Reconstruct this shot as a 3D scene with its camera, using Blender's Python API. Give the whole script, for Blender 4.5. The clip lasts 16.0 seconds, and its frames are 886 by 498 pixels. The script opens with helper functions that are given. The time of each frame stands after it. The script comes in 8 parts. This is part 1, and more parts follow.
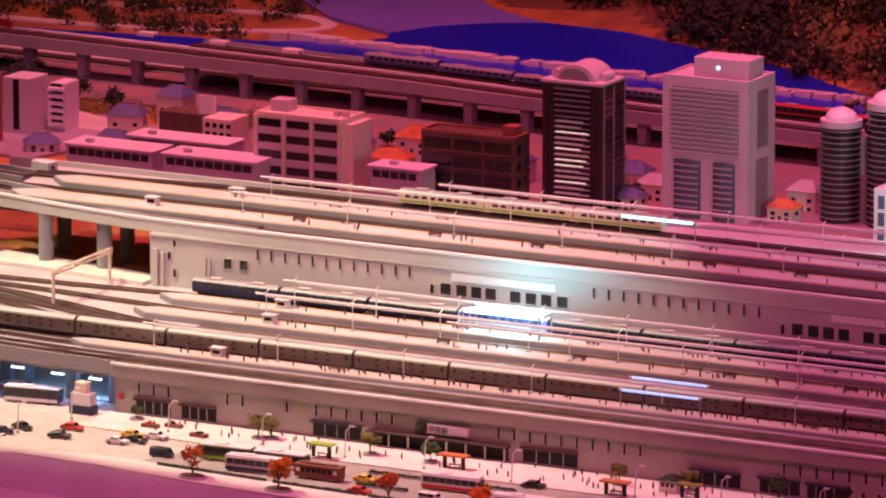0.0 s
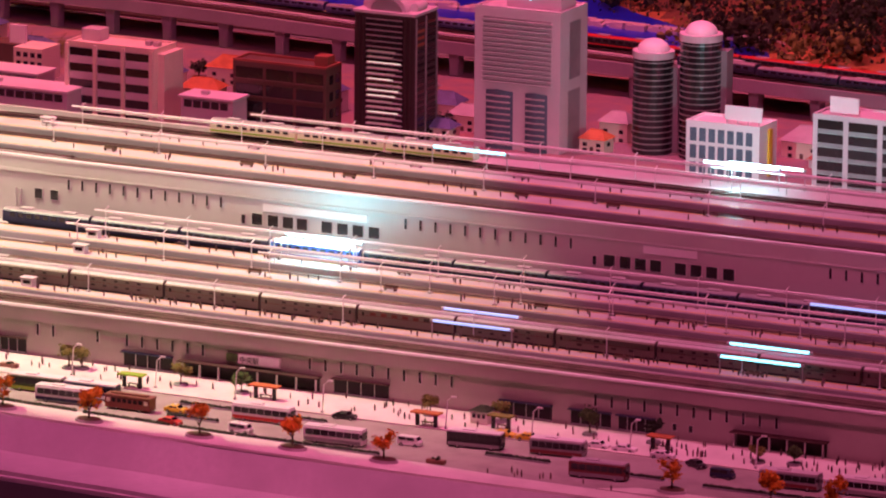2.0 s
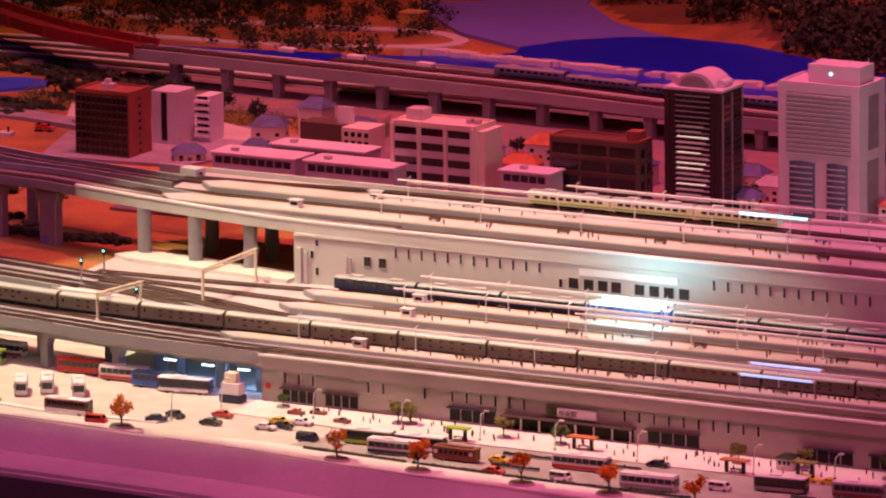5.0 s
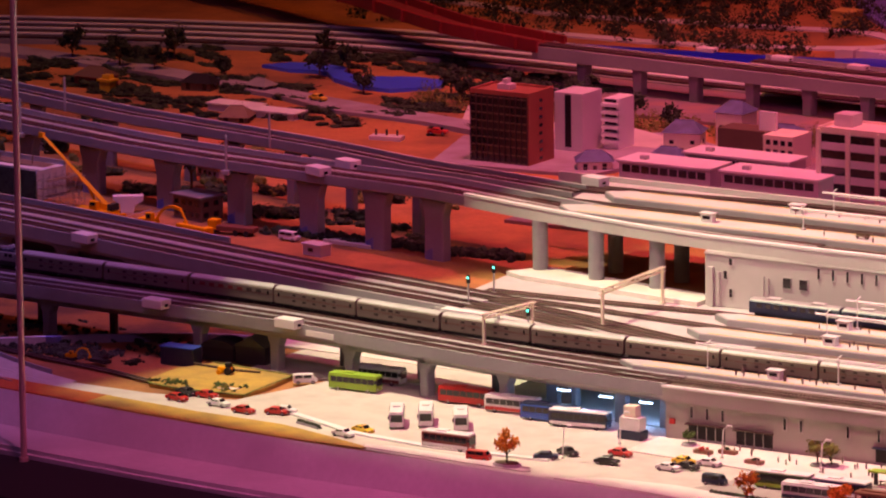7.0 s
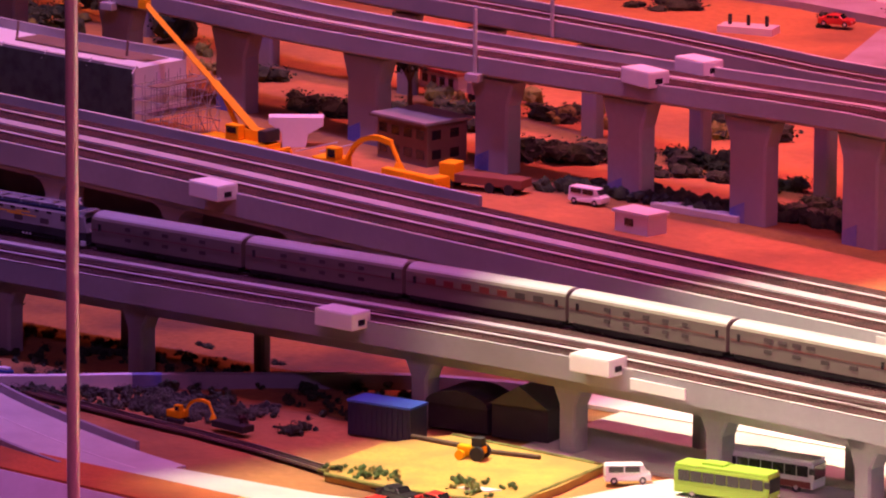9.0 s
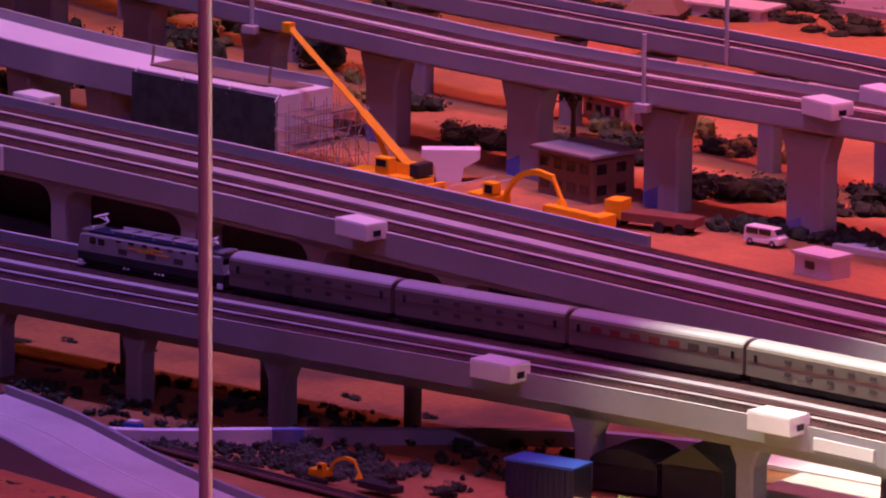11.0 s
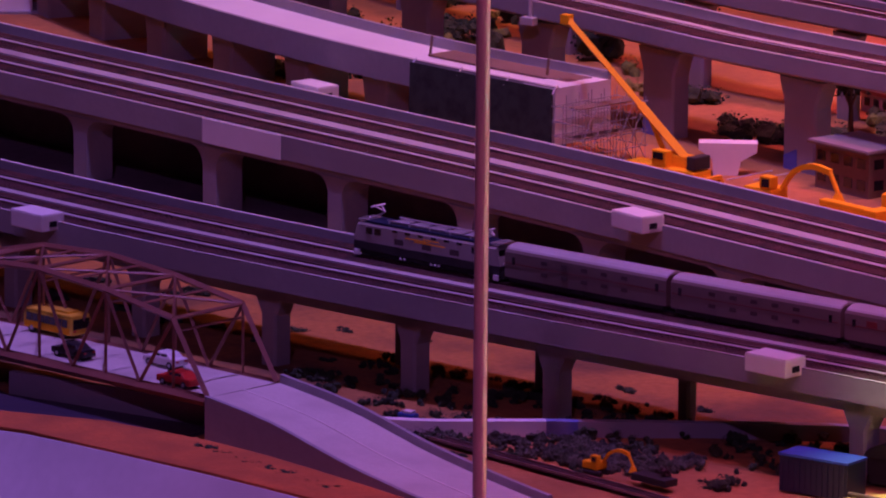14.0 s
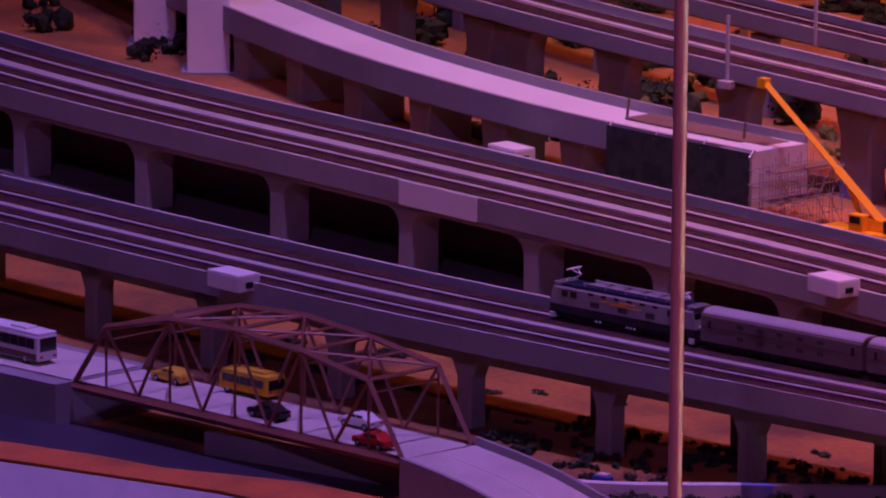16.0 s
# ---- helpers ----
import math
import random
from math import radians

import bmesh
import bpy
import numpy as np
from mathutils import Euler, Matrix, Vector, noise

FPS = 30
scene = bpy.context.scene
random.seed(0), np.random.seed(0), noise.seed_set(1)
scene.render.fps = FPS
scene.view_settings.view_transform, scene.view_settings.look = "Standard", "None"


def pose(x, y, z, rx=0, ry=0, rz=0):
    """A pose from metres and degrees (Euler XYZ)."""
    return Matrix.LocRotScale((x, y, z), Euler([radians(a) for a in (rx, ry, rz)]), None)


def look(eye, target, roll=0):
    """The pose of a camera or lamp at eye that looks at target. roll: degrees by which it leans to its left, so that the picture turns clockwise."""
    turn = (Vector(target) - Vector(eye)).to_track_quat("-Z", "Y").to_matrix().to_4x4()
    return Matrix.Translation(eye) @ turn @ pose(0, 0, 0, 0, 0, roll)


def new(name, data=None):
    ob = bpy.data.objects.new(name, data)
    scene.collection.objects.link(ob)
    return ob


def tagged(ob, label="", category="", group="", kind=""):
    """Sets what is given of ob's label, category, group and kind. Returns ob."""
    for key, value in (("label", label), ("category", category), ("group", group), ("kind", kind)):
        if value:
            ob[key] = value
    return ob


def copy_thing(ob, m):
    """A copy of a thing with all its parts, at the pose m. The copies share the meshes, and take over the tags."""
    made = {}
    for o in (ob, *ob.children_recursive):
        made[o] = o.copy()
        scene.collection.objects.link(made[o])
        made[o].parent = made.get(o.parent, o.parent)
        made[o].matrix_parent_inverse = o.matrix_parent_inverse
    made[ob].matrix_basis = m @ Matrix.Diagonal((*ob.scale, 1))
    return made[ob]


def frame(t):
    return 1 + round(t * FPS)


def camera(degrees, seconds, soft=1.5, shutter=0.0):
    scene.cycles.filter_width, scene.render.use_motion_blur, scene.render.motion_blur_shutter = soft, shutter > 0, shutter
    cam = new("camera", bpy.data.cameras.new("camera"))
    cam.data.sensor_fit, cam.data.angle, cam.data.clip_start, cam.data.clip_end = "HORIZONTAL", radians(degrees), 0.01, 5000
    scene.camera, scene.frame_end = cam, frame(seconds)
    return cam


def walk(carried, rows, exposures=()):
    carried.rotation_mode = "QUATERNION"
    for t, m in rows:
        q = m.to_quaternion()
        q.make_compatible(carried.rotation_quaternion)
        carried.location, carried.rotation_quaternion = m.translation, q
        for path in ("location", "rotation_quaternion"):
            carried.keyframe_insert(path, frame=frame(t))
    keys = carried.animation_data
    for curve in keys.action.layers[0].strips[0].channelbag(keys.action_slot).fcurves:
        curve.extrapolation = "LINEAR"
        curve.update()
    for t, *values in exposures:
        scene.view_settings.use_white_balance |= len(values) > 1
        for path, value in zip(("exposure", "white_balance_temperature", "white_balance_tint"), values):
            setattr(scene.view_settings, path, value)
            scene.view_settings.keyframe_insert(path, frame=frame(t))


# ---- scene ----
cam = camera(7.0, 16.0, soft=2.1)
WALK = [
    (0.0, (0.0000, -0.0000, 4.0500), (-8.4891, 15.9656, 0.1405), 0.009),
    (0.5, (-0.0058, 0.0101, 4.0475), (-8.4252, 16.0008, 0.1463), 0.233),
    (1.0, (-0.0018, 0.0031, 4.0492), (-8.2900, 16.0571, 0.0883), 0.045),
    (1.5, (-0.0042, 0.0072, 4.0482), (-8.1719, 16.0970, 0.0055), 0.098),
    (2.0, (-0.0157, 0.0272, 4.0432), (-8.0437, 16.1523, -0.0309), 0.493),
    (2.5, (0.4352, -0.7537, 4.2382), (-8.0316, 16.1864, 0.0820), 0.532),
    (3.0, (0.5712, -0.9894, 4.2970), (-8.1093, 16.1611, 0.1374), 0.150),
    (3.2, (0.5723, -0.9912, 4.2975), (-8.1368, 16.1504, 0.1505), 0.264),
    (5.3, (0.4806, -0.8931, 4.1331), (-8.8583, 15.5734, 0.1712), -0.751),
    (5.5, (0.5000, -0.8850, 4.1280), (-8.9477, 15.5230, 0.1705), -0.719),
    (6.0, (0.4891, -0.8754, 4.1179), (-9.2266, 15.3606, 0.1843), -0.578),
    (6.5, (0.7078, -1.1781, 4.2732), (-9.4805, 15.3180, 0.1885), -0.492),
    (7.0, (-0.4076, 0.8067, 3.7373), (-9.6546, 15.2237, 0.2088), -0.700),
    (7.5, (-1.8295, 2.9300, 3.2550), (-9.8401, 15.1084, 0.2130), -0.500),
    (8.0, (-3.1404, 4.8024, 2.8149), (-10.0069, 15.0042, 0.2352), 0.120),
    (8.5, (-4.1621, 6.1802, 2.4266), (-10.0509, 14.9619, 0.1843), 0.500),
    (9.0, (-5.0386, 7.4193, 2.0897), (-10.1250, 14.9089, 0.1758), 0.350),
    (9.2, (-5.4452, 7.9963, 1.9701), (-10.1776, 14.9459, 0.1624), 0.426),
    (11.3, (-5.4452, 7.9963, 1.9701), (-10.3551, 14.8369, 0.2206), 0.312),
    (11.5, (-5.4452, 7.9963, 1.9701), (-10.3736, 14.8227, 0.2173), 0.317),
    (12.0, (-5.4452, 7.9963, 1.9701), (-10.4199, 14.7913, 0.2260), 0.322),
    (12.5, (-5.4452, 7.9963, 1.9701), (-10.4627, 14.7610, 0.2312), 0.417),
    (13.0, (-5.4452, 7.9963, 1.9701), (-10.5097, 14.7278, 0.2387), 0.370),
    (13.5, (-5.4452, 7.9963, 1.9701), (-10.5516, 14.6951, 0.2349), 0.231),
    (14.0, (-5.4452, 7.9963, 1.9701), (-10.5892, 14.6579, 0.2029), 0.436),
    (14.5, (-5.4452, 7.9963, 1.9701), (-10.6330, 14.6190, 0.1848), 0.586),
    (15.0, (-5.4452, 7.9963, 1.9701), (-10.6903, 14.5803, 0.2094), 0.758),
    (15.5, (-5.4452, 7.9963, 1.9701), (-10.7397, 14.5519, 0.2516), 0.585),
    (16.0, (-5.4452, 7.9963, 1.9701), (-10.7808, 14.5243, 0.2740), 0.438),
]
EXPOSURES = [
    (0.0, -0.20, 6700, 10), (3.0, -0.12, 6700, 10), (5.5, -0.28, 7150, 10), (6.5, -0.44, 7150, 10), (7.0, -0.2, 6900, 10),
    (7.5, 0.24, 6700, 10), (8.0, 0.88, 6600, 10), (9.2, 0.82, 6400, 10), (11.3, 0.58, 5550, 9), (16.0, 0.48, 5750, 9),
]
walk(cam, [(t, look(eye, target, roll)) for t, eye, target, roll in WALK], EXPOSURES)

# ---- world and lamps: a dark hall with coloured stage lamps on the ceiling ----
world = bpy.data.worlds.new("hall_dark")
world.use_nodes = True
world.node_tree.nodes["Background"].inputs[0].default_value = (0.52, 0.2, 0.44, 1)
world.node_tree.nodes["Background"].inputs[1].default_value = 0.09
scene.world = world


def spot(name, eye, target, energy, color, cone, blend, size):
    d = bpy.data.lights.new(name, "SPOT")
    d.energy, d.color, d.spot_size, d.spot_blend, d.shadow_soft_size = energy, color, radians(cone), blend, size
    ob = new(name, d)
    ob.matrix_world = look(eye, target)
    return ob


# two white key lamps; the patch is what their shutters leave open
KEY_PATCHES = [[Vector(p) for p in ((-10.12, 14.22, 0.0), (-9.3, 14.115, 0.0), (-8.4, 14.065, 0.0), (-7.7, 14.0, 0.0), (-5.2, 13.985, 0.0), (-5.6, 14.45, 0.0), (-6.9, 14.75, 0.13), (-7.9, 16.0, 0.28), (-9.55, 15.95, 0.28))],
               [Vector(p) for p in ((-9.75, 14.62, 0.13), (-7.4, 14.62, 0.13), (-7.9, 16.0, 0.28), (-9.45, 15.95, 0.28))]]
KEY_EYES = [Vector((-11.4, 13.9, 6.6)), Vector((-8.7, 10.6, 6.8))]
spot("key_lamp", KEY_EYES[0], (-8.8, 14.65, 0.1), 3200, (1.0, 0.95, 0.62), 30, 1.0, 0.0035)
spot("key_lamp", KEY_EYES[1], (-8.65, 14.85, 0.1), 1050, (1.0, 0.93, 0.70), 26, 0.85, 0.018)
spot("magenta_lamp", (-4.6, 8.5, 7.6), (-7.3, 17.3, 0.1), 1900, (1.0, 0.15, 0.40), 42, 1.0, 0.2)
spot("magenta_lamp", (-8.9, 16.4, 7.6), (-9.05, 17.25, 0.1), 2650, (1.0, 0.14, 0.36), 46, 1.0, 0.2)
spot("magenta_lamp", (-6.6, 15.0, 7.6), (-6.7, 15.7, 0.2), 1750, (1.0, 0.24, 0.50), 38, 1.0, 0.2)
spot("red_lamp", (-10.0, 17.0, 7.6), (-10.6, 18.4, 0.1), 560, (1.0, 0.22, 0.07), 66, 1.0, 0.25)
spot("red_lamp", (-7.2, 16.6, 7.6), (-7.9, 19.2, 0.1), 290, (1.0, 0.17, 0.12), 50, 1.0, 0.25)
spot("violet_lamp", (-10.3, 14.1, 7.6), (-11.55, 14.95, 0.1), 960, (0.54, 0.245, 1.0), 30, 0.9, 0.10)
spot("violet_lamp", (-12.5, 14.0, 7.6), (-12.0, 15.6, 0.1), 270, (0.45, 0.20, 1.0), 42, 0.8, 0.10)
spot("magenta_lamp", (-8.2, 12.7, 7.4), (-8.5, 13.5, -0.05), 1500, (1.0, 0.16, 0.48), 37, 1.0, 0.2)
# unseen fill lamp added low in front, to brighten pier and girder faces
spot("violet_lamp", (-6.0, 7.5, 5.6), (-10.7, 15.3, 0.1), 235, (0.78, 0.26, 1.0), 28, 0.9, 0.12)
spot("orange_lamp", (-10.0, 14.6, 7.6), (-10.9, 16.8, 0.1), 640, (1.0, 0.38, 0.17), 32, 0.8, 0.2)


def glow(name, eye, energy, color, size):
    d = bpy.data.lights.new(name, "POINT")
    d.energy, d.color, d.shadow_soft_size = energy, color, size
    new(name, d).location = eye


# point lamps added for the brightest tube lights and the bus terminal's strips
glow("tube_light_glow", (-7.87, 15.142, 0.212), 1.6, (0.22, 0.8, 1.0), 0.01)
# set off behind its tubes, to brighten the white office front
glow("tube_light_glow", (-7.24, 16.16, 0.335), 7.0, (0.45, 0.9, 1.0), 0.01)
glow("tube_light_glow", (-7.07, 15.80, 0.345), 0.5, (0.45, 0.9, 1.0), 0.01)
glow("terminal_glow", (-8.87, 14.61, 0.055), 0.2, (0.25, 0.47, 1.0), 0.01)
glow("terminal_glow", (-8.70, 14.60, 0.055), 0.2, (0.25, 0.47, 1.0), 0.01)

# ---- small builders ----
def material(name, color, rough=0.6, metal=0.0, vary=0.12, scale=40.0, bump=0.15, dirt=None, spec=0.5, emit=0.0, per_object=0.0):
    """A surface with fine grain, broad stains and a light relief."""
    m = bpy.data.materials.new(name)
    m.use_nodes = True
    nt = m.node_tree
    n, l = nt.nodes, nt.links
    b = n["Principled BSDF"]
    tc = n.new("ShaderNodeTexCoord")
    geo = n.new("ShaderNodeNewGeometry")
    fine = n.new("ShaderNodeTexNoise")
    fine.inputs["Scale"].default_value, fine.inputs["Detail"].default_value = scale * 6, 5
    broad = n.new("ShaderNodeTexNoise")
    broad.inputs["Scale"].default_value, broad.inputs["Detail"].default_value = scale * 0.35, 4
    l.new(geo.outputs["Position"], fine.inputs["Vector"])
    l.new(geo.outputs["Position"], broad.inputs["Vector"])
    mixf = n.new("ShaderNodeMix")
    mixf.data_type = "RGBA"
    c = Vector(color)
    mixf.inputs["A"].default_value = (*(c * (1 - vary)), 1)
    mixf.inputs["B"].default_value = (*(Vector([min(1, v) for v in c * (1 + vary)])), 1)
    l.new(fine.outputs["Fac"], mixf.inputs["Factor"])
    ramp = n.new("ShaderNodeValToRGB")
    ramp.color_ramp.elements[0].position, ramp.color_ramp.elements[1].position = 0.42, 0.68
    l.new(broad.outputs["Fac"], ramp.inputs["Fac"])
    mixb = n.new("ShaderNodeMix")
    mixb.data_type = "RGBA"
    l.new(ramp.outputs["Color"], mixb.inputs["Factor"])
    l.new(mixf.outputs["Result"], mixb.inputs["A"])
    d = Vector(dirt) if dirt else c * (1 - 1.6 * vary)
    mixb.inputs["B"].default_value = (*d, 1)
    out = mixb.outputs["Result"]
    if per_object:
        info = n.new("ShaderNodeObjectInfo")
        hsv = n.new("ShaderNodeHueSaturation")
        rng = n.new("ShaderNodeMapRange")
        rng.inputs["To Min"].default_value, rng.inputs["To Max"].default_value = 1 - per_object, 1 + per_object
        l.new(info.outputs["Random"], rng.inputs["Value"])
        l.new(rng.outputs["Result"], hsv.inputs["Value"])
        l.new(out, hsv.inputs["Color"])
        out = hsv.outputs["Color"]
    l.new(out, b.inputs["Base Color"])
    b.inputs["Roughness"].default_value, b.inputs["Metallic"].default_value = rough, metal
    b.inputs["Specular IOR Level"].default_value = spec
    if bump:
        bp = n.new("ShaderNodeBump")
        bp.inputs["Strength"].default_value, bp.inputs["Distance"].default_value = bump, 0.002
        l.new(fine.outputs["Fac"], bp.inputs["Height"])
        l.new(bp.outputs["Normal"], b.inputs["Normal"])
    if emit:
        b.inputs["Emission Color"].default_value = (*color, 1)
        b.inputs["Emission Strength"].default_value = emit
    return m


def part(name, bm, mat, parent=None, label=""):
    me = bpy.data.meshes.new(name)
    bm.to_mesh(me)
    bm.free()
    me.materials.append(mat)
    ob = new(name, me)
    if parent is not None:
        ob.parent = parent
    return tagged(ob, label)


def thing(name, label, category, group="", at=None, kind=""):
    ob = new(name)
    ob.empty_display_size = 0.01
    if at is not None:
        ob.matrix_basis = at
    return tagged(ob, label, category, group, kind)


def again(name, me, parent, m):
    """One more piece on a shared mesh."""
    ob = new(name, me)
    ob.parent = parent
    ob.matrix_basis = m
    return ob


def box(bm, x0, x1, y0, y1, z0, z1, bevel=0.0):
    r = bmesh.ops.create_cube(bm, size=1.0)["verts"]
    bmesh.ops.transform(bm, matrix=Matrix.LocRotScale(((x0 + x1) / 2, (y0 + y1) / 2, (z0 + z1) / 2), None, (x1 - x0, y1 - y0, z1 - z0)), verts=r)
    if bevel:
        edges = list({e for v in r for e in v.link_edges})
        bmesh.ops.bevel(bm, geom=edges, offset=bevel, segments=2, affect="EDGES", profile=0.6)
    return bm


def boxes(*rows, bevel=0.0):
    bm = bmesh.new()
    for r in rows:
        box(bm, *r, bevel=bevel)
    return bm


def rod(bm, a, b, r, seg=8, r2=None):
    a, b = Vector(a), Vector(b)
    d = b - a
    m = Matrix.Translation((a + b) / 2) @ d.to_track_quat("Z", "Y").to_matrix().to_4x4()
    bmesh.ops.create_cone(bm, cap_ends=True, segments=seg, radius1=r, radius2=r if r2 is None else r2, depth=d.length, matrix=m)
    return bm


def rods(r, *pairs, seg=6):
    bm = bmesh.new()
    for a, b in pairs:
        rod(bm, a, b, r, seg)
    return bm


def curve_through(pts, step=0.08):
    """A smooth line through a few points."""
    p = [Vector(q) for q in pts]
    p = [2 * p[0] - p[1]] + p + [2 * p[-1] - p[-2]]
    out = []
    for i in range(1, len(p) - 2):
        n = max(1, int((p[i + 1] - p[i]).length / step))
        for k in range(n):
            t = k / n
            a, b, c, d = p[i - 1], p[i], p[i + 1], p[i + 2]
            out.append(0.5 * (2 * b + (c - a) * t + (2 * a - 5 * b + 4 * c - d) * t * t + (3 * b - a - 3 * c + d) * t ** 3))
    out.append(p[-2])
    return out


def sides(path):
    """The unit vector to the far side at each point of a path."""
    out = []
    for i in range(len(path)):
        d = path[min(i + 1, len(path) - 1)] - path[max(i - 1, 0)]
        out.append(Vector((-d.y, d.x, 0)).normalized())
    return out


def sweep(path, profile, bm=None):
    """Carries a closed profile of (offset to the far side, height) along a path."""
    bm = bm or bmesh.new()
    rings = []
    for p, s in zip(path, sides(path)):
        rings.append([bm.verts.new(p + s * o + Vector((0, 0, z))) for o, z in profile])
    k = len(profile)
    for a, b in zip(rings, rings[1:]):
        for i in range(k):
            bm.faces.new((a[i], b[i], b[(i + 1) % k], a[(i + 1) % k]))
    bm.faces.new(rings[0][::-1])
    bm.faces.new(rings[-1])
    bmesh.ops.recalc_face_normals(bm, faces=bm.faces)
    return bm


def strip(path, o0, o1, z0, z1, bm=None):
    return sweep(path, [(o0, z0), (o1, z0), (o1, z1), (o0, z1)], bm)


def shifted(path, o):
    return [p + s * o for p, s in zip(path, sides(path))]


def at_x(path, x):
    """The point of a path that runs to the right where it passes x, and its direction in degrees."""
    for a, b in zip(path, path[1:]):
        if a.x <= x <= b.x:
            return a.lerp(b, (x - a.x) / (b.x - a.x)), math.degrees(math.atan2(b.y - a.y, b.x - a.x))
    a, b = path[-2], path[-1]
    return b.copy(), math.degrees(math.atan2(b.y - a.y, b.x - a.x))


def prism(pts, z0, z1):
    bm = bmesh.new()
    lo = [bm.verts.new((x, y, z0)) for x, y in pts]
    hi = [bm.verts.new((x, y, z1)) for x, y in pts]
    k = len(pts)
    for i in range(k):
        bm.faces.new((lo[i], lo[(i + 1) % k], hi[(i + 1) % k], hi[i]))
    bm.faces.new(hi)
    bm.faces.new(lo[::-1])
    bmesh.ops.recalc_face_normals(bm, faces=bm.faces)
    return bm


def leaves(bm, rng, c, r, n, size):
    """Many small leaf blades round a centre."""
    for _ in range(n):
        d = Vector((rng.gauss(0, 1), rng.gauss(0, 1), rng.gauss(0, 1))).normalized() * r * rng.random() ** 0.45
        u = Vector((rng.gauss(0, 1), rng.gauss(0, 1), rng.gauss(0, 1))).normalized()
        w = u.orthogonal().normalized()
        s = size * rng.uniform(0.6, 1.3)
        p = Vector(c) + d
        bm.faces.new([bm.verts.new(p + q) for q in (u * s, w * s * 0.55, -u * s, -w * s * 0.55)])


def clump(rng, r, n=9, squash=0.7, grain=0.35):
    """A ragged mass of foliage from small leafy lumps."""
    bm = bmesh.new()
    for k in range(n):
        a, q = rng.uniform(0, 6.28), rng.uniform(0, 0.75) ** 0.6
        c = Vector((r * q * math.cos(a), r * q * math.sin(a), r * squash * rng.uniform(0.25, 1.0)))
        s = r * rng.uniform(0.2, 0.4)
        vs = bmesh.ops.create_icosphere(bm, subdivisions=2, radius=s * 0.8, matrix=Matrix.Translation(c))["verts"]
        for v in vs:
            d = (v.co - c)
            v.co = c + d * (1 + grain * (rng.random() * 2 - 1) + 0.3 * noise.noise(v.co * 90))
        leaves(bm, rng, c, s * 1.3, 75, s * 0.17)
    return bm


# ---- surfaces ----
CONCRETE = material("concrete", (0.30, 0.29, 0.30), 0.8, vary=0.10, scale=18, dirt=(0.25, 0.24, 0.25))
WALKWAY = material("grey_walkway_concrete", (0.40, 0.385, 0.39), 0.8, vary=0.14, scale=30, dirt=(0.33, 0.30, 0.31))
TIE = material("dark_sleeper", (0.07, 0.028, 0.027), 0.9, vary=0.3, scale=80)
TAN = material("tan_hut_wall", (0.20, 0.13, 0.09), 0.75, vary=0.12, scale=40)
CONCRETE_DARK = material("weathered_concrete", (0.30, 0.29, 0.30), 0.85, vary=0.12, scale=20)
DECK = material("deck_concrete", (0.50, 0.48, 0.465), 0.75, vary=0.10, scale=22, dirt=(0.42, 0.40, 0.39))
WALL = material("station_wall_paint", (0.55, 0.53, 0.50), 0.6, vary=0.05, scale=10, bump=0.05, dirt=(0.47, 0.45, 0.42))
# darker and browner than WALL, for the lower hall
WALL_LOW = material("lower_hall_wall_grey", (0.40, 0.37, 0.33), 0.65, vary=0.06, scale=10, bump=0.05, dirt=(0.33, 0.30, 0.27))
WHITE = material("white_paint", (0.78, 0.77, 0.75), 0.5, vary=0.05, scale=20, bump=0.05)
BALLAST = material("brown_ballast", (0.055, 0.016, 0.016), 0.9, vary=0.45, scale=120, bump=0.6)
RAIL_DARK = material("dark_rail_steel", (0.16, 0.10, 0.09), 0.5, 0.6, vary=0.15, scale=60, bump=0.0)
RAIL = material("rail_steel", (0.42, 0.34, 0.31), 0.38, 0.8, vary=0.15, scale=60, bump=0.0)
PAVING = material("pale_paving", (0.74, 0.70, 0.63), 0.7, vary=0.08, scale=30, dirt=(0.62, 0.58, 0.52))
PLAZA_ROAD = material("darker_grey_road", (0.36, 0.325, 0.29), 0.85, vary=0.15, scale=40, dirt=(0.29, 0.26, 0.23))
ASPHALT = material("road_grey", (0.56, 0.525, 0.46), 0.8, vary=0.12, scale=40, dirt=(0.48, 0.445, 0.39))
LEDGE = material("ledge_grey_paint", (0.58, 0.53, 0.54), 0.55, vary=0.12, scale=11, bump=0.03)
BLACK = material("black_board", (0.012, 0.011, 0.012), 0.6, vary=0.2, scale=6, bump=0.02)
SAND = material("orange_earth", (0.42, 0.18, 0.055), 0.95, vary=0.28, scale=14, bump=0.5, dirt=(0.22, 0.10, 0.04))
RED_EARTH = material("red_orange_earth", (0.52, 0.14, 0.035), 0.95, vary=0.28, scale=30, bump=0.5, dirt=(0.34, 0.10, 0.03))
YELLOW_EARTH = material("yellow_field_earth", (0.50, 0.33, 0.065), 0.95, vary=0.25, scale=40, bump=0.5, dirt=(0.33, 0.22, 0.06))
BUSH = material("dark_green_foliage", (0.034, 0.050, 0.022), 0.9, vary=0.55, scale=120, bump=0.5, per_object=0.3)
WEED = material("grey_green_weeds", (0.075, 0.085, 0.06), 0.95, vary=0.5, scale=120, bump=0.5)
GREEN = material("green_foliage", (0.09, 0.16, 0.04), 0.9, vary=0.4, scale=120, bump=0.5, per_object=0.25)
OLIVE = material("yellow_green_foliage", (0.22, 0.22, 0.05), 0.9, vary=0.35, scale=120, bump=0.5)
ORANGE_LEAF = material("orange_autumn_leaves", (0.95, 0.29, 0.02), 0.85, vary=0.35, scale=150, bump=0.3)
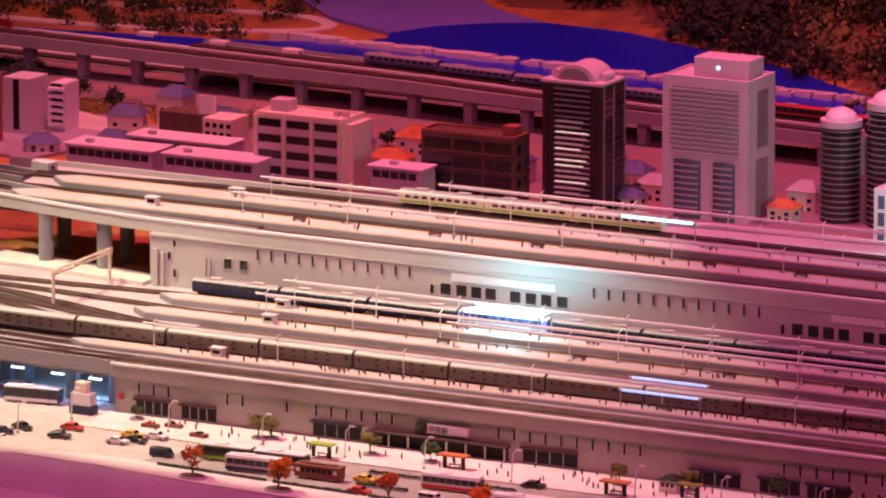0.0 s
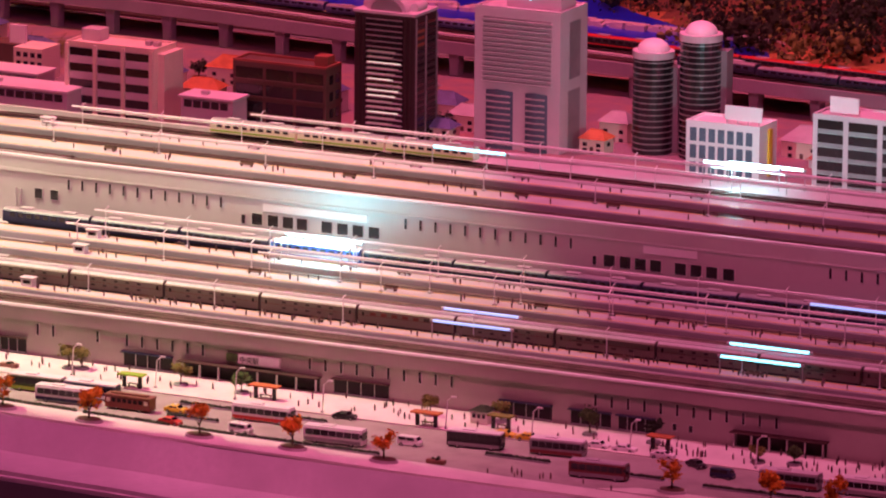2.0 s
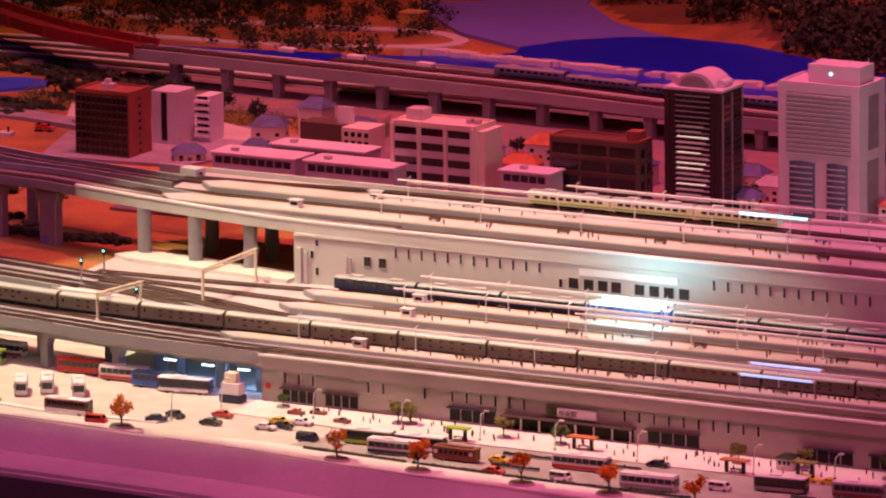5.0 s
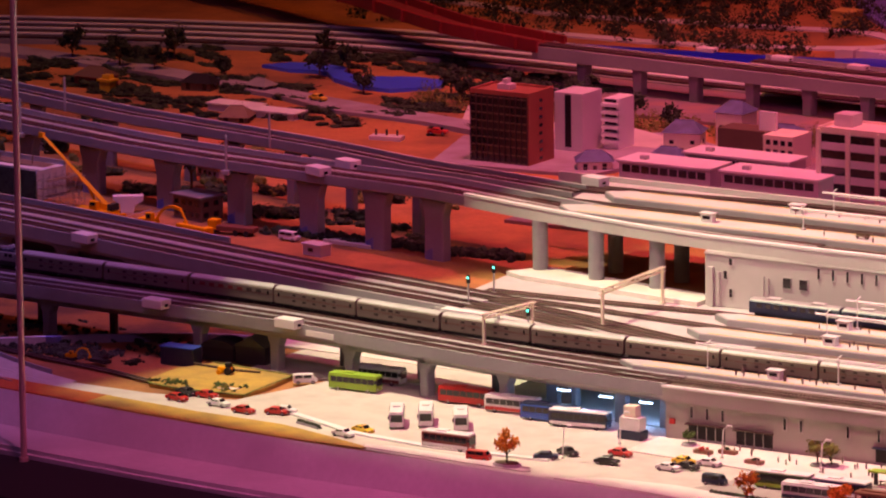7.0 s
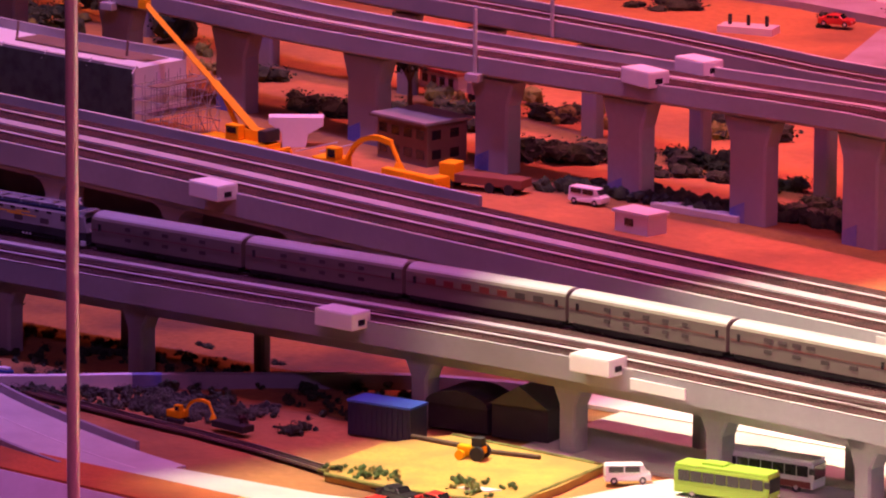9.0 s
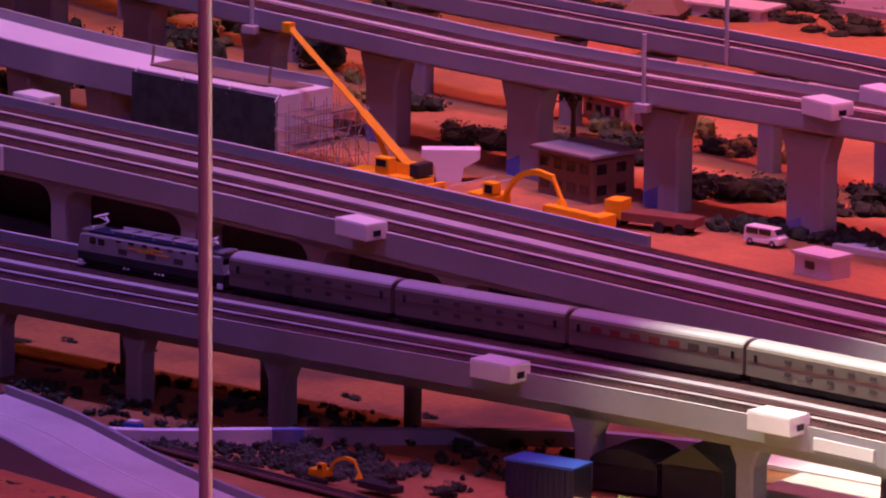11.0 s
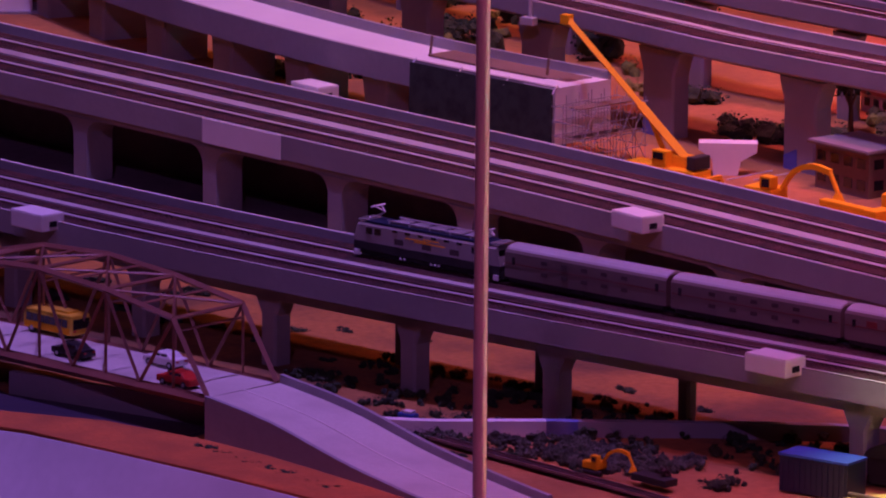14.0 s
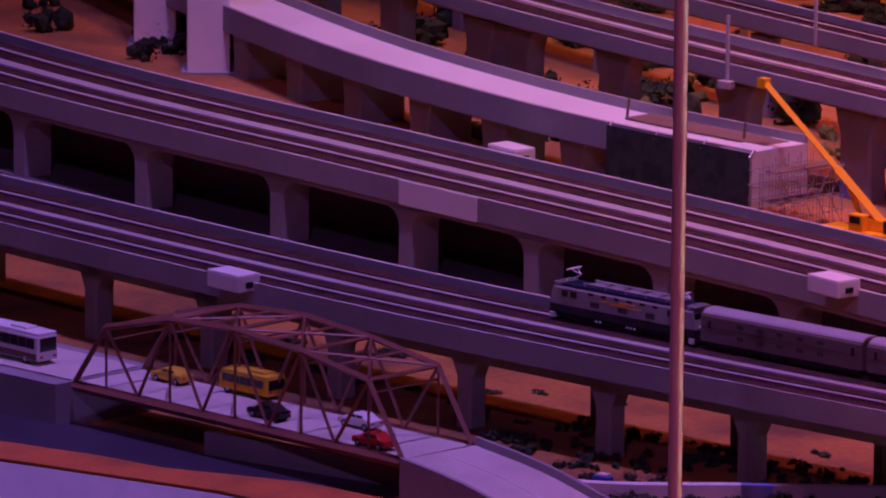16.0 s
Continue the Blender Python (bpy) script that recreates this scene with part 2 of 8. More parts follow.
BARK = material("brown_bark", (0.12, 0.075, 0.045), 0.9, vary=0.3, scale=80)
GLASS = material("dark_window_glass", (0.022, 0.020, 0.022), 0.12, vary=0.2, scale=15, bump=0.0, spec=0.6)
SMOKED = material("smoked_brown_glass", (0.085, 0.066, 0.062), 0.25, vary=0.15, scale=15, bump=0.0)
GLASS_PALE = material("pale_blue_window_glass", (0.10, 0.16, 0.20), 0.15, vary=0.2, scale=15, bump=0.0)
# near-black: stands for shade inside shops and entrances; also colours barn walls
DARK = material("near_black", (0.03, 0.025, 0.025), 0.9, vary=0.3, scale=10, bump=0.0)
OPENING_SHADE = material("opening_shade_grey", (0.17, 0.15, 0.16), 0.9, vary=0.3, scale=10, bump=0.0)
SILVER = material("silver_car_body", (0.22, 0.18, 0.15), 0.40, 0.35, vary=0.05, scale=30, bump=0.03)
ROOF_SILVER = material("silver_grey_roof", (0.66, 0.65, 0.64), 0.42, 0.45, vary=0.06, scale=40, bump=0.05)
UNDER = material("black_underframe", (0.03, 0.028, 0.027), 0.7, vary=0.3, scale=60)
TYRE = material("black_rubber", (0.02, 0.02, 0.02), 0.8, vary=0.2, scale=60)
RED = material("red_paint", (0.50, 0.025, 0.022), 0.4, vary=0.06, scale=30, bump=0.03)
DARK_RED = material("dark_red_steel", (0.27, 0.02, 0.022), 0.55, vary=0.12, scale=30, bump=0.05)
ORANGE = material("orange_machine_paint", (0.90, 0.43, 0.005), 0.6, vary=0.06, scale=40, bump=0.05, spec=0.2)
YELLOW = material("yellow_paint", (0.75, 0.50, 0.04), 0.4, vary=0.06, scale=30, bump=0.03)
BLUE = material("blue_paint", (0.05, 0.12, 0.45), 0.4, vary=0.08, scale=30, bump=0.03)
NAVY = material("navy_paint", (0.02, 0.028, 0.065), 0.4, vary=0.08, scale=30, bump=0.03)
LIME = material("lime_green_paint", (0.30, 0.50, 0.05), 0.4, vary=0.05, scale=30, bump=0.03)
MAROON = material("maroon_paint", (0.20, 0.035, 0.03), 0.4, vary=0.08, scale=30, bump=0.03)
CAR_BLACK = material("black_car_paint", (0.025, 0.022, 0.025), 0.3, vary=0.1, scale=30, bump=0.0)
GREY_METAL = material("grey_painted_metal", (0.50, 0.49, 0.48), 0.5, 0.2, vary=0.06, scale=40, bump=0.03)
BROWN_STEEL = material("brown_bridge_steel", (0.22, 0.09, 0.06), 0.5, 0.1, vary=0.12, scale=60, bump=0.08)
BRICK_RED = material("red_brown_facade", (0.33, 0.10, 0.06), 0.7, vary=0.1, scale=30)
BROWN = material("brown_facade", (0.125, 0.078, 0.052), 0.65, vary=0.1, scale=30)
BLACK_FACADE = material("black_steel_facade", (0.055, 0.034, 0.035), 0.4, 0.2, vary=0.15, scale=30, bump=0.03)
PINK_GREY = material("pale_stone_facade", (0.60, 0.56, 0.56), 0.65, vary=0.06, scale=25)
CREAM = material("cream_facade", (0.80, 0.73, 0.56), 0.65, vary=0.06, scale=25)
ROOF_RED = material("orange_roof_tiles", (0.50, 0.16, 0.05), 0.75, vary=0.2, scale=90, bump=0.4)
ROOF_BLUE = material("blue_grey_roof_tiles", (0.10, 0.12, 0.24), 0.7, vary=0.2, scale=90, bump=0.4)
TIN = material("grey_tin", (0.34, 0.33, 0.33), 0.5, 0.3, vary=0.12, scale=40)
WATER = material("deep_blue_water", (0.014, 0.022, 0.60), 0.3, vary=0.12, scale=5, bump=0.06)
RIVER = material("lilac_blue_water", (0.22, 0.20, 0.72), 0.3, vary=0.12, scale=5, bump=0.06)
NET = material("dark_green_net", (0.034, 0.046, 0.036), 0.9, vary=0.35, scale=150, bump=0.4)
HALL = material("black_hall_wall", (0.02, 0.015, 0.02), 0.9, vary=0.2, scale=3, bump=0.0)
BRASS = material("bronze_pole_metal", (0.80, 0.52, 0.43), 0.28, 0.35, vary=0.08, scale=10, bump=0.02)
LED = material("white_led_tube", (0.22, 0.80, 1.0), 0.4, vary=0.0, bump=0.0, emit=4.0)
LED_BRIGHT = material("brightest_led_tube", (0.45, 0.88, 1.0), 0.4, vary=0.0, bump=0.0, emit=11.0)
LOCO_SILVER = material("polished_locomotive_steel", (0.55, 0.52, 0.50), 0.25, 0.6, vary=0.06, scale=30, bump=0.03)
LED_STRIP = material("blue_white_led_strip", (0.5, 0.68, 1.0), 0.4, vary=0.0, bump=0.0, emit=7.0)
LED_BLUE = material("blue_led_tube", (0.35, 0.5, 1.0), 0.4, vary=0.0, bump=0.0, emit=1.2)
LED_CYAN = material("cyan_signal_light", (0.1, 1.0, 0.75), 0.4, vary=0.0, bump=0.0, emit=4.0)
GLOW_DIM = material("dim_window_glow", (0.62, 0.50, 0.44), 0.4, vary=0.0, bump=0.0, emit=0.22)
LAMP_WHITE = material("white_strip_light", (1.0, 0.93, 0.78), 0.4, vary=0.0, bump=0.0, emit=0.9)
BLUE_PATCH = material("mottled_blue", (0.10, 0.14, 0.42), 0.8, vary=0.3, scale=60, dirt=(0.25, 0.25, 0.38))
BROWN_EARTH = material("brown_scrub_earth", (0.35, 0.15, 0.04), 0.95, vary=0.4, scale=16, bump=0.5, dirt=(0.10, 0.055, 0.03))
FOREST_FLOOR = material("dark_forest_earth", (0.13, 0.06, 0.03), 0.95, vary=0.4, scale=12, bump=0.5, dirt=(0.22, 0.10, 0.035))
STREAM = material("dark_stream_water", (0.055, 0.045, 0.075), 0.35, vary=0.2, scale=12, bump=0.1)
YARD_BED = material("brown_yard_ballast", (0.14, 0.098, 0.075), 0.9, vary=0.3, scale=60, bump=0.4)
POND = material("painted_bright_pond", (0.06, 0.12, 0.85), 0.3, vary=0.1, scale=8, bump=0.05)
STREET = material("dark_city_asphalt", (0.21, 0.15, 0.17), 0.85, vary=0.25, scale=30, dirt=(0.30, 0.17, 0.15))
STREET_PALE = material("grey_country_asphalt", (0.33, 0.29, 0.33), 0.85, vary=0.15, scale=30, dirt=(0.26, 0.20, 0.22))
LILAC = material("lilac_blossom", (0.50, 0.38, 0.62), 0.8, vary=0.3, scale=90)
SHADE = material("dark_brown_awning", (0.07, 0.032, 0.026), 0.7, vary=0.2, scale=60)
FIGURE = material("figurine_paint", (0.16, 0.10, 0.09), 0.7, vary=0.3, scale=200, bump=0.0, per_object=0.8)

# ---- the hall round the layout ----
def hall():
    tagged(part("floor", boxes((-22, 12, -12, 30, -0.78, -0.70)), HALL), "black hall floor round the layout", "floor", kind="structure")
    tagged(part("ceiling", boxes((-22, 12, -12, 30, 8.2, 8.3)), HALL), "black hall ceiling with stage lamps", "ceiling", kind="structure")
    for name, r in (("wall_west", (-22.2, -22, -12, 30, -0.7, 8.2)), ("wall_east", (12, 12.2, -12, 30, -0.7, 8.2)),
                    ("wall_south", (-22, 12, -12.2, -12, -0.7, 8.2)), ("wall_north", (-22, 12, 30, 30.2, -0.7, 8.2))):
        tagged(part(name, boxes(r), HALL), "black unlit hall wall", "wall", kind="structure")


hall()


def key_shutter(eye, patch):
    """An unseen shutter plate added before a key lamp to shape its beam, hung from the ceiling."""
    t = thing("stage_spotlight", "black unseen shutter plate under the ceiling, added to shape the key light", "spotlight", "stage spotlights")
    c = sum(patch, Vector()) / len(patch)
    q = [eye + (p - eye) * 0.06 for p in patch]
    cc = eye + (c - eye) * 0.06
    o = [cc + (p - cc) * 3 for p in q]
    bm = bmesh.new()
    vi, vo = [bm.verts.new(p) for p in q], [bm.verts.new(p) for p in o]
    n = len(patch)
    for i in range(n):
        bm.faces.new((vi[i], vi[(i + 1) % n], vo[(i + 1) % n], vo[i]))
    bmesh.ops.solidify(bm, geom=bm.faces[:], thickness=0.002)
    part("shutter_plate", bm, BLACK, t)
    for p in o[:2]:
        part("hanger", rods(0.008, (p, (p.x, p.y, 8.2))), BLACK, t)


for eye, patch in zip(KEY_EYES, KEY_PATCHES):
    key_shutter(eye, patch)

# ---- plan of the viaducts: front edges from left to right ----
ZD, ZB = 0.13, 0.10
XE = -3.6                                      # right end of the station


def upper_z(x):
    return 0.28 - 0.03 * min(1.0, max(0.0, (-9.9 - x) / 1.1))


PATH_F = curve_through([(-13.4, 15.20, ZD), (-12.4, 14.93, ZD), (-11.76, 14.815, ZD), (-11.1, 14.72, ZD), (-10.5, 14.675, ZD), (-9.85, 14.645, ZD),
                        (-9.4, 14.585, ZD), (-9.0, 14.53, ZD), (-8.6, 14.505, ZD)])
PATH_M = curve_through([(-13.4, 15.86, ZD), (-12.46, 15.575, ZD), (-11.7, 15.42, ZD), (-11.0, 15.285, ZD), (-10.4, 15.15, ZD), (-9.95, 15.055, ZD), (-9.45, 14.965, ZD)])
PATH_U = [Vector((p.x, p.y, upper_z(p.x))) for p in curve_through(
    [(-13.4, 16.72, 0), (-12.3, 16.19, 0), (-11.94, 16.04, 0), (-11.5, 15.902, 0), (-11.1, 15.795, 0), (-10.7, 15.685, 0), (-10.3, 15.598, 0), (-9.9, 15.52, 0), (-9.5, 15.42, 0), (-9.05, 15.335, 0), (-8.7, 15.315, 0)])]
PATH_V = [Vector((p.x, p.y, upper_z(p.x))) for p in curve_through(
    [(-13.4, 16.95, 0), (-12.2, 16.43, 0), (-11.34, 16.145, 0), (-11.05, 16.080, 0), (-10.84, 16.023, 0), (-10.67, 15.973, 0), (-10.43, 15.897, 0), (-10.21, 15.812, 0), (-10.0, 15.74, 0), (-9.55, 15.65, 0)])]
PATH_N = curve_through([(-13.4, 16.55, 0.2), (-12.8, 16.21, 0.2), (-12.4, 15.99, 0.2), (-12.02, 15.81, 0.2), (-11.66, 15.685, 0.2), (-11.38, 15.615, 0.2), (-11.11, 15.575, 0.2)])
PATH_S = [Vector((x, 14.505, ZD)) for x in np.arange(-8.6, XE + 0.1, 0.2)]          # station front
PATH_R = curve_through([(-10.92, 17.668, 0.214), (-10.37, 17.635, 0.213), (-9.96, 17.605, 0.213), (-9.5, 17.58, 0.211), (-9.0, 17.54, 0.205), (-8.2, 17.5, 0.20), (-7.2, 17.42, 0.20), (XE, 17.3, 0.20)])


def track(path, o, owner, lift=0.004, hw=0.026, core=0.0, bed=None):
    """Two rails on a brown bed, at the offset o from the path; core is the width of a pale slab between the rails."""
    part("track_bed", strip(path, o - hw, o + hw, 0.0015, lift), bed or BALLAST, owner, "dark brown ballast bed" if bed is None else "brown ballast bed")
    if core:
        part("centre_slab", strip(path, o - core / 2, o + core / 2, lift + 0.0002, lift + 0.0014), WALKWAY if core < 0.015 else DECK, owner, "pale concrete strip between the rails")
    for k in (-0.0085, 0.0085):
        part("rail", strip(path, o + k - 0.0009, o + k + 0.0009, lift, lift + 0.0024), RAIL_DARK if core else RAIL, owner, "worn steel rail")


def sleepers(path, o, owner, lift=0.004):
    bm = bmesh.new()
    run = shifted(path, o)
    for a, b in zip(run, run[1:]):
        d = b - a
        n = max(1, int(d.length / 0.009))
        u, s = d.normalized(), Vector((-d.y, d.x, 0)).normalized()
        for i in range(n):
            c = a + d * (i / n)
            v = [bm.verts.new(c + u * e + s * f + Vector((0, 0, lift + h))) for h in (0, 0.0009) for e, f in ((-0.0016, -0.0145), (0.0016, -0.0145), (0.0016, 0.0145), (-0.0016, 0.0145))]
            for q in ((4, 5, 6, 7), (0, 1, 5, 4), (2, 3, 7, 6), (1, 2, 6, 5), (3, 0, 4, 7)):
                bm.faces.new([v[j] for j in q])
    tagged(part("tie_bed", bm, TIE, owner, "closely laid dark sleepers"), kind="stuff")


def parapets(path, w, owner, h=0.011, front=True, back=True, skirt=0.027):
    if front:
        part("parapet", sweep(path, [(0, -skirt), (0.006, -skirt), (0.006, 0.003), (0, 0.003)]), CONCRETE, owner, "grey concrete parapet")
        # white strip puts the lit top edge of the parapet into colour
        part("coping", sweep(path, [(0.0006, 0.0031), (0.0030, 0.0031), (0.0030, 0.0042), (0.0006, 0.0042)]), WHITE, owner, "thin white coping, the parapet's lit edge put into its colour")
    if back:
        part("parapet", sweep(path, [(w - 0.006, -skirt), (w, -skirt), (w, h), (w - 0.006, h)]), CONCRETE, owner, "grey concrete parapet")
        part("coping", sweep(path, [(w - 0.0056, h + 0.0002), (w - 0.0025, h + 0.0002), (w - 0.0025, h + 0.0012), (w - 0.0056, h + 0.0012)]), WHITE, owner, "thin white coping, the parapet's lit edge put into its colour")


def wall_pier(owner, p, deg, w, length, z0, z1, cap=0.0):
    """A pier as a slab across the deck, with a widening head."""
    bm = bmesh.new()
    h = 0.035
    prof = [(-w / 2, z0), (w / 2, z0), (w / 2, z1 - h), (w / 2 + cap, z1), (-w / 2 - cap, z1), (-w / 2, z1 - h)]
    front = [bm.verts.new((x, 0, z)) for x, z in prof]
    back = [bm.verts.new((x, length, z)) for x, z in prof]
    for i in range(6):
        bm.faces.new((front[i], front[(i + 1) % 6], back[(i + 1) % 6], back[i]))
    bm.faces.new(front[::-1])
    bm.faces.new(back)
    bmesh.ops.recalc_face_normals(bm, faces=bm.faces)
    bmesh.ops.bevel(bm, geom=[e for e in bm.edges if abs(e.verts[0].co.z - e.verts[1].co.z) > 0.02], offset=0.003, segments=1, affect="EDGES")
    ob = part("pier", bm, CONCRETE, owner)
    ob.matrix_basis = pose(p.x, p.y, 0, 0, 0, deg)
    return ob


def relay_box(owner_name, x, y, z, deg, l=0.062, w=0.036, h=0.021):
    t = thing(owner_name, "white box cabin on the viaduct edge", "box", "white boxes on the viaducts", pose(x, y, z, 0, 0, deg))
    part("body", boxes((-l / 2, l / 2, -w / 2, w / 2, 0, h), bevel=0.0015), WHITE, t)
    part("lid", boxes((-l / 2 + 0.0005, l / 2 - 0.0005, -w / 2 + 0.0005, w / 2 - 0.0005, h, h + 0.001)), WHITE, t)
    part("vent", boxes((l / 2, l / 2 + 0.001, -0.006, 0.006, h * 0.25, h * 0.6)), GLASS, t, "small dark vent")
    return t


# ---- front viaduct ----
TRACKS_F, TRACKS_M = (0.0365, 0.132), (0.046, 0.152)     # middle of each track behind the front edge


def front_viaduct():
    t = thing("front_viaduct", "grey concrete double-track viaduct on T-shaped piers", "viaduct")
    w = 0.176
    part("deck", sweep(PATH_F, [(0.0061, -0.027), (w - 0.0061, -0.027), (w - 0.0061, 0), (0.0061, 0)]), DECK, t)
    parapets(PATH_F, w, t, h=0.0145, skirt=0.025)
    part("girder", strip(PATH_F, 0.03, 0.15, -0.045, -0.0272), CONCRETE_DARK, t)
    part("walkway", strip(PATH_F, 0.0745, 0.0885, 0.0, 0.005), WALKWAY, t, "pale raised walkway between the tracks")
    for o in TRACKS_F:
        track(PATH_F, o, t, hw=0.036 if o < 0.1 else 0.038, core=0.007)
        sleepers(PATH_F, o, t)
    for x in (-12.32, -12.09, -11.86, -11.62, -11.39, -11.15, -10.92, -10.69, -10.465, -10.01, -9.78, -9.55, -9.32, -9.08):
        p, deg = at_x(PATH_F, x)
        s = Vector((-math.sin(radians(deg)), math.cos(radians(deg)), 0))
        wall_pier(t, p + s * 0.03, deg, 0.025, 0.03, -0.02, 0.0985, cap=0.016)
        wall_pier(t, p + s * 0.14 + Vector((0.11, 0, 0)), deg, 0.018, 0.018, -0.02, 0.0985)
    q = [p for p in PATH_F if -9.70 < p.x < -9.52]
    part("name_panel", sweep(q, [(-0.0030, -0.020), (-0.0004, -0.020), (-0.0004, -0.006), (-0.0030, -0.006)]), WHITE, t, "blank pale panel on the girder")
    return t


front_viaduct()


# ---- middle viaduct: a row of rounded openings ----
def rounded_opening_wall(path, owner, post=0.028, top=-0.0375, z0=-0.13, head=0.0, r=0.026):
    """Posts with rounded corners under the front girder."""
    for x in (-13.0, -12.72, -12.43, -12.136, -11.835, -11.56, -11.305, -11.05, -10.807, -10.55, -10.29, -10.03, -9.78):
        p, deg = at_x(path, x)
        prof = [(-post / 2, z0)]
        for i in range(6):
            a2 = radians(90 * i / 5)
            prof.append((-post / 2 - r + r * math.cos(a2), top - head - r + r * math.sin(a2)))
        for i in range(6):
            a2 = radians(90 - 90 * i / 5)
            prof.append((post / 2 + r - r * math.cos(a2), top - head - r + r * math.sin(a2)))
        prof.append((post / 2, z0))
        bm = bmesh.new()
        f = [bm.verts.new((x, 0.004, z)) for x, z in prof]
        g = [bm.verts.new((x, 0.05, z)) for x, z in prof]
        m = len(prof)
        for i in range(m):
            bm.faces.new((f[i], f[(i + 1) % m], g[(i + 1) % m], g[i]))
        bm.faces.new(f[::-1])
        bm.faces.new(g)
        bmesh.ops.recalc_face_normals(bm, faces=bm.faces)
        ob = part("pier", bm, CONCRETE_DARK, owner)
        ob.matrix_basis = pose(p.x, p.y, p.z, 0, 0, deg)


def middle_viaduct():
    t = thing("middle_viaduct", "grey concrete viaduct with dark rounded openings below", "viaduct")
    w = 0.198
    part("deck", sweep(PATH_M, [(0.0061, -0.031), (w - 0.0061, -0.031), (w - 0.0061, 0), (0.0061, 0)]), DECK, t)
    parapets(PATH_M, w, t, back=False, skirt=0.029)
    back = [p for p in PATH_M if p.x < -10.36]
    part("parapet", sweep(back, [(w - 0.006, -0.031), (w, -0.031), (w, 0.0155), (w - 0.006, 0.0155)]), CONCRETE, t, "grey concrete parapet")
    part("coping", sweep(back, [(w - 0.0056, 0.0157), (w - 0.0025, 0.0157), (w - 0.0025, 0.0167), (w - 0.0056, 0.0167)]), WHITE, t, "thin white coping, the parapet's lit edge put into its colour")
    part("girder", strip(PATH_M, 0.006, 0.05, -0.0375, -0.0312), CONCRETE_DARK, t)
    # wall and floor put the openings' shade into their dark colour
    part("back_wall", strip(PATH_M, 0.135, 0.17, -0.13, -0.0312), OPENING_SHADE, t, "dark wall added behind the openings, shade put into its colour")
    part("floor", strip(PATH_M, 0.002, 0.134, -0.1285, -0.1265), OPENING_SHADE, t, "dark floor added behind the openings, shade put into its colour")
    part("walkway", strip(PATH_M, 0.0865, 0.1090, 0.0, 0.005), WALKWAY, t, "pale raised walkway between the tracks")
    for o in TRACKS_M:
        track(PATH_M, o, t, hw=0.036, core=0.0095)
        sleepers(PATH_M, o, t)
    rounded_opening_wall(PATH_M, t)
    a = [p for p in curve_through(PATH_M, 0.01) if -11.573 < p.x < -11.40]
    part("parapet_panel", sweep(a, [(-0.0015, -0.030), (-0.0002, -0.030), (-0.0002, 0.0029), (-0.0015, 0.0029)]), WHITE, t, "newer pale parapet panel")
    return t


middle_viaduct()


# ---- upper viaducts ----
def upper_viaduct(path, w, tracks, walk, label, pier_xs, pier_o, pier_l, pier_w, track_w=0.0225, core=0.0):
    t = thing("upper_viaduct", label, "viaduct")
    part("deck", sweep(path, [(0.0061, -0.024), (w - 0.0061, -0.024), (w - 0.0061, 0), (0.0061, 0)]), DECK, t)
    parapets(path, w, t, h=0.013, skirt=0.0195)
    part("girder", strip(path, 0.03, w - 0.02, -0.030, -0.0242), CONCRETE, t)
    for a, b in walk:
        part("walkway", strip(path, a, b, 0.0, 0.005), WHITE, t, "pale raised walkway beside the track")
    for o in tracks:
        track(path, o, t, hw=track_w, core=core)
        sleepers(path, o, t)
    for x in pier_xs:
        p, deg = at_x(path, x)
        s = Vector((-math.sin(radians(deg)), math.cos(radians(deg)), 0))
        wall_pier(t, p + s * pier_o, deg, pier_w, pier_l, 0.05, p.z - 0.0305, cap=0.012)
        if pier_w < 0.05:
            continue
        # blue patch at the lower left of the pier, slanting at its top
        bm = boxes((-pier_w / 2 + 0.003, -pier_w / 2 + 0.030, -0.0006, 0.001, 0.09, 0.118))
        for v in bm.verts:
            if v.co.z > 0.1 and v.co.x > -pier_w / 2 + 0.01:
                v.co.z += 0.012
        part("foot_patch", bm, BLUE_PATCH, t, "blue patch at the pier foot").matrix_basis = pose((p + s * pier_o).x, (p + s * pier_o).y, 0, 0, 0, deg)
    return t


upper_viaduct(PATH_U, 0.116, (0.053,), (), "grey concrete upper viaduct with one broad track on slab piers",
              (-12.75, -12.5, -12.26, -12.0, -11.90, -11.665, -11.39, -11.13, -10.839, -10.573, -10.316, -10.09, -9.89), 0.022, 0.03, 0.066, 0.043, 0.023)
upper_viaduct(PATH_V, 0.058, (0.029,), (), "grey concrete single-track viaduct behind the upper viaduct",
              (-12.4, -12.0, -11.6, -11.3, -11.0, -10.82, -10.6, -10.37, -10.1), 0.016, 0.02, 0.032, 0.021, 0.005)


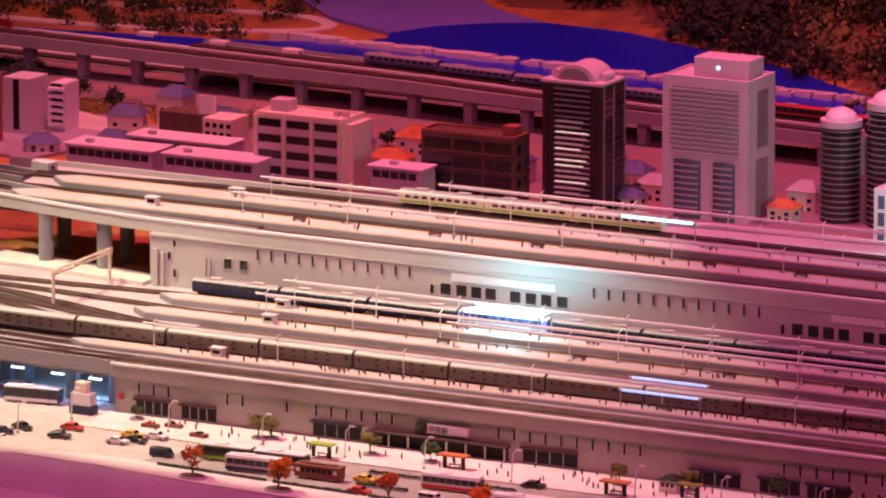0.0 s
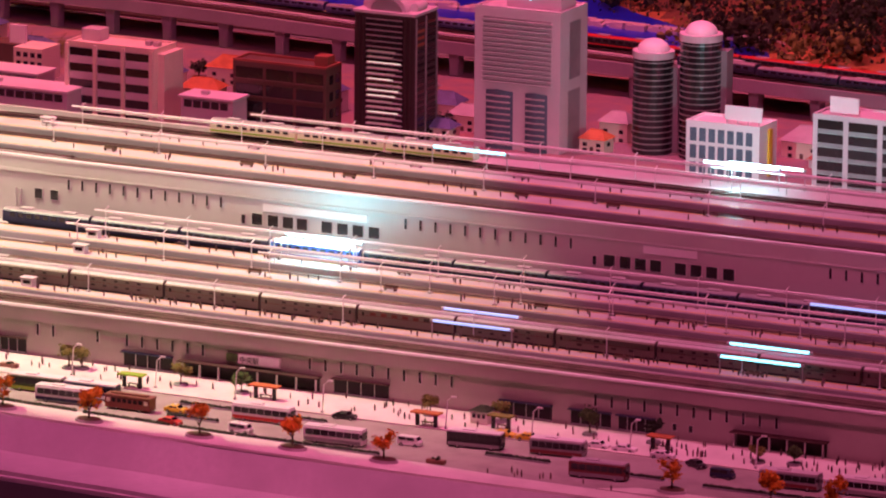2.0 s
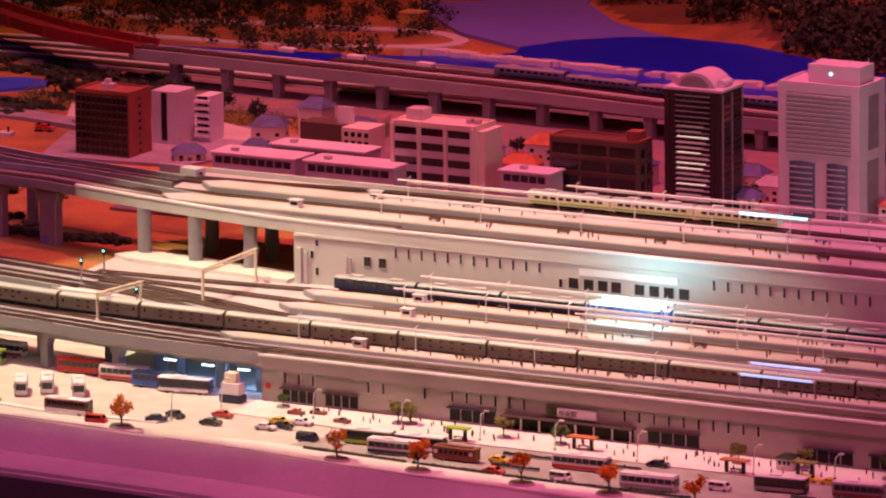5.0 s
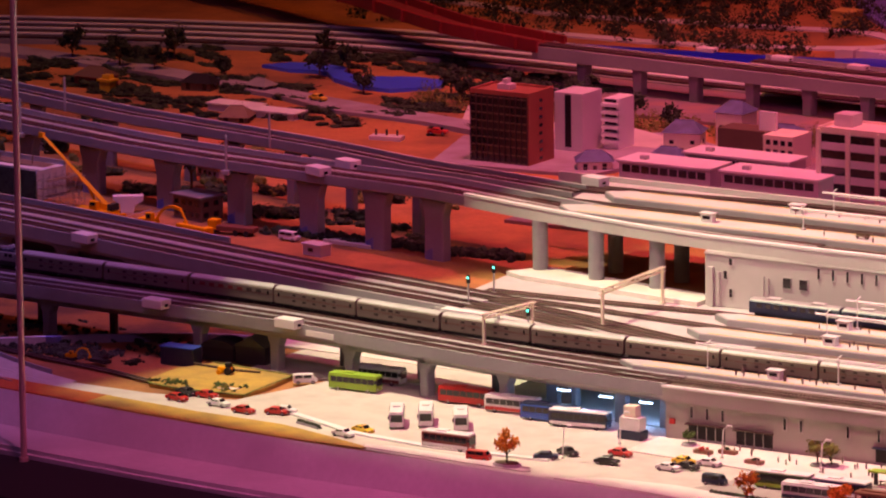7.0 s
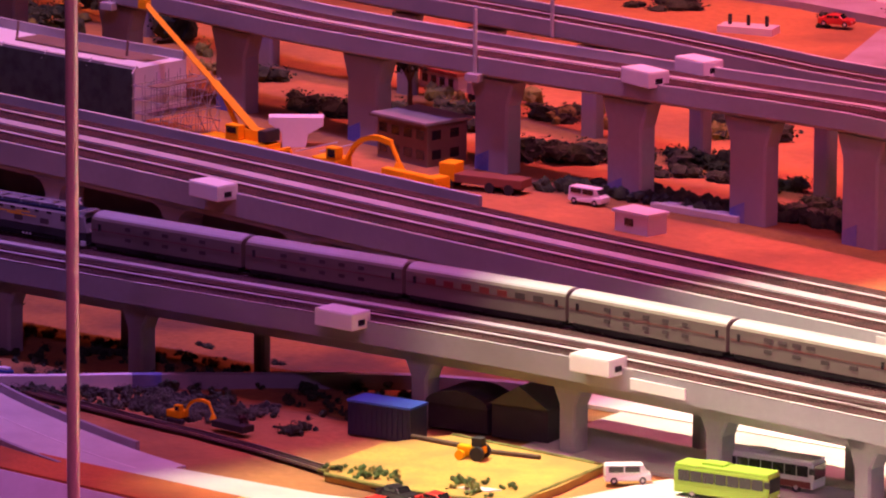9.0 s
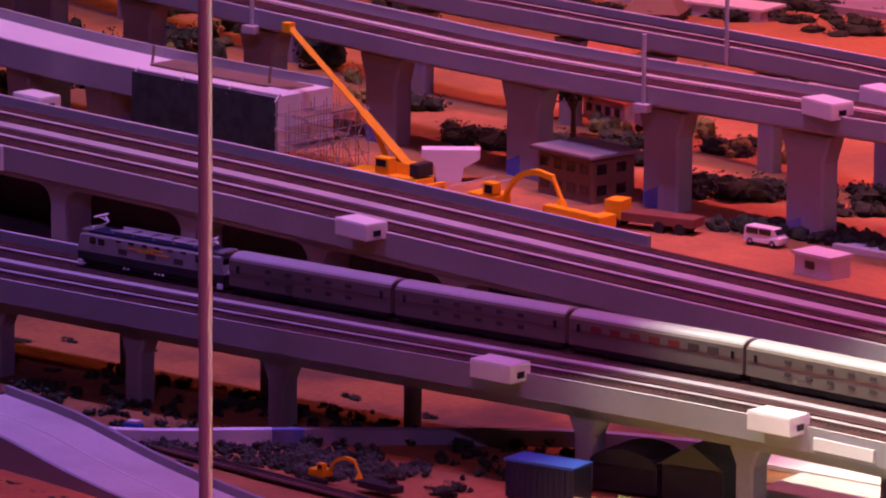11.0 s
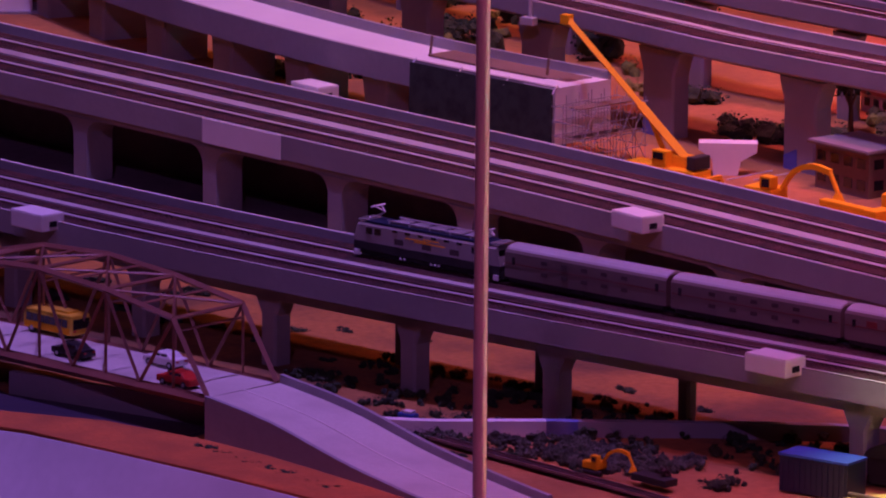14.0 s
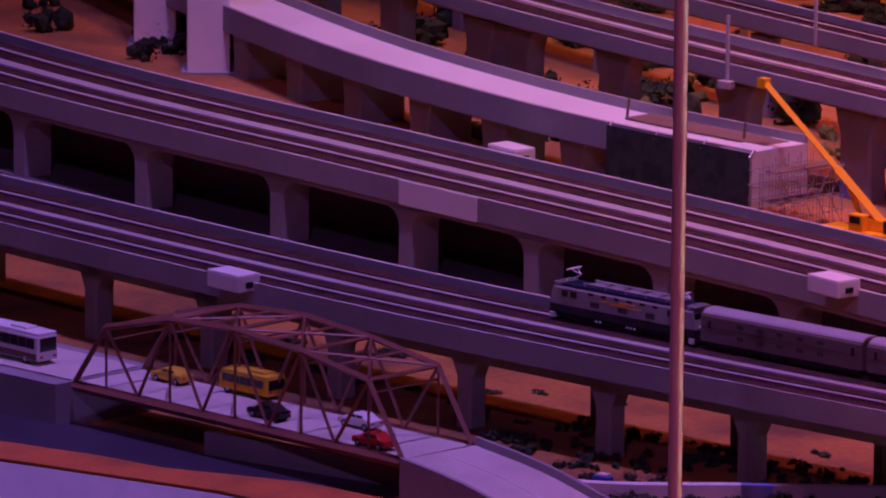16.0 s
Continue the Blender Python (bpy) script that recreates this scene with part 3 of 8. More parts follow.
def unfinished_viaduct():
    t = thing("unfinished_viaduct", "pale unfinished viaduct ending at a scaffold", "viaduct")
    w = 0.105
    part("deck", sweep(PATH_N, [(0.0061, -0.034), (w - 0.0061, -0.034), (w - 0.0061, 0), (0.0061, 0)]), WHITE, t, "bare pale deck slab")
    part("parapet", sweep(PATH_N, [(0, -0.034), (0.006, -0.034), (0.006, 0.004), (0, 0.004)]), CONCRETE, t)
    part("parapet", sweep(PATH_N, [(w - 0.006, -0.034), (w, -0.034), (w, 0.014), (w - 0.006, 0.014)]), CONCRETE, t)
    for x in (-12.75, -12.55, -12.38, -12.2, -12.02, -11.84, -11.66, -11.48, -11.2):
        p, deg = at_x(PATH_N, x)
        s = Vector((-math.sin(radians(deg)), math.cos(radians(deg)), 0))
        wall_pier(t, p + s * 0.015, deg, 0.05, 0.075, 0.05, p.z - 0.0345, cap=0.006)
    e, deg = PATH_N[-1], -8
    bm = boxes((-0.060, 0.0, -0.001, 0.104, -0.075, 0.0025))
    ob = part("end_block", bm, WHITE, t, "pale end block with bare concrete face")
    ob.matrix_basis = pose(e.x, e.y, e.z, 0, 0, deg)
    fine = curve_through(PATH_N, 0.02)
    q = [p for p in fine if -11.42 < p.x < -11.12]
    part("bare_earth", strip(q, 0.045, 0.092, 0.0005, 0.0035), TAN, t, "brown unpaved strip on the deck")
    for p in q[::5]:
        part("stake", rods(0.002, ((p.x, p.y + 0.06, p.z), (p.x + 0.003, p.y + 0.06, p.z + 0.026))), TAN, t)
    # net and scaffold
    n = thing("safety_net", "dark green safety net hung from the unfinished viaduct", "net")
    q = [p for p in fine if -11.40 < p.x < -11.105]
    for k, p in enumerate(q[::4]):
        part("hook", rods(0.0012, ((p.x, p.y - 0.008, p.z - 0.004), (p.x, p.y + 0.004, p.z + 0.006))), GREY_METAL, n)
    part("net", sweep(q, [(-0.010, -0.105), (-0.007, -0.105), (-0.005, 0.002), (-0.008, 0.002)]), NET, n)
    sc = thing("scaffold", "grey tube scaffold round the end of the unfinished viaduct", "scaffold", at=pose(e.x, e.y, ZB, 0, 0, deg))
    rng = random.Random(5)
    for x in (0.004, 0.022, 0.040, 0.058):
        for y in (-0.008, 0.016, 0.040, 0.064, 0.088, 0.112):
            part("standard", rods(0.0007, ((x, y, 0), (x, y, 0.085 + 0.010 * rng.random())), seg=4), TIN, sc)
    for z in (0.02, 0.04, 0.06, 0.08):
        for y in (-0.008, 0.052, 0.112):
            part("ledger", rods(0.0006, ((0.0, y, z), (0.062, y, z)), seg=4), TIN, sc)
        for x in (0.004, 0.058):
            part("ledger", rods(0.0006, ((x, -0.012, z), (x, 0.116, z)), seg=4), TIN, sc)
    for z in (0.04, 0.08):
        part("plank", boxes((0.030, 0.052, -0.006, 0.110, z + 0.001, z + 0.0022)), TAN, sc)
    for k in range(5):
        for z0, z1 in ((0.0, 0.04), (0.04, 0.0), (0.04, 0.08), (0.08, 0.04)):
            y = -0.008 + 0.024 * k
            part("brace", rods(0.0006, ((0.059, y, z0), (0.059, y + 0.024, z1)), seg=4), TIN, sc)

unfinished_viaduct()

# white cabins on the viaduct edges
for x, y, z, d in ((-10.10, 14.650, ZD - 0.009, -6), (-9.70, 14.62, ZD - 0.009, -6), (-11.295, 14.738, ZD - 0.011, -10), (-10.703, 15.205, ZD - 0.009, -15), (-11.550, 15.612, ZD - 0.004, -14),
                   (-10.262, 15.598, 0.266, -20), (-10.24, 15.70, 0.268, -18), (-9.55, 15.76, 0.28, -14)):
    relay_box("relay_cabin", x, y, z + 0.004, d)

for x, y in ((-12.636, 16.10), (-12.423, 15.98)):
    t = thing("tall_pier", "tall pale slab pier behind the unfinished viaduct", "pier", "tall piers", pose(x, y, ZB - 0.03, 0, 0, 41))
    part("slab", boxes((-0.032, 0.032, 0.0, 0.07, 0, 0.42), bevel=0.003), WHITE, t)
    part("footing", boxes((-0.04, 0.04, -0.008, 0.078, 0, 0.034)), CONCRETE, t)
# ---- the ground of the layout ----
def smooth(a, b, v):
    t = min(1.0, max(0.0, (v - a) / (b - a)))
    return t * t * (3 - 2 * t)


EDGE_X = (-17, -12.5, -11.6, -11.3, -11.13, -11.05, -10.9, -10.6, -10.2, -9.8, -9.37, -8.87, -8.39, -8.08)
EDGE_Y = (13.96, 14.05, 14.155, 14.200, 14.226, 14.238, 14.260, 14.237, 14.187, 14.132, 14.087, 14.064, 14.036, 13.99)


def edge_y(x):
    return float(np.interp(x, EDGE_X, EDGE_Y))


def ground_z(x, y):
    """Height of the layout's ground."""
    z = 0.0
    yb = 15.0 if x > -9.45 else at_x(PATH_M, max(x, -13.3))[0].y + 0.165
    z += ZB * smooth(yb, yb + 0.03, y)
    n = noise.noise(Vector((x * 2.2, y * 2.2, 3)))
    fine = noise.noise(Vector((x * 9, y * 9, 8)))
    if y > 16.1:
        z += 0.006 * n * smooth(16.1, 17.0, y) + 0.002 * fine
    # wooded hill beyond the water on the right, farmland hill on the left
    shore = 19.16 - 0.60 * (x + 9.84) if x > -10.4 else 19.6
    shore = max(shore, 18.0)
    if x > -10.4:
        z += smooth(shore, shore + 3.2, y) * 0.9 + smooth(shore, shore + 0.5, y) * 0.03 * (1 + n)
    z += smooth(18.9, 22.0, y) * smooth(-10.3, -11.2, x) * 0.5
    z += smooth(21.5, 26, y) * 1.6
    if y < edge_y(x) + 0.012:
        return -0.2
    if y < 14.95:
        z += 0.002 * fine * smooth(-9.9, -10.3, x) * smooth(14.32, 14.42, y)
    return z


def ground():
    nx, ny = 250, 300
    xs = np.linspace(-17, XE, nx)
    ys = np.concatenate([np.linspace(14.02, 16.2, 110), np.linspace(16.22, 20.5, 130), np.linspace(20.6, 29, 60)])
    verts = [(x, y, ground_z(x, y)) for y in ys for x in xs]
    faces = [(j * nx + i, j * nx + i + 1, (j + 1) * nx + i + 1, (j + 1) * nx + i) for j in range(len(ys) - 1) for i in range(nx - 1)]
    me = bpy.data.meshes.new("ground")
    me.from_pydata(verts, [], faces)
    me.materials.append(SAND)
    me.materials.append(FOREST_FLOOR)
    me.materials.append(BROWN_EARTH)
    scrub = [at_x(PATH_M, min(max(x, -13.3), -9.46))[0].y + 0.15 + 0.03 * math.sin(x * 11) if x < -9.5 else 0.0 for x in xs]
    me.polygons.foreach_set("material_index", [1 if ys[j] > max(19.27 - 0.60 * (xs[i] + 9.84), 18.2) + 0.1 * math.sin(xs[i] * 7) and xs[i] > -10.3 or ys[j] > 21.5 else 2 if ys[j] < scrub[i] and (xs[i] < -10.6 or ys[j] > 14.64) else 0 for j in range(len(ys) - 1) for i in range(nx - 1)])
    me.polygons.foreach_set("use_smooth", [True] * len(faces))
    tagged(new("ground", me), "orange-brown earth of the model landscape", "ground", kind="structure")


ground()


def slab(name, pts, z0, z1, mat, label, category, kind="structure"):
    return tagged(part(name, prism(pts, z0, z1), mat), label, category, kind=kind)


# ledge: upright riser under the plaza's edge, flat shelf below it, black front
RISER = curve_through([(-17, 13.96, 0), (-12.5, 14.05, 0), (-11.6, 14.155, 0), (-11.3, 14.200, 0), (-11.13, 14.226, 0), (-11.05, 14.238, 0), (-10.9, 14.258, 0), (-10.6, 14.237, 0), (-10.2, 14.187, 0), (-9.8, 14.132, 0), (-9.37, 14.087, 0), (-8.87, 14.064, 0), (-8.39, 14.036, 0), (-8.08, 13.995, 0), (-7.7, 13.968, 0), (-7.0, 13.942, 0), (XE, 13.96, 0)])
SHELF_Z = -0.068


def shelf_edge(w):
    return [(q.x, q.y - w) for q in RISER]


tagged(part("riser", sweep(RISER, [(-0.046, SHELF_Z), (0.0, SHELF_Z), (0.0, 0.0036), (-0.003, 0.0036)]), LEDGE), "smooth grey sloping edge of the layout", "ledge", kind="structure")
slab("ledge", shelf_edge(0.195) + shelf_edge(-0.002)[::-1], SHELF_Z - 0.014, SHELF_Z, LEDGE, "smooth grey shelf along the layout's front", "ledge")
slab("rim", shelf_edge(0.207) + shelf_edge(0.1955)[::-1], SHELF_Z - 0.020, SHELF_Z - 0.010, LEDGE, "thin rim under the shelf", "trim")
slab("layout_front", [(-17, 13.62), (-9.8, 13.62), (-8.3, 13.52), (XE, 13.46), (XE, 30), (-17, 30)], -0.70, SHELF_Z - 0.0205, BLACK, "black front board under the layout", "base")
slab("stream", [(-12.5, 14.133), (-11.6, 14.238), (-11.22, 14.296), (-11.13, 14.309), (-11.03, 14.311), (-10.96, 14.333), (-10.87, 14.364), (-10.745, 14.37), (-10.745, 14.422), (-11.05, 14.40), (-11.14, 14.432), (-11.3, 14.428), (-11.4, 14.42), (-12.5, 14.45)], -0.01, 0.0045, STREAM, "dark slow stream under the truss bridge", "water")

# plaza: road and paving
# road split in two greys; key light is in this paler one's colour
slab("road", [(-10.15, 14.23), (-9.6, 14.16), (-9.14, 14.09), (-8.87, 14.066), (-8.39, 14.038), (-8.08, 13.997), (-7.7, 13.970), (-7.0, 13.944), (XE, 13.962), (XE, 14.34), (-8.25, 14.33), (-8.5, 14.46), (-8.62, 14.72), (-9.35, 14.72), (-9.6, 14.64), (-9.68, 14.36), (-9.9, 14.32), (-10.25, 14.33)], 0.001, 0.004, ASPHALT, "pale grey road and bus yard", "road")
slab("road", [(-8.32, 14.10), (-8.1, 14.09), (-7.6, 14.05), (-7.05, 14.03), (-6.4, 13.957), (XE, 13.966), (XE, 14.344), (-6.0, 14.334), (-8.24, 14.332)], 0.001, 0.0052, PLAZA_ROAD, "darker grey station road with bus lanes", "road")
slab("pavement", [(-8.62, 14.36), (-8.25, 14.335), (-6.9, 14.335), (-6.0, 14.335), (XE, 14.345), (XE, 14.51), (-8.62, 14.51)], 0.001, 0.008, PAVING, "pale station forecourt paving", "pavement")
slab("pavement", [(-8.62, 14.052), (-8.39, 14.040), (-8.08, 13.999), (-7.7, 13.972), (-7.0, 13.946), (-6.4, 13.952), (-6.0, 14.0), (-6.82, 14.02), (-7.05, 14.04), (-7.6, 14.062), (-8.1, 14.095), (-8.35, 14.125), (-8.52, 14.11)], 0.004, 0.008, PAVING, "pale kerbed pavement along the ledge", "pavement")
slab("pavement", [(-9.15, 14.095), (-8.72, 14.073), (-8.70, 14.085), (-8.80, 14.125), (-9.1, 14.135), (-9.16, 14.12)], 0.004, 0.008, PAVING, "pale kerbed island with a tree", "pavement")
slab("pavement", [(-6.60, 14.02), (-6.2, 14.04), (-6.2, 14.075), (-6.52, 14.07)], 0.004, 0.008, PAVING, "pale rounded traffic island", "pavement")
slab("verge", [(-12.5, 14.055), (-11.6, 14.16), (-11.3, 14.204), (-11.13, 14.229), (-11.05, 14.241), (-10.9, 14.262), (-10.6, 14.238), (-10.28, 14.197), (-10.2, 14.187), (-9.965, 14.155), (-9.965, 14.247), (-10.0, 14.25), (-10.28, 14.280), (-10.545, 14.336), (-10.7, 14.36), (-10.86, 14.36), (-10.96, 14.33), (-11.03, 14.308), (-11.13, 14.306), (-11.22, 14.293), (-11.6, 14.235), (-12.5, 14.13)], 0.0034, 0.007, RED_EARTH, "strip of bare orange earth along the ledge", "verge")
# same verge continued; yellow puts the key light into its colour
slab("verge", [(-9.964, 14.155), (-9.8, 14.132), (-9.37, 14.087), (-9.15, 14.085), (-9.14, 14.10), (-9.28, 14.15), (-9.43, 14.195), (-9.69, 14.21), (-9.964, 14.246)], 0.0034, 0.007, YELLOW_EARTH, "key-lit stretch of the verge, its light put into a yellow colour", "verge")
for pts in ([(-9.50, 14.30), (-9.25, 14.195), (-9.02, 14.165), (-8.72, 14.185), (-8.72, 14.20), (-9.02, 14.182), (-9.24, 14.212), (-9.49, 14.315)],):
    slab("kerb", pts, 0.004, 0.009, WHITE, "white raised kerb line in the bus yard", "kerb")
# ---- station ----
def window_row(owner, name, xs, y, z0, z1, w, mat=GLASS):
    """Dark panes set into the wall with a frame round each."""
    for x in xs:
        p = part(name, boxes((x - w / 2, x + w / 2, y - 0.0015, y + 0.002, z0, z1)), mat, owner)
        part("frame", boxes((x - w / 2 - 0.0012, x - w / 2, y - 0.0025, y + 0.001, z0 - 0.001, z1 + 0.001), (x + w / 2, x + w / 2 + 0.0012, y - 0.0025, y + 0.001, z0 - 0.001, z1 + 0.001),
                            (x - w / 2, x + w / 2, y - 0.0025, y + 0.001, z1, z1 + 0.0012), (x - w / 2, x + w / 2, y - 0.0025, y + 0.001, z0 - 0.0012, z0)), WALL, p)


def lower_station():
    t = thing("station_lower_hall", "long cream station hall with slit windows and shops", "station")
    y = 14.52
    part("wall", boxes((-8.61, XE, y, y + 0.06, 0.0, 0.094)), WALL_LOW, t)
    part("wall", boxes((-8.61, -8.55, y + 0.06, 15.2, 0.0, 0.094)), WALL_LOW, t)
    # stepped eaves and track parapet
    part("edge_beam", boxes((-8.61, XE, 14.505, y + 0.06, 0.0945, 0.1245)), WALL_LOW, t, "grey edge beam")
    part("edge_beam", boxes((-8.61, XE, 14.500, 14.512, 0.125, 0.131), bevel=0.0008), WHITE, t, "pale parapet rail")
    slits = [-8.541 + 0.0405 * k for k in range(3)] + [-8.299, -8.257, -8.137] + [-8.058 + 0.0406 * k for k in range(6)] + [-7.573 + 0.0409 * k for k in range(10)] + [-6.839 + 0.041 * k for k in range(12)] + [-6.1 + 0.041 * k for k in range(16)]
    window_row(t, "slit_window", slits, y, 0.058, 0.085, 0.0068)
    window_row(t, "slit_window", [-6.68, -6.64, -6.6], y, 0.024, 0.040, 0.010)
    # shop fronts with awnings
    for x0, x1, mat in ((-8.549, -8.455, MAROON), (-8.424, -8.331, BRICK_RED), (-8.066, -7.937, NAVY), (-7.509, -7.368, BRICK_RED), (-7.077, -6.95, NAVY), (-6.90, -6.80, NAVY), (-6.78, -6.69, NAVY)):
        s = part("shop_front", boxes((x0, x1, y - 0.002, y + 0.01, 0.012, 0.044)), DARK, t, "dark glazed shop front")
        part("awning", boxes((x0 - 0.004, x1 + 0.004, y - 0.014, y - 0.0021, 0.044, 0.0475), bevel=0.001), SHADE if mat in (MAROON, BRICK_RED) else mat, s, "narrow coloured awning")
        for k in range(1, 4):
            part("mullion", boxes((x0 + (x1 - x0) * k / 4 - 0.0008, x0 + (x1 - x0) * k / 4 + 0.0008, y - 0.004, y - 0.0021, 0.012, 0.044)), GREY_METAL, s)
        part("sill", boxes((x0 - 0.002, x1 + 0.002, y - 0.006, y - 0.0021, 0.008, 0.012)), CONCRETE, s)
    # entrance
    for x0, x1 in ((-7.905, -7.548), (-6.485, -6.265)):
        # flat plate, the entrance's inner shade put into its colour
        e = part("entrance", boxes((x0, x1, y - 0.002, y + 0.01, 0.008, 0.042)), DARK, t, "dark flat panel standing for the shaded open entrance")
        part("canopy", boxes((x0 - 0.008, x1 + 0.008, y - 0.028, y - 0.0021, 0.042, 0.0455), bevel=0.001), SHADE, e, "thin brown entrance canopy")
        n = 7 if x1 - x0 > 0.3 else 5
        for k in range(n + 1):
            x = x0 + (x1 - x0) * k / n
            part("column", boxes((x - 0.0018, x + 0.0018, y - 0.022, y - 0.018, 0.008, 0.042)), GREY_METAL, e)
    # name board with its writing
    sign = thing("station_sign", "white station name board with dark characters", "sign")
    part("board", boxes((-7.757, -7.648, 14.508, 14.5195, 0.053, 0.075), bevel=0.001), WHITE, sign)
    part("logo_panel", boxes((-7.788, -7.760, 14.508, 14.5195, 0.057, 0.074)), GREEN, sign, "small green panel")
    cu = bpy.data.curves.new("lettering", "FONT")
    cu.body, cu.size, cu.extrude = "\u4e2d\u592e\u99c5", 0.017, 0.0004
    cu.materials.append(CAR_BLACK)
    tx = new("lettering", cu)
    tx.parent = sign
    tx.matrix_basis = pose(-7.752, 14.5072, 0.0575, 90, 0, 0)
    part("blue_notice", boxes((-8.235, -8.165, 14.514, 14.5195, 0.020, 0.030)), GLASS_PALE, t, "small blue notice board")
    part("red_notice", boxes((-8.597, -8.585, 14.514, 14.5195, 0.04, 0.052)), RED, t, "small red notice board")


lower_station()


def yard_deck():
    t = thing("station_deck", "pale concrete track deck of the lower station", "deck")
    pts = [(-9.22, 14.80), (-9.22, 14.575)] + [(p.x, p.y + 0.012) for p in PATH_F if -9.2 < p.x < -8.62] + [(-8.6, 14.513), (XE, 14.513), (XE, 15.36), (-8.9, 15.36), (-9.5, 15.44), (-9.56, 15.36), (-9.52, 14.975), (-9.22, 14.92)]
    part("slab", prism(pts, ZD - 0.0345, ZD - 0.001), DECK, t)
    xs = np.arange(-8.95, XE + 0.05, 0.25)
    # tracks run in from the viaducts
    def run(y_end, y0, x0=-9.5, x1=-8.5):
        return curve_through([(x0, y0, ZD), (x0 + 0.3, y0 + (y_end - y0) * 0.25, ZD), (x1 - 0.25, y_end - (y_end - y0) * 0.08, ZD), (x1, y_end, ZD), (-6.5, y_end, ZD), (XE, y_end, ZD)])
    f1, f2 = [at_x(shifted(PATH_F, o), -9.4)[0].y for o in TRACKS_F]
    m1, m2 = [at_x(shifted(PATH_M, o), -9.5)[0].y for o in TRACKS_M]
    for y_end, y0, x0 in ((14.548, f1, -9.4), (14.690, f2, -9.4), (14.755, m1, -9.5), (14.86, m1 + 0.02, -9.5), (15.075, m2, -9.5), (15.235, m2 + 0.05, -9.5), (14.90, m2 - 0.03, -9.5)):
        p = run(y_end, y0, x0)
        track(p, 0.0, t, hw=0.017, bed=YARD_BED)
        sleepers([q for q in p if q.x < -8.0], 0.0, t)
    for y0, y1 in ((14.514, 14.5905), (14.6565, 14.714), (14.7295, 14.7825), (14.7975, 14.9535), (15.0315, 15.1185), (15.1915, 15.285)):
        part("ballast_bed", boxes((-8.62, XE, y0, y1, ZD - 0.0008, ZD + 0.0012)), YARD_BED, t, "brown ballast bed between the platforms")
    for y in (14.595, 14.722, 14.79):
        part("walkway", boxes((-8.6, XE, y - 0.006, y + 0.006, ZD, ZD + 0.005)), WHITE, t, "pale walkway between tracks")
    return t


yard_deck()


def platform(y0, y1, x0, z, label):
    t = thing("platform", label, "platform", "station platforms")
    part("body", prism([(x0, (y0 + y1) / 2 + 0.01), (x0 + 0.06, y0), (XE, y0), (XE, y1), (x0 + 0.06, y1)], z, z + 0.013), CONCRETE, t)
    part("paving", prism([(x0 + 0.004, (y0 + y1) / 2 + 0.01), (x0 + 0.062, y0 + 0.003), (XE, y0 + 0.003), (XE, y1 - 0.003), (x0 + 0.062, y1 - 0.003)], z + 0.013, z + 0.0155), DECK, t, "pale platform paving")
    for y in (y0 + 0.010, y1 - 0.010):
        part("edge_line", boxes((x0 + 0.08, XE, y - 0.0015, y + 0.0015, z + 0.0155, z + 0.0162)), YELLOW, t, "yellow safety line")
    return t


PLATFORMS = ((14.592, 14.655, -8.80, ZD), (14.955, 15.03, -8.84, ZD), (15.12, 15.19, -8.86, ZD))
UPPER = ((15.405, 15.50, -9.47, 0.28), (15.60, 15.695, -9.46, 0.28))
for y0, y1, x0, z in PLATFORMS:
    platform(y0, y1, x0, z, "long pale platform on the lower station deck")
for y0, y1, x0, z in UPPER:
    platform(y0, y1, x0, z, "long pale platform on the upper station deck")


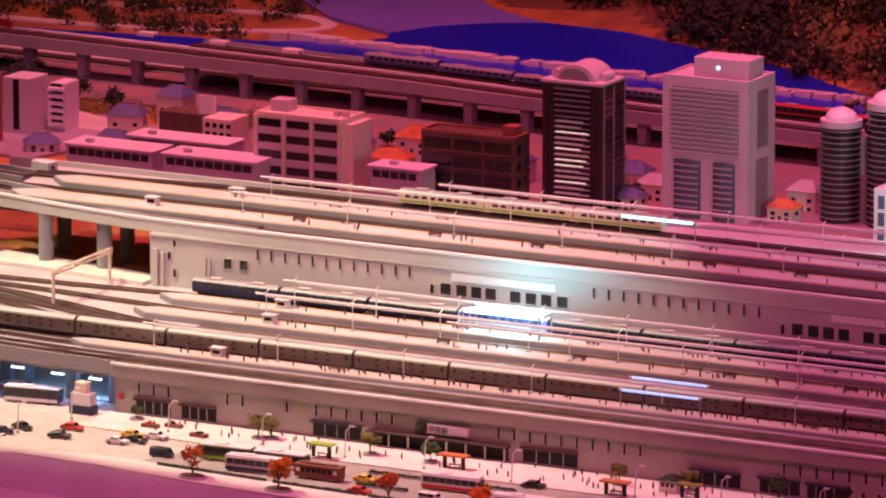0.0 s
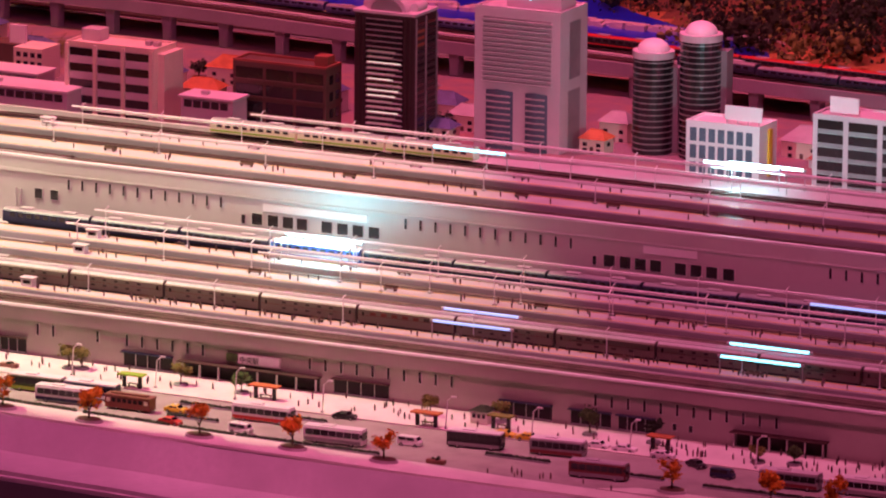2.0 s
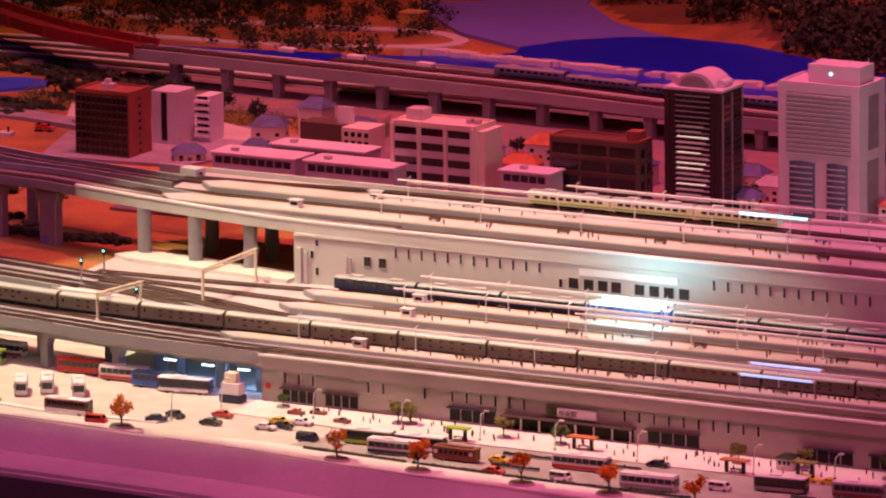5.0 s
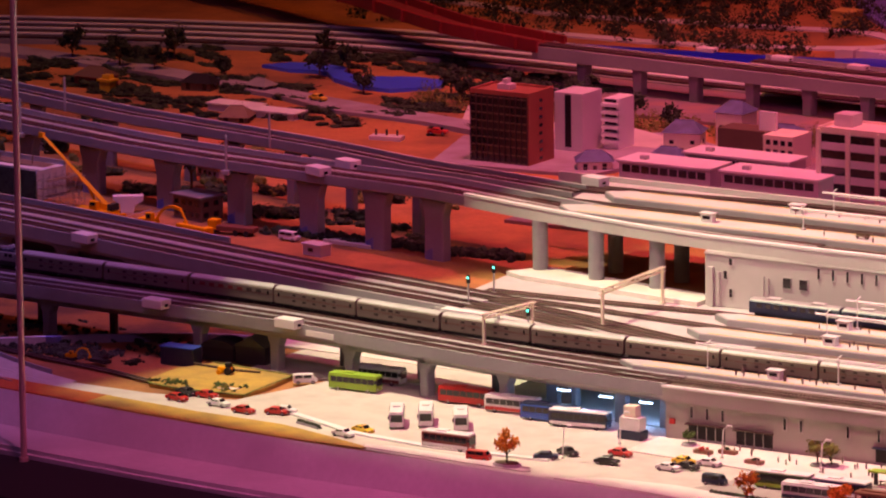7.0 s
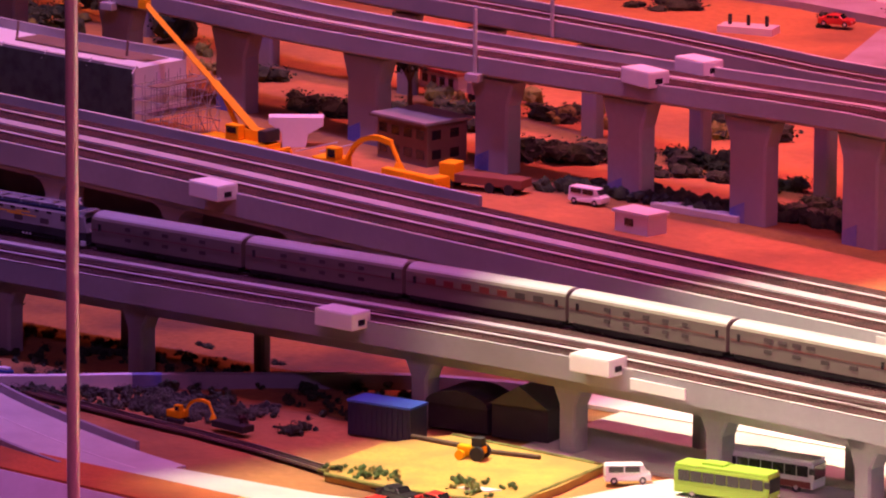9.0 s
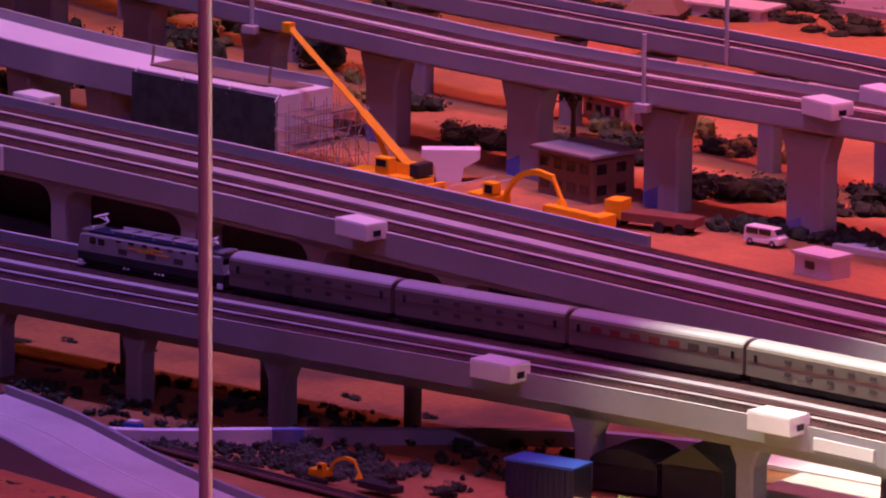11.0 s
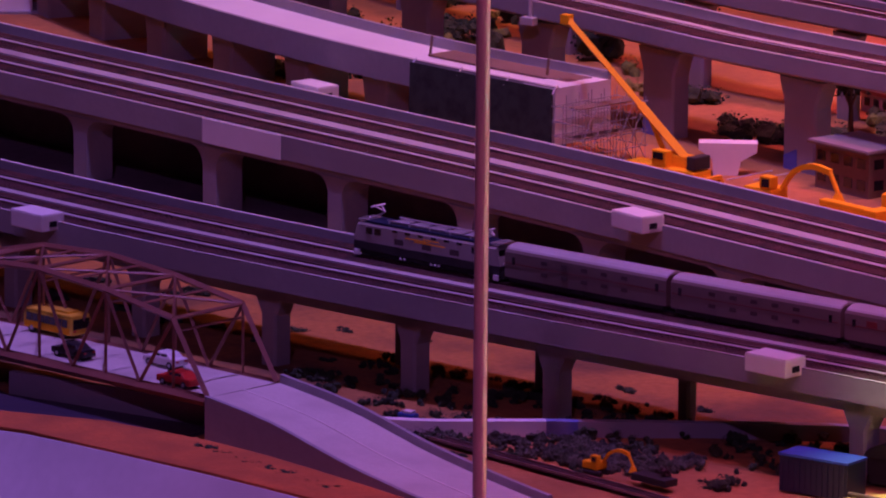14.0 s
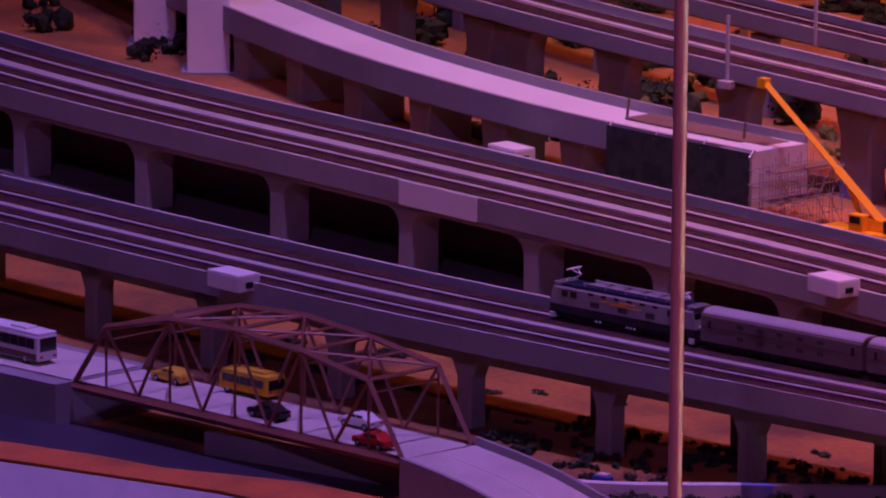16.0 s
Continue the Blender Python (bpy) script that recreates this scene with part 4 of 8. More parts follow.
def upper_station():
    t = thing("station_upper_hall", "long white upper station wall with slit and square windows", "station")
    y, x0 = 15.30, -8.965
    part("wall", boxes((x0, XE, y, y + 0.06, ZD, 0.2615)), WALL, t)
    part("wall", boxes((x0, x0 + 0.06, y + 0.06, 15.85, ZD, 0.2615)), WALL, t)
    part("buttress", boxes((-8.953, -8.938, y - 0.012, y - 0.0005, ZD, 0.225), bevel=0.002), WALL, t)
    part("buttress", boxes((-8.931, -8.922, y - 0.008, y - 0.0005, ZD, 0.215), bevel=0.002), WALL, t)
    part("pipe", rods(0.003, ((-8.803, y - 0.005, ZD), (-8.803, y - 0.005, 0.215))), WALL, t)
    part("pipe", rods(0.003, ((-8.79, y - 0.005, ZD), (-8.79, y - 0.005, 0.212))), WALL, t)
    part("cornice", boxes((x0, XE, y - 0.004, y - 0.0003, 0.2545, 0.2585)), WALL, t)
    slits = [-8.655 + 0.0389 * k for k in range(12)] + [-7.72 + 0.0403 * k for k in range(12)] + [-6.60 + 0.0403 * k for k in range(14)]
    window_row(t, "slit_window", slits, y, 0.223, 0.249, 0.0065)
    window_row(t, "slit_window", [-8.894], y, 0.233, 0.249, 0.009)
    window_row(t, "slit_window", [-8.909], y, 0.198, 0.218, 0.009)
    window_row(t, "slit_window", [-8.894], y, 0.155, 0.175, 0.009)
    square = [-8.741, -8.696] + [-8.127, -8.083, -8.042, -8.003, -7.935, -7.892, -7.85, -7.806] + [-7.175, -7.133, -7.093, -7.053, -6.988, -6.947, -6.906, -6.862]
    window_row(t, "square_window", square[:2], y, 0.192, 0.217, 0.022)
    window_row(t, "square_window", square[2:], y, 0.190, 0.2185, 0.029)
    window_row(t, "slit_window", [-8.165, -7.214], y, 0.190, 0.212, 0.010)
    for a, b, z in ((-8.11, -7.823, 0.227), (-7.085, -6.945, 0.233)):
        part("sign_panel", boxes((a, b, y - 0.004, y - 0.0005, z, z + 0.019)), WHITE, t, "blank pale sign panel")
    # upper deck
    d = thing("upper_deck", "pale concrete track deck of the upper station", "deck")
    top = 0.279
    front = [(p.x, p.y + 0.004) for p in PATH_U if -9.56 < p.x < -8.72] + [(XE, 15.312)]
    back = [(XE, 15.98), (-7.5, 15.93), (-8.4, 15.86), (-9.56, 15.83)]
    part("slab", prism(front + back, top - 0.0165, top), DECK, d)
    edge = [p for p in PATH_U if p.x > -9.8] + [Vector((x, 15.315, 0.28)) for x in np.arange(-8.5, XE + 0.1, 0.25)]
    part("edge_beam", sweep(edge, [(-0.016, -0.018), (0.004, -0.018), (0.004, 0.010), (-0.016, 0.010)]), WALL, d, "pale edge beam")
    part("edge_rail", sweep(edge, [(-0.018, 0.0102), (-0.004, 0.0102), (-0.004, 0.016), (-0.018, 0.016)]), WHITE, d, "white edge rail")
    rear = [Vector((x, 15.83 + 0.10 * smooth(-8.6, -7.5, x), 0.28)) for x in np.arange(-9.7, XE + 0.1, 0.25)]
    part("edge_beam", sweep(rear, [(0.0, -0.034), (0.012, -0.034), (0.012, 0.012), (0.0, 0.012)]), WALL, d, "pale edge beam")
    u1, u2 = at_x(shifted(PATH_U, 0.050), -9.5)[0].y, at_x(shifted(PATH_U, 0.125), -9.5)[0].y
    v1 = at_x(shifted(PATH_V, 0.050), -9.6)[0].y
    for y_end, y0 in ((15.365, u1), (15.535, u2), (15.570, u2 + 0.02), (15.735, v1 - 0.02), (15.80, v1 + 0.02)):
        p = curve_through([(-9.6, y0 + 0.012, 0.28), (-9.3, y0 + (y_end - y0) * 0.4, 0.28), (-8.9, y_end, 0.28), (-8.0, y_end, 0.28), (-6.0, y_end, 0.28), (XE, y_end, 0.28)])
        track(p, 0.0, d, hw=0.019)
    for y0, y1 in ((15.335, 15.4035), (15.5015, 15.5985), (15.6965, 15.82)):
        part("ballast_bed", boxes((-8.95, XE, y0, y1, top + 0.0002, top + 0.0018)), YARD_BED, d, "brown ballast bed between the platforms")
    for x, yy in ((-9.5, 15.40), (-9.32, 15.365), (-9.14, 15.35), (-9.42, 15.62), (-9.22, 15.60), (-9.04, 15.60)):
        part("column", rod(bmesh.new(), (x, yy + 0.02, ZD - 0.03), (x, yy + 0.02, top - 0.017), 0.019, 20), CONCRETE, d)
    part("kerb_slab", prism([(-9.56, 15.36), (-9.5, 15.33), (-8.97, 15.27), (-8.97, 15.36), (-9.5, 15.45)], ZD - 0.0005, ZD + 0.010), PAVING, d, "pale paved strip by the columns")


upper_station()


def overhead(x0, y, z, rise, label, step=0.228, arm=0.05):
    """A long rod over a platform on posts with small cross arms."""
    t = thing("overhead_line", label, "overhead line", "overhead lines")
    part("rod", rods(0.0027, ((x0, y, z + rise), (XE, y, z + rise)), seg=8), WHITE, t)
    part("rod", rods(0.0015, ((x0 + 0.02, y + 0.012, z + rise - 0.008), (XE, y + 0.012, z + rise - 0.008)), seg=6), GREY_METAL, t)
    x = x0 + 0.03
    while x < XE:
        p = part("post", rods(0.0012, ((x, y, z), (x, y, z + rise))), WHITE, t)
        part("arm", rods(0.0011, ((x + 0.004, y - 0.018, z + rise + 0.0042), (x - 0.004, y + 0.022, z + rise + 0.0075))), WHITE, p)
        part("foot", boxes((x - 0.005, x + 0.005, y - 0.005, y + 0.005, z, z + 0.004)), GREY_METAL, p)
        x += step
    return t


overhead(-8.51, 15.172, ZD + 0.0155, 0.066, "long white rod over the lower platform on thin posts")
overhead(-8.50, 15.012, ZD + 0.0155, 0.066, "long white rod over the lower platform on thin posts", 0.24)
overhead(-7.95, 14.972, ZD + 0.0155, 0.06, "long white rod over the lower platform on thin posts", 0.3)
overhead(-8.86, 15.68, 0.2955, 0.05, "long white rod over the upper platform on thin posts")
overhead(-8.42, 15.815, 0.283, 0.06, "long white rod over the upper platform on thin posts", 0.26)
overhead(-8.83, 15.48, 0.2955, 0.05, "long white rod over the upper platform on thin posts", 0.3)
overhead(-8.6, 14.64, ZD + 0.0155, 0.056, "long white rod over the lower platform on thin posts", 0.34)


def gantry(x, y0, y1, z, h, dx):
    t = thing("gantry", "pale lattice gantry on two posts over the tracks", "gantry")
    for y, xx in ((y0, x), (y1, x + dx)):
        part("post", boxes((xx - 0.003, xx + 0.003, y - 0.003, y + 0.003, z, z + h)), CREAM, t)
        part("foot", boxes((xx - 0.006, xx + 0.006, y - 0.006, y + 0.006, z, z + 0.004)), CREAM, t)
    n = 9
    for o in (-0.004, 0.004):
        for zz in (h, h - 0.010):
            part("chord", rods(0.0016, ((x + o, y0 - 0.01, z + zz), (x + dx + o, y1 + 0.01, z + zz))), CREAM, t)
        bm = bmesh.new()
        for k in range(n):
            a, b = k / n, (k + 1) / n
            rod(bm, (x + o + dx * a, y0 + (y1 - y0) * a, z + (h if k % 2 else h - 0.01)), (x + o + dx * b, y0 + (y1 - y0) * b, z + (h - 0.01 if k % 2 else h)), 0.001, 5)
        part("lattice", bm, CREAM, t)


gantry(-9.05, 14.97, 15.26, ZD, 0.088, -0.01)
gantry(-9.18, 14.655, 14.82, ZD, 0.075, 0.03)


def tube_light(x, y, z, l, mat, label, stem=0.0545):
    t = thing("tube_light", label, "lamp", "tube lights", pose(x, y, z))
    part("tube", rods(0.0034, ((0, 0, 0), (l, 0, 0)), seg=12), mat, t, "glowing white tube")
    for k in (0, l):
        part("cap", rods(0.0041, ((k - 0.004, 0, 0), (k + 0.004, 0, 0)), seg=12), GREY_METAL, t)
        part("stem", rods(0.0016, ((k, 0, -stem), (k, 0, 0))), GREY_METAL, t)


Z1, Z2 = ZD + 0.07, 0.295 + 0.055
# the extra tubes near x -7.98 are added to widen the glow there
for x, y, z, m in ((-6.60, 14.722, ZD + 0.0595, LED), (-7.99, 15.13, Z1, LED_BRIGHT), (-7.985, 15.155, Z1, LED_BRIGHT), (-7.98, 15.18, Z1 + 0.006, LED_BRIGHT), (-6.58, 15.13, Z1, LED_BLUE), (-7.83, 15.66, Z2, LED),
                   (-7.20, 15.885, 0.335, LED_BRIGHT), (-7.17, 15.865, 0.328, LED_BRIGHT), (-7.14, 15.905, 0.335, LED_BRIGHT)):
    tube_light(x, y, z, 0.205, m, "bright white tube light over the platform")
tube_light(-6.57, 14.605, 0.188, 0.205, LED, "bright white tube light over the platform", 0.0425)
tube_light(-7.30, 14.605, 0.188, 0.205, LED_BLUE, "dim tube light over the platform", 0.0425)
tube_light(-7.33, 14.722, ZD + 0.0595, 0.2, LED_BLUE, "dim blue tube light over the platform")
# ---- trains ----
def shell(l, w, z0, z1, arch, bulge=0.0, seg=6):
    """A car body of length l with a rounded roof, along x from 0 to l."""
    prof = [(-w / 2, z0), (w / 2, z0), (w / 2, z1 - arch)]
    for i in range(1, seg):
        a = math.pi * i / seg
        prof.append((w / 2 * math.cos(a), z1 - arch + arch * math.sin(a)))
    prof.append((-w / 2, z1 - arch))
    bm = bmesh.new()
    f = [bm.verts.new((0, y, z)) for y, z in prof]
    g = [bm.verts.new((l, y, z)) for y, z in prof]
    k = len(prof)
    for i in range(k):
        bm.faces.new((f[i], f[(i + 1) % k], g[(i + 1) % k], g[i]))
    bm.faces.new(f[::-1])
    bm.faces.new(g)
    bmesh.ops.recalc_face_normals(bm, faces=bm.faces)
    return bm


PANES = {}


def pane(owner, x, y, z, w, h, mat, name="window"):
    """A small window pane; equal panes share one mesh."""
    key = (round(w, 4), round(h, 4), mat.name)
    if key not in PANES:
        me = bpy.data.meshes.new(name)
        bm = boxes((-w / 2, w / 2, -0.0006, 0.0006, -h / 2, h / 2))
        bm.to_mesh(me)
        bm.free()
        me.materials.append(mat)
        PANES[key] = me
    return again(name, PANES[key], owner, pose(x, y, z))


def bogie(owner, x, z, r=0.0052):
    b = part("bogie", boxes((x - 0.019, x + 0.019, -0.0125, -0.010, z - 0.004, z + 0.003), (x - 0.019, x + 0.019, 0.010, 0.0125, z - 0.004, z + 0.003), (x - 0.004, x + 0.004, -0.0125, 0.0125, z - 0.002, z + 0.004)), UNDER, owner, "black bogie frame")
    for k in (-0.013, 0.013):
        part("wheel", rods(r, ((x + k, -0.0095, z - 0.001), (x + k, -0.007, z - 0.001)), ((x + k, 0.007, z - 0.001), (x + k, 0.0095, z - 0.001)), seg=14), RAIL, b)


CAR_L, CAR_P, CAR_W = 0.250, 0.2565, 0.0365


def coach(kind):
    """A silver double-deck sleeping car; kind picks the window rows."""
    t = thing("sleeping_car", "silver double-deck sleeping car with dark windows", "railway car", "sleeping cars of the silver train")
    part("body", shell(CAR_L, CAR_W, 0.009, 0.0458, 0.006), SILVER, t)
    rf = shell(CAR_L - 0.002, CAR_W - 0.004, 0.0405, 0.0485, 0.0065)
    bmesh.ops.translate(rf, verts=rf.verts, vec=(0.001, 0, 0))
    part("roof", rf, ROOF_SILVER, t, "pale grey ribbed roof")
    part("underframe", boxes((0.006, CAR_L - 0.006, -0.0166, 0.0166, 0.0032, 0.0089)), UNDER, t)
    part("skirt", boxes((0.055, 0.105, -0.0165, 0.0165, 0.0015, 0.0088), (0.12, 0.185, -0.0165, 0.0165, 0.0015, 0.0088)), UNDER, t, "black equipment boxes")
    for s in (-1, 1):
        y = s * (CAR_W / 2 + 0.0003)
        part("stripe", boxes((0.002, CAR_L - 0.002, min(y, y + s * 0.0003), max(y, y + s * 0.0003), 0.0262, 0.0272)), MAROON, t, "thin coloured line")
        if kind == 0:
            for k in range(5):
                pane(t, 0.062 + 0.031 * k, y, 0.0335, 0.0095, 0.0045, SMOKED)
                pane(t, 0.062 + 0.031 * k, y, 0.0195, 0.0095, 0.0045, SMOKED)
        elif kind == 1:
            for k in range(7):
                pane(t, 0.040 + 0.028 * k, y, 0.0315, 0.015, 0.0075, MAROON if k < 5 else SMOKED)
        else:
            for k in range(4):
                pane(t, 0.06 + 0.022 * k, y, 0.0335, 0.013, 0.005, SMOKED)
                pane(t, 0.06 + 0.044 * k, y, 0.0195, 0.012, 0.005, SMOKED)
        for k in (0.014, CAR_L - 0.014):
            pane(t, k, y, 0.030, 0.0045, 0.009, GLASS, "door_window")
    for k in (0.035, CAR_L - 0.035):
        bogie(t, k, 0.0052)
    for a in (-0.0045, CAR_L):
        part("gangway", boxes((a, a + 0.0045, -0.009, 0.009, 0.010, 0.040)), UNDER, t, "black folded gangway")
    for a in (-0.004, CAR_L - 0.002):
        part("coupler", boxes((a, a + 0.006, -0.004, 0.004, 0.0050, 0.0078)), WHITE, t, "small pale coupler")
    return t


def locomotive():
    t = thing("electric_locomotive", "silver electric locomotive with black underframe and raised pantographs", "locomotive")
    l, w = 0.238, 0.036
    bm = shell(l, w, 0.0196, 0.043, 0.003)
    for v in bm.verts:                                  # raked cab ends
        if v.co.z > 0.028:
            k = (v.co.z - 0.028) * 0.5
            v.co.x += k if v.co.x < l / 2 else -k
    part("body", bm, LOCO_SILVER, t)
    part("lower_body", boxes((0.0005, l - 0.0005, -0.0181, 0.0181, 0.0085, 0.0195), bevel=0.001), UNDER, t, "black lower body")
    part("underframe", boxes((0.01, l - 0.01, -0.014, 0.014, 0.003, 0.0084)), UNDER, t)
    part("roof", boxes((0.016, l - 0.016, -0.0145, 0.0145, 0.0431, 0.0455), bevel=0.001), NAVY, t, "dark blue-grey roof deck")
    for yy in (-0.011, 0.011):
        part("roof_pipe", rods(0.0009, ((0.05, yy, 0.0492), (l - 0.05, yy, 0.0492)), seg=6), ROOF_SILVER, t)
        part("roof_support", boxes(*[(x, x + 0.0015, yy - 0.0007, yy + 0.0007, 0.0455, 0.0492) for x in (0.052, 0.085, 0.118, 0.151, 0.184)]), WHITE, t)
    for x in (0.004, l - 0.020):
        part("cab_roof", boxes((x, x + 0.016, -0.0145, 0.0145, 0.0431, 0.0468), bevel=0.0018), LOCO_SILVER, t, "polished cab roof")
    for k in range(5):
        part("roof_vent", boxes((0.055 + k * 0.029, 0.077 + k * 0.029, -0.010, 0.010, 0.0456, 0.0485), bevel=0.001), TIN, t)
    for s in (-1, 1):
        y = s * (w / 2 + 0.0003)
        for x in (0.026, 0.040, l - 0.040, l - 0.026):
            pane(t, x, y, 0.034, 0.010, 0.008, GLASS, "cab_window")
        for k in range(6):
            pane(t, 0.068 + 0.021 * k, y, 0.0385, 0.008, 0.003, GLASS, "louvre")
        for k in range(3):
            pane(t, 0.075 + 0.045 * k, y, 0.0262, 0.014, 0.007, SMOKED, "grille")
        for a, b, z in ((0.085, 0.125, 0.0322), (0.100, 0.150, 0.0300), (0.115, 0.140, 0.0345)):
            part("stripe", boxes((a, b, min(y, y + s * 0.0004), max(y, y + s * 0.0004), z, z + 0.0013)), ORANGE, t, "thin orange flash")
        for k in (0.078, 0.084, 0.128, 0.134, 0.140):
            part("step", boxes((k - 0.0014, k + 0.0014, y - 0.0008, y + 0.0008, 0.0052, 0.0074)), WHITE, t, "small white step")
        for x in (0.006, l - 0.006):
            part("step", boxes((x - 0.004, x + 0.004, y - 0.001, y + 0.001, 0.002, 0.0085)), WHITE, t)
    for x, d in ((0.004, -1), (l - 0.004, 1)):
        for yy in (-0.0085, 0.0085):
            q = part("windscreen", boxes((x - 0.0006, x + 0.0006, yy - 0.0065, yy + 0.0065, 0.030, 0.0385)), GLASS, t)
            part("headlight", rods(0.0022, ((x + d * 0.0045 - 0.001, yy, 0.022), (x + d * 0.0045 + 0.001, yy, 0.022)), seg=10), WHITE, t)
        part("buffer_beam", boxes((min(x, x + d * 0.006), max(x, x + d * 0.006), -0.015, 0.015, 0.004, 0.0125)), UNDER, t)
    for x in (0.042, 0.119, 0.196):
        bogie(t, x, 0.0055, 0.0058)
    # pantographs
    for x, up in ((0.030, 0.016), (l - 0.030, 0.010)):
        p = part("pantograph", rods(0.0009, ((x - 0.012, -0.008, 0.0465), (x + 0.006, 0, 0.0465 + up * 0.6)), ((x - 0.012, 0.008, 0.0465), (x + 0.006, 0, 0.0465 + up * 0.6)),
                                    ((x + 0.006, 0, 0.0465 + up * 0.6), (x - 0.006, -0.006, 0.0465 + up)), ((x + 0.006, 0, 0.0465 + up * 0.6), (x - 0.006, 0.006, 0.0465 + up))), ROOF_SILVER, t, "folded steel pantograph")
        part("contact_strip", rods(0.0012, ((x - 0.006, -0.013, 0.0465 + up), (x - 0.006, 0.013, 0.0465 + up))), WHITE, p)
        part("insulator", rods(0.0016, ((x - 0.012, -0.008, 0.0455), (x - 0.012, -0.008, 0.049)), ((x - 0.012, 0.008, 0.0455), (x - 0.012, 0.008, 0.049))), WHITE, p)
    return t


def stand_on(run, s):
    """The point at the length s along a run."""
    acc = 0
    for a, b in zip(run, run[1:]):
        d = (b - a).length
        if acc + d >= s:
            return a.lerp(b, (s - acc) / d)
        acc += d
    return run[-1].copy()


def on_track(run, s, l):
    a, b = stand_on(run, s), stand_on(run, s + l)
    return pose(a.x, a.y, a.z + 0.0064, 0, 0, math.degrees(math.atan2(b.y - a.y, b.x - a.x)))


def silver_train():
    f2 = shifted(PATH_F, TRACKS_F[1])
    run = [p for p in f2 if p.x < -9.42] + curve_through([(-9.4, at_x(f2, -9.4)[0].y, ZD), (-9.1, at_x(f2, -9.4)[0].y - 0.018, ZD), (-8.75, 14.694, ZD), (-8.5, 14.690, ZD), (-6.5, 14.690, ZD), (XE, 14.690, ZD)])
    s0, acc = 0, 0
    for a, b in zip(run, run[1:]):
        if b.x > LOCO_X:
            s0 = acc + (LOCO_X - a.x)
            break
        acc += (b - a).length
    loco = locomotive()
    loco.matrix_basis = on_track(run, s0, 0.238)
    s = s0 + 0.238 + 0.008
    kinds = [coach(k) for k in range(3)]
    used = [False] * 3
    for i in range(23):
        k = (0, 0, 1, 0, 2, 0, 0, 2, 0, 0)[i % 10]
        m = on_track(run, s, CAR_L)
        if not used[k]:
            kinds[k].matrix_basis, used[k] = m, True
        else:
            copy_thing(kinds[k], m)
        s += CAR_P
        if run[-1].x - stand_on(run, s + CAR_L).x < 0.02:
            break


LOCO_X = -10.845
silver_train()


def plain_car(label, body, roof, band, group, glazed=True):
    t = thing("railway_car", label, "railway car", group)
    part("body", shell(0.243, 0.036, 0.008, 0.040, 0.005), body, t)
    rf = shell(0.241, 0.031, 0.0365, 0.0425, 0.005)
    bmesh.ops.translate(rf, verts=rf.verts, vec=(0.001, 0, 0))
    part("roof", rf, roof, t)
    part("underframe", boxes((0.012, 0.231, -0.013, 0.013, 0.003, 0.0079)), UNDER, t)
    for s in (-1, 1):
        y = s * 0.0183
        part("band", boxes((0.001, 0.242, min(y, y + s * 0.0003), max(y, y + s * 0.0003), 0.0115, 0.0155)), band, t, "coloured band")
        if glazed:
            for k in range(9):
                pane(t, 0.028 + 0.0235 * k, y, 0.0275, 0.015, 0.0095, GLASS)
    for k in (0.035, 0.208):
        bogie(t, k, 0.0050)
    for k in (0.06, 0.18):
        part("roof_unit", boxes((k - 0.018, k + 0.018, -0.009, 0.009, 0.0425, 0.0455), bevel=0.0008), GREY_METAL, t, "grey roof unit")
    return t


def rake(label, body, roof, band, group, x0, y, z, n, deg=0.0):
    first = plain_car(label, body, roof, band, group)
    for i in range(n):
        a = radians(deg)
        m = pose(x0 + 0.2495 * i * math.cos(a), y + 0.2495 * i * math.sin(a), z, 0, 0, deg)
        if i:
            copy_thing(first, m)
        else:
            first.matrix_basis = m


rake("navy blue passenger car with grey roof beside the wall", NAVY, TIN, NAVY, "cars of the navy train", -8.797, 15.235, ZD + 0.0064, 3)
# blue sides and white roof put the tube lights' glow into this car
rake("car of the navy train, the tube lights' glow put into its blue and white", BLUE, WHITE, WHITE, "cars of the blue train", -8.0485, 15.235, ZD + 0.0064, 1)
rake("navy blue passenger car with grey roof beside the wall", NAVY, TIN, NAVY, "cars of the navy train", -7.799, 15.235, ZD + 0.0064, 13)
rake("cream and yellow car with green band at the upper platform", CREAM, TIN, LIME, "cars of the yellow train", -8.52, 15.80, 0.2864, 3, 0)
# ---- city behind the station ----
def building(name, label, x0, x1, y, depth, z1, wall, z0=ZB):
    t = thing(name, label, "building")
    part("wall", boxes((x0, x1, y, y + depth, z0 - 0.03, z1), bevel=0.001), wall, t)
    return t


def roof_rim(t, x0, x1, y, d, z, mat, h=0.006, w=0.006):
    for r in ((x0, x1, y, y + w), (x0, x1, y + d - w, y + d), (x0, x0 + w, y + w, y + d - w), (x1 - w, x1, y + w, y + d - w)):
        part("roof_rim", boxes((*r, z, z + h)), mat, t)


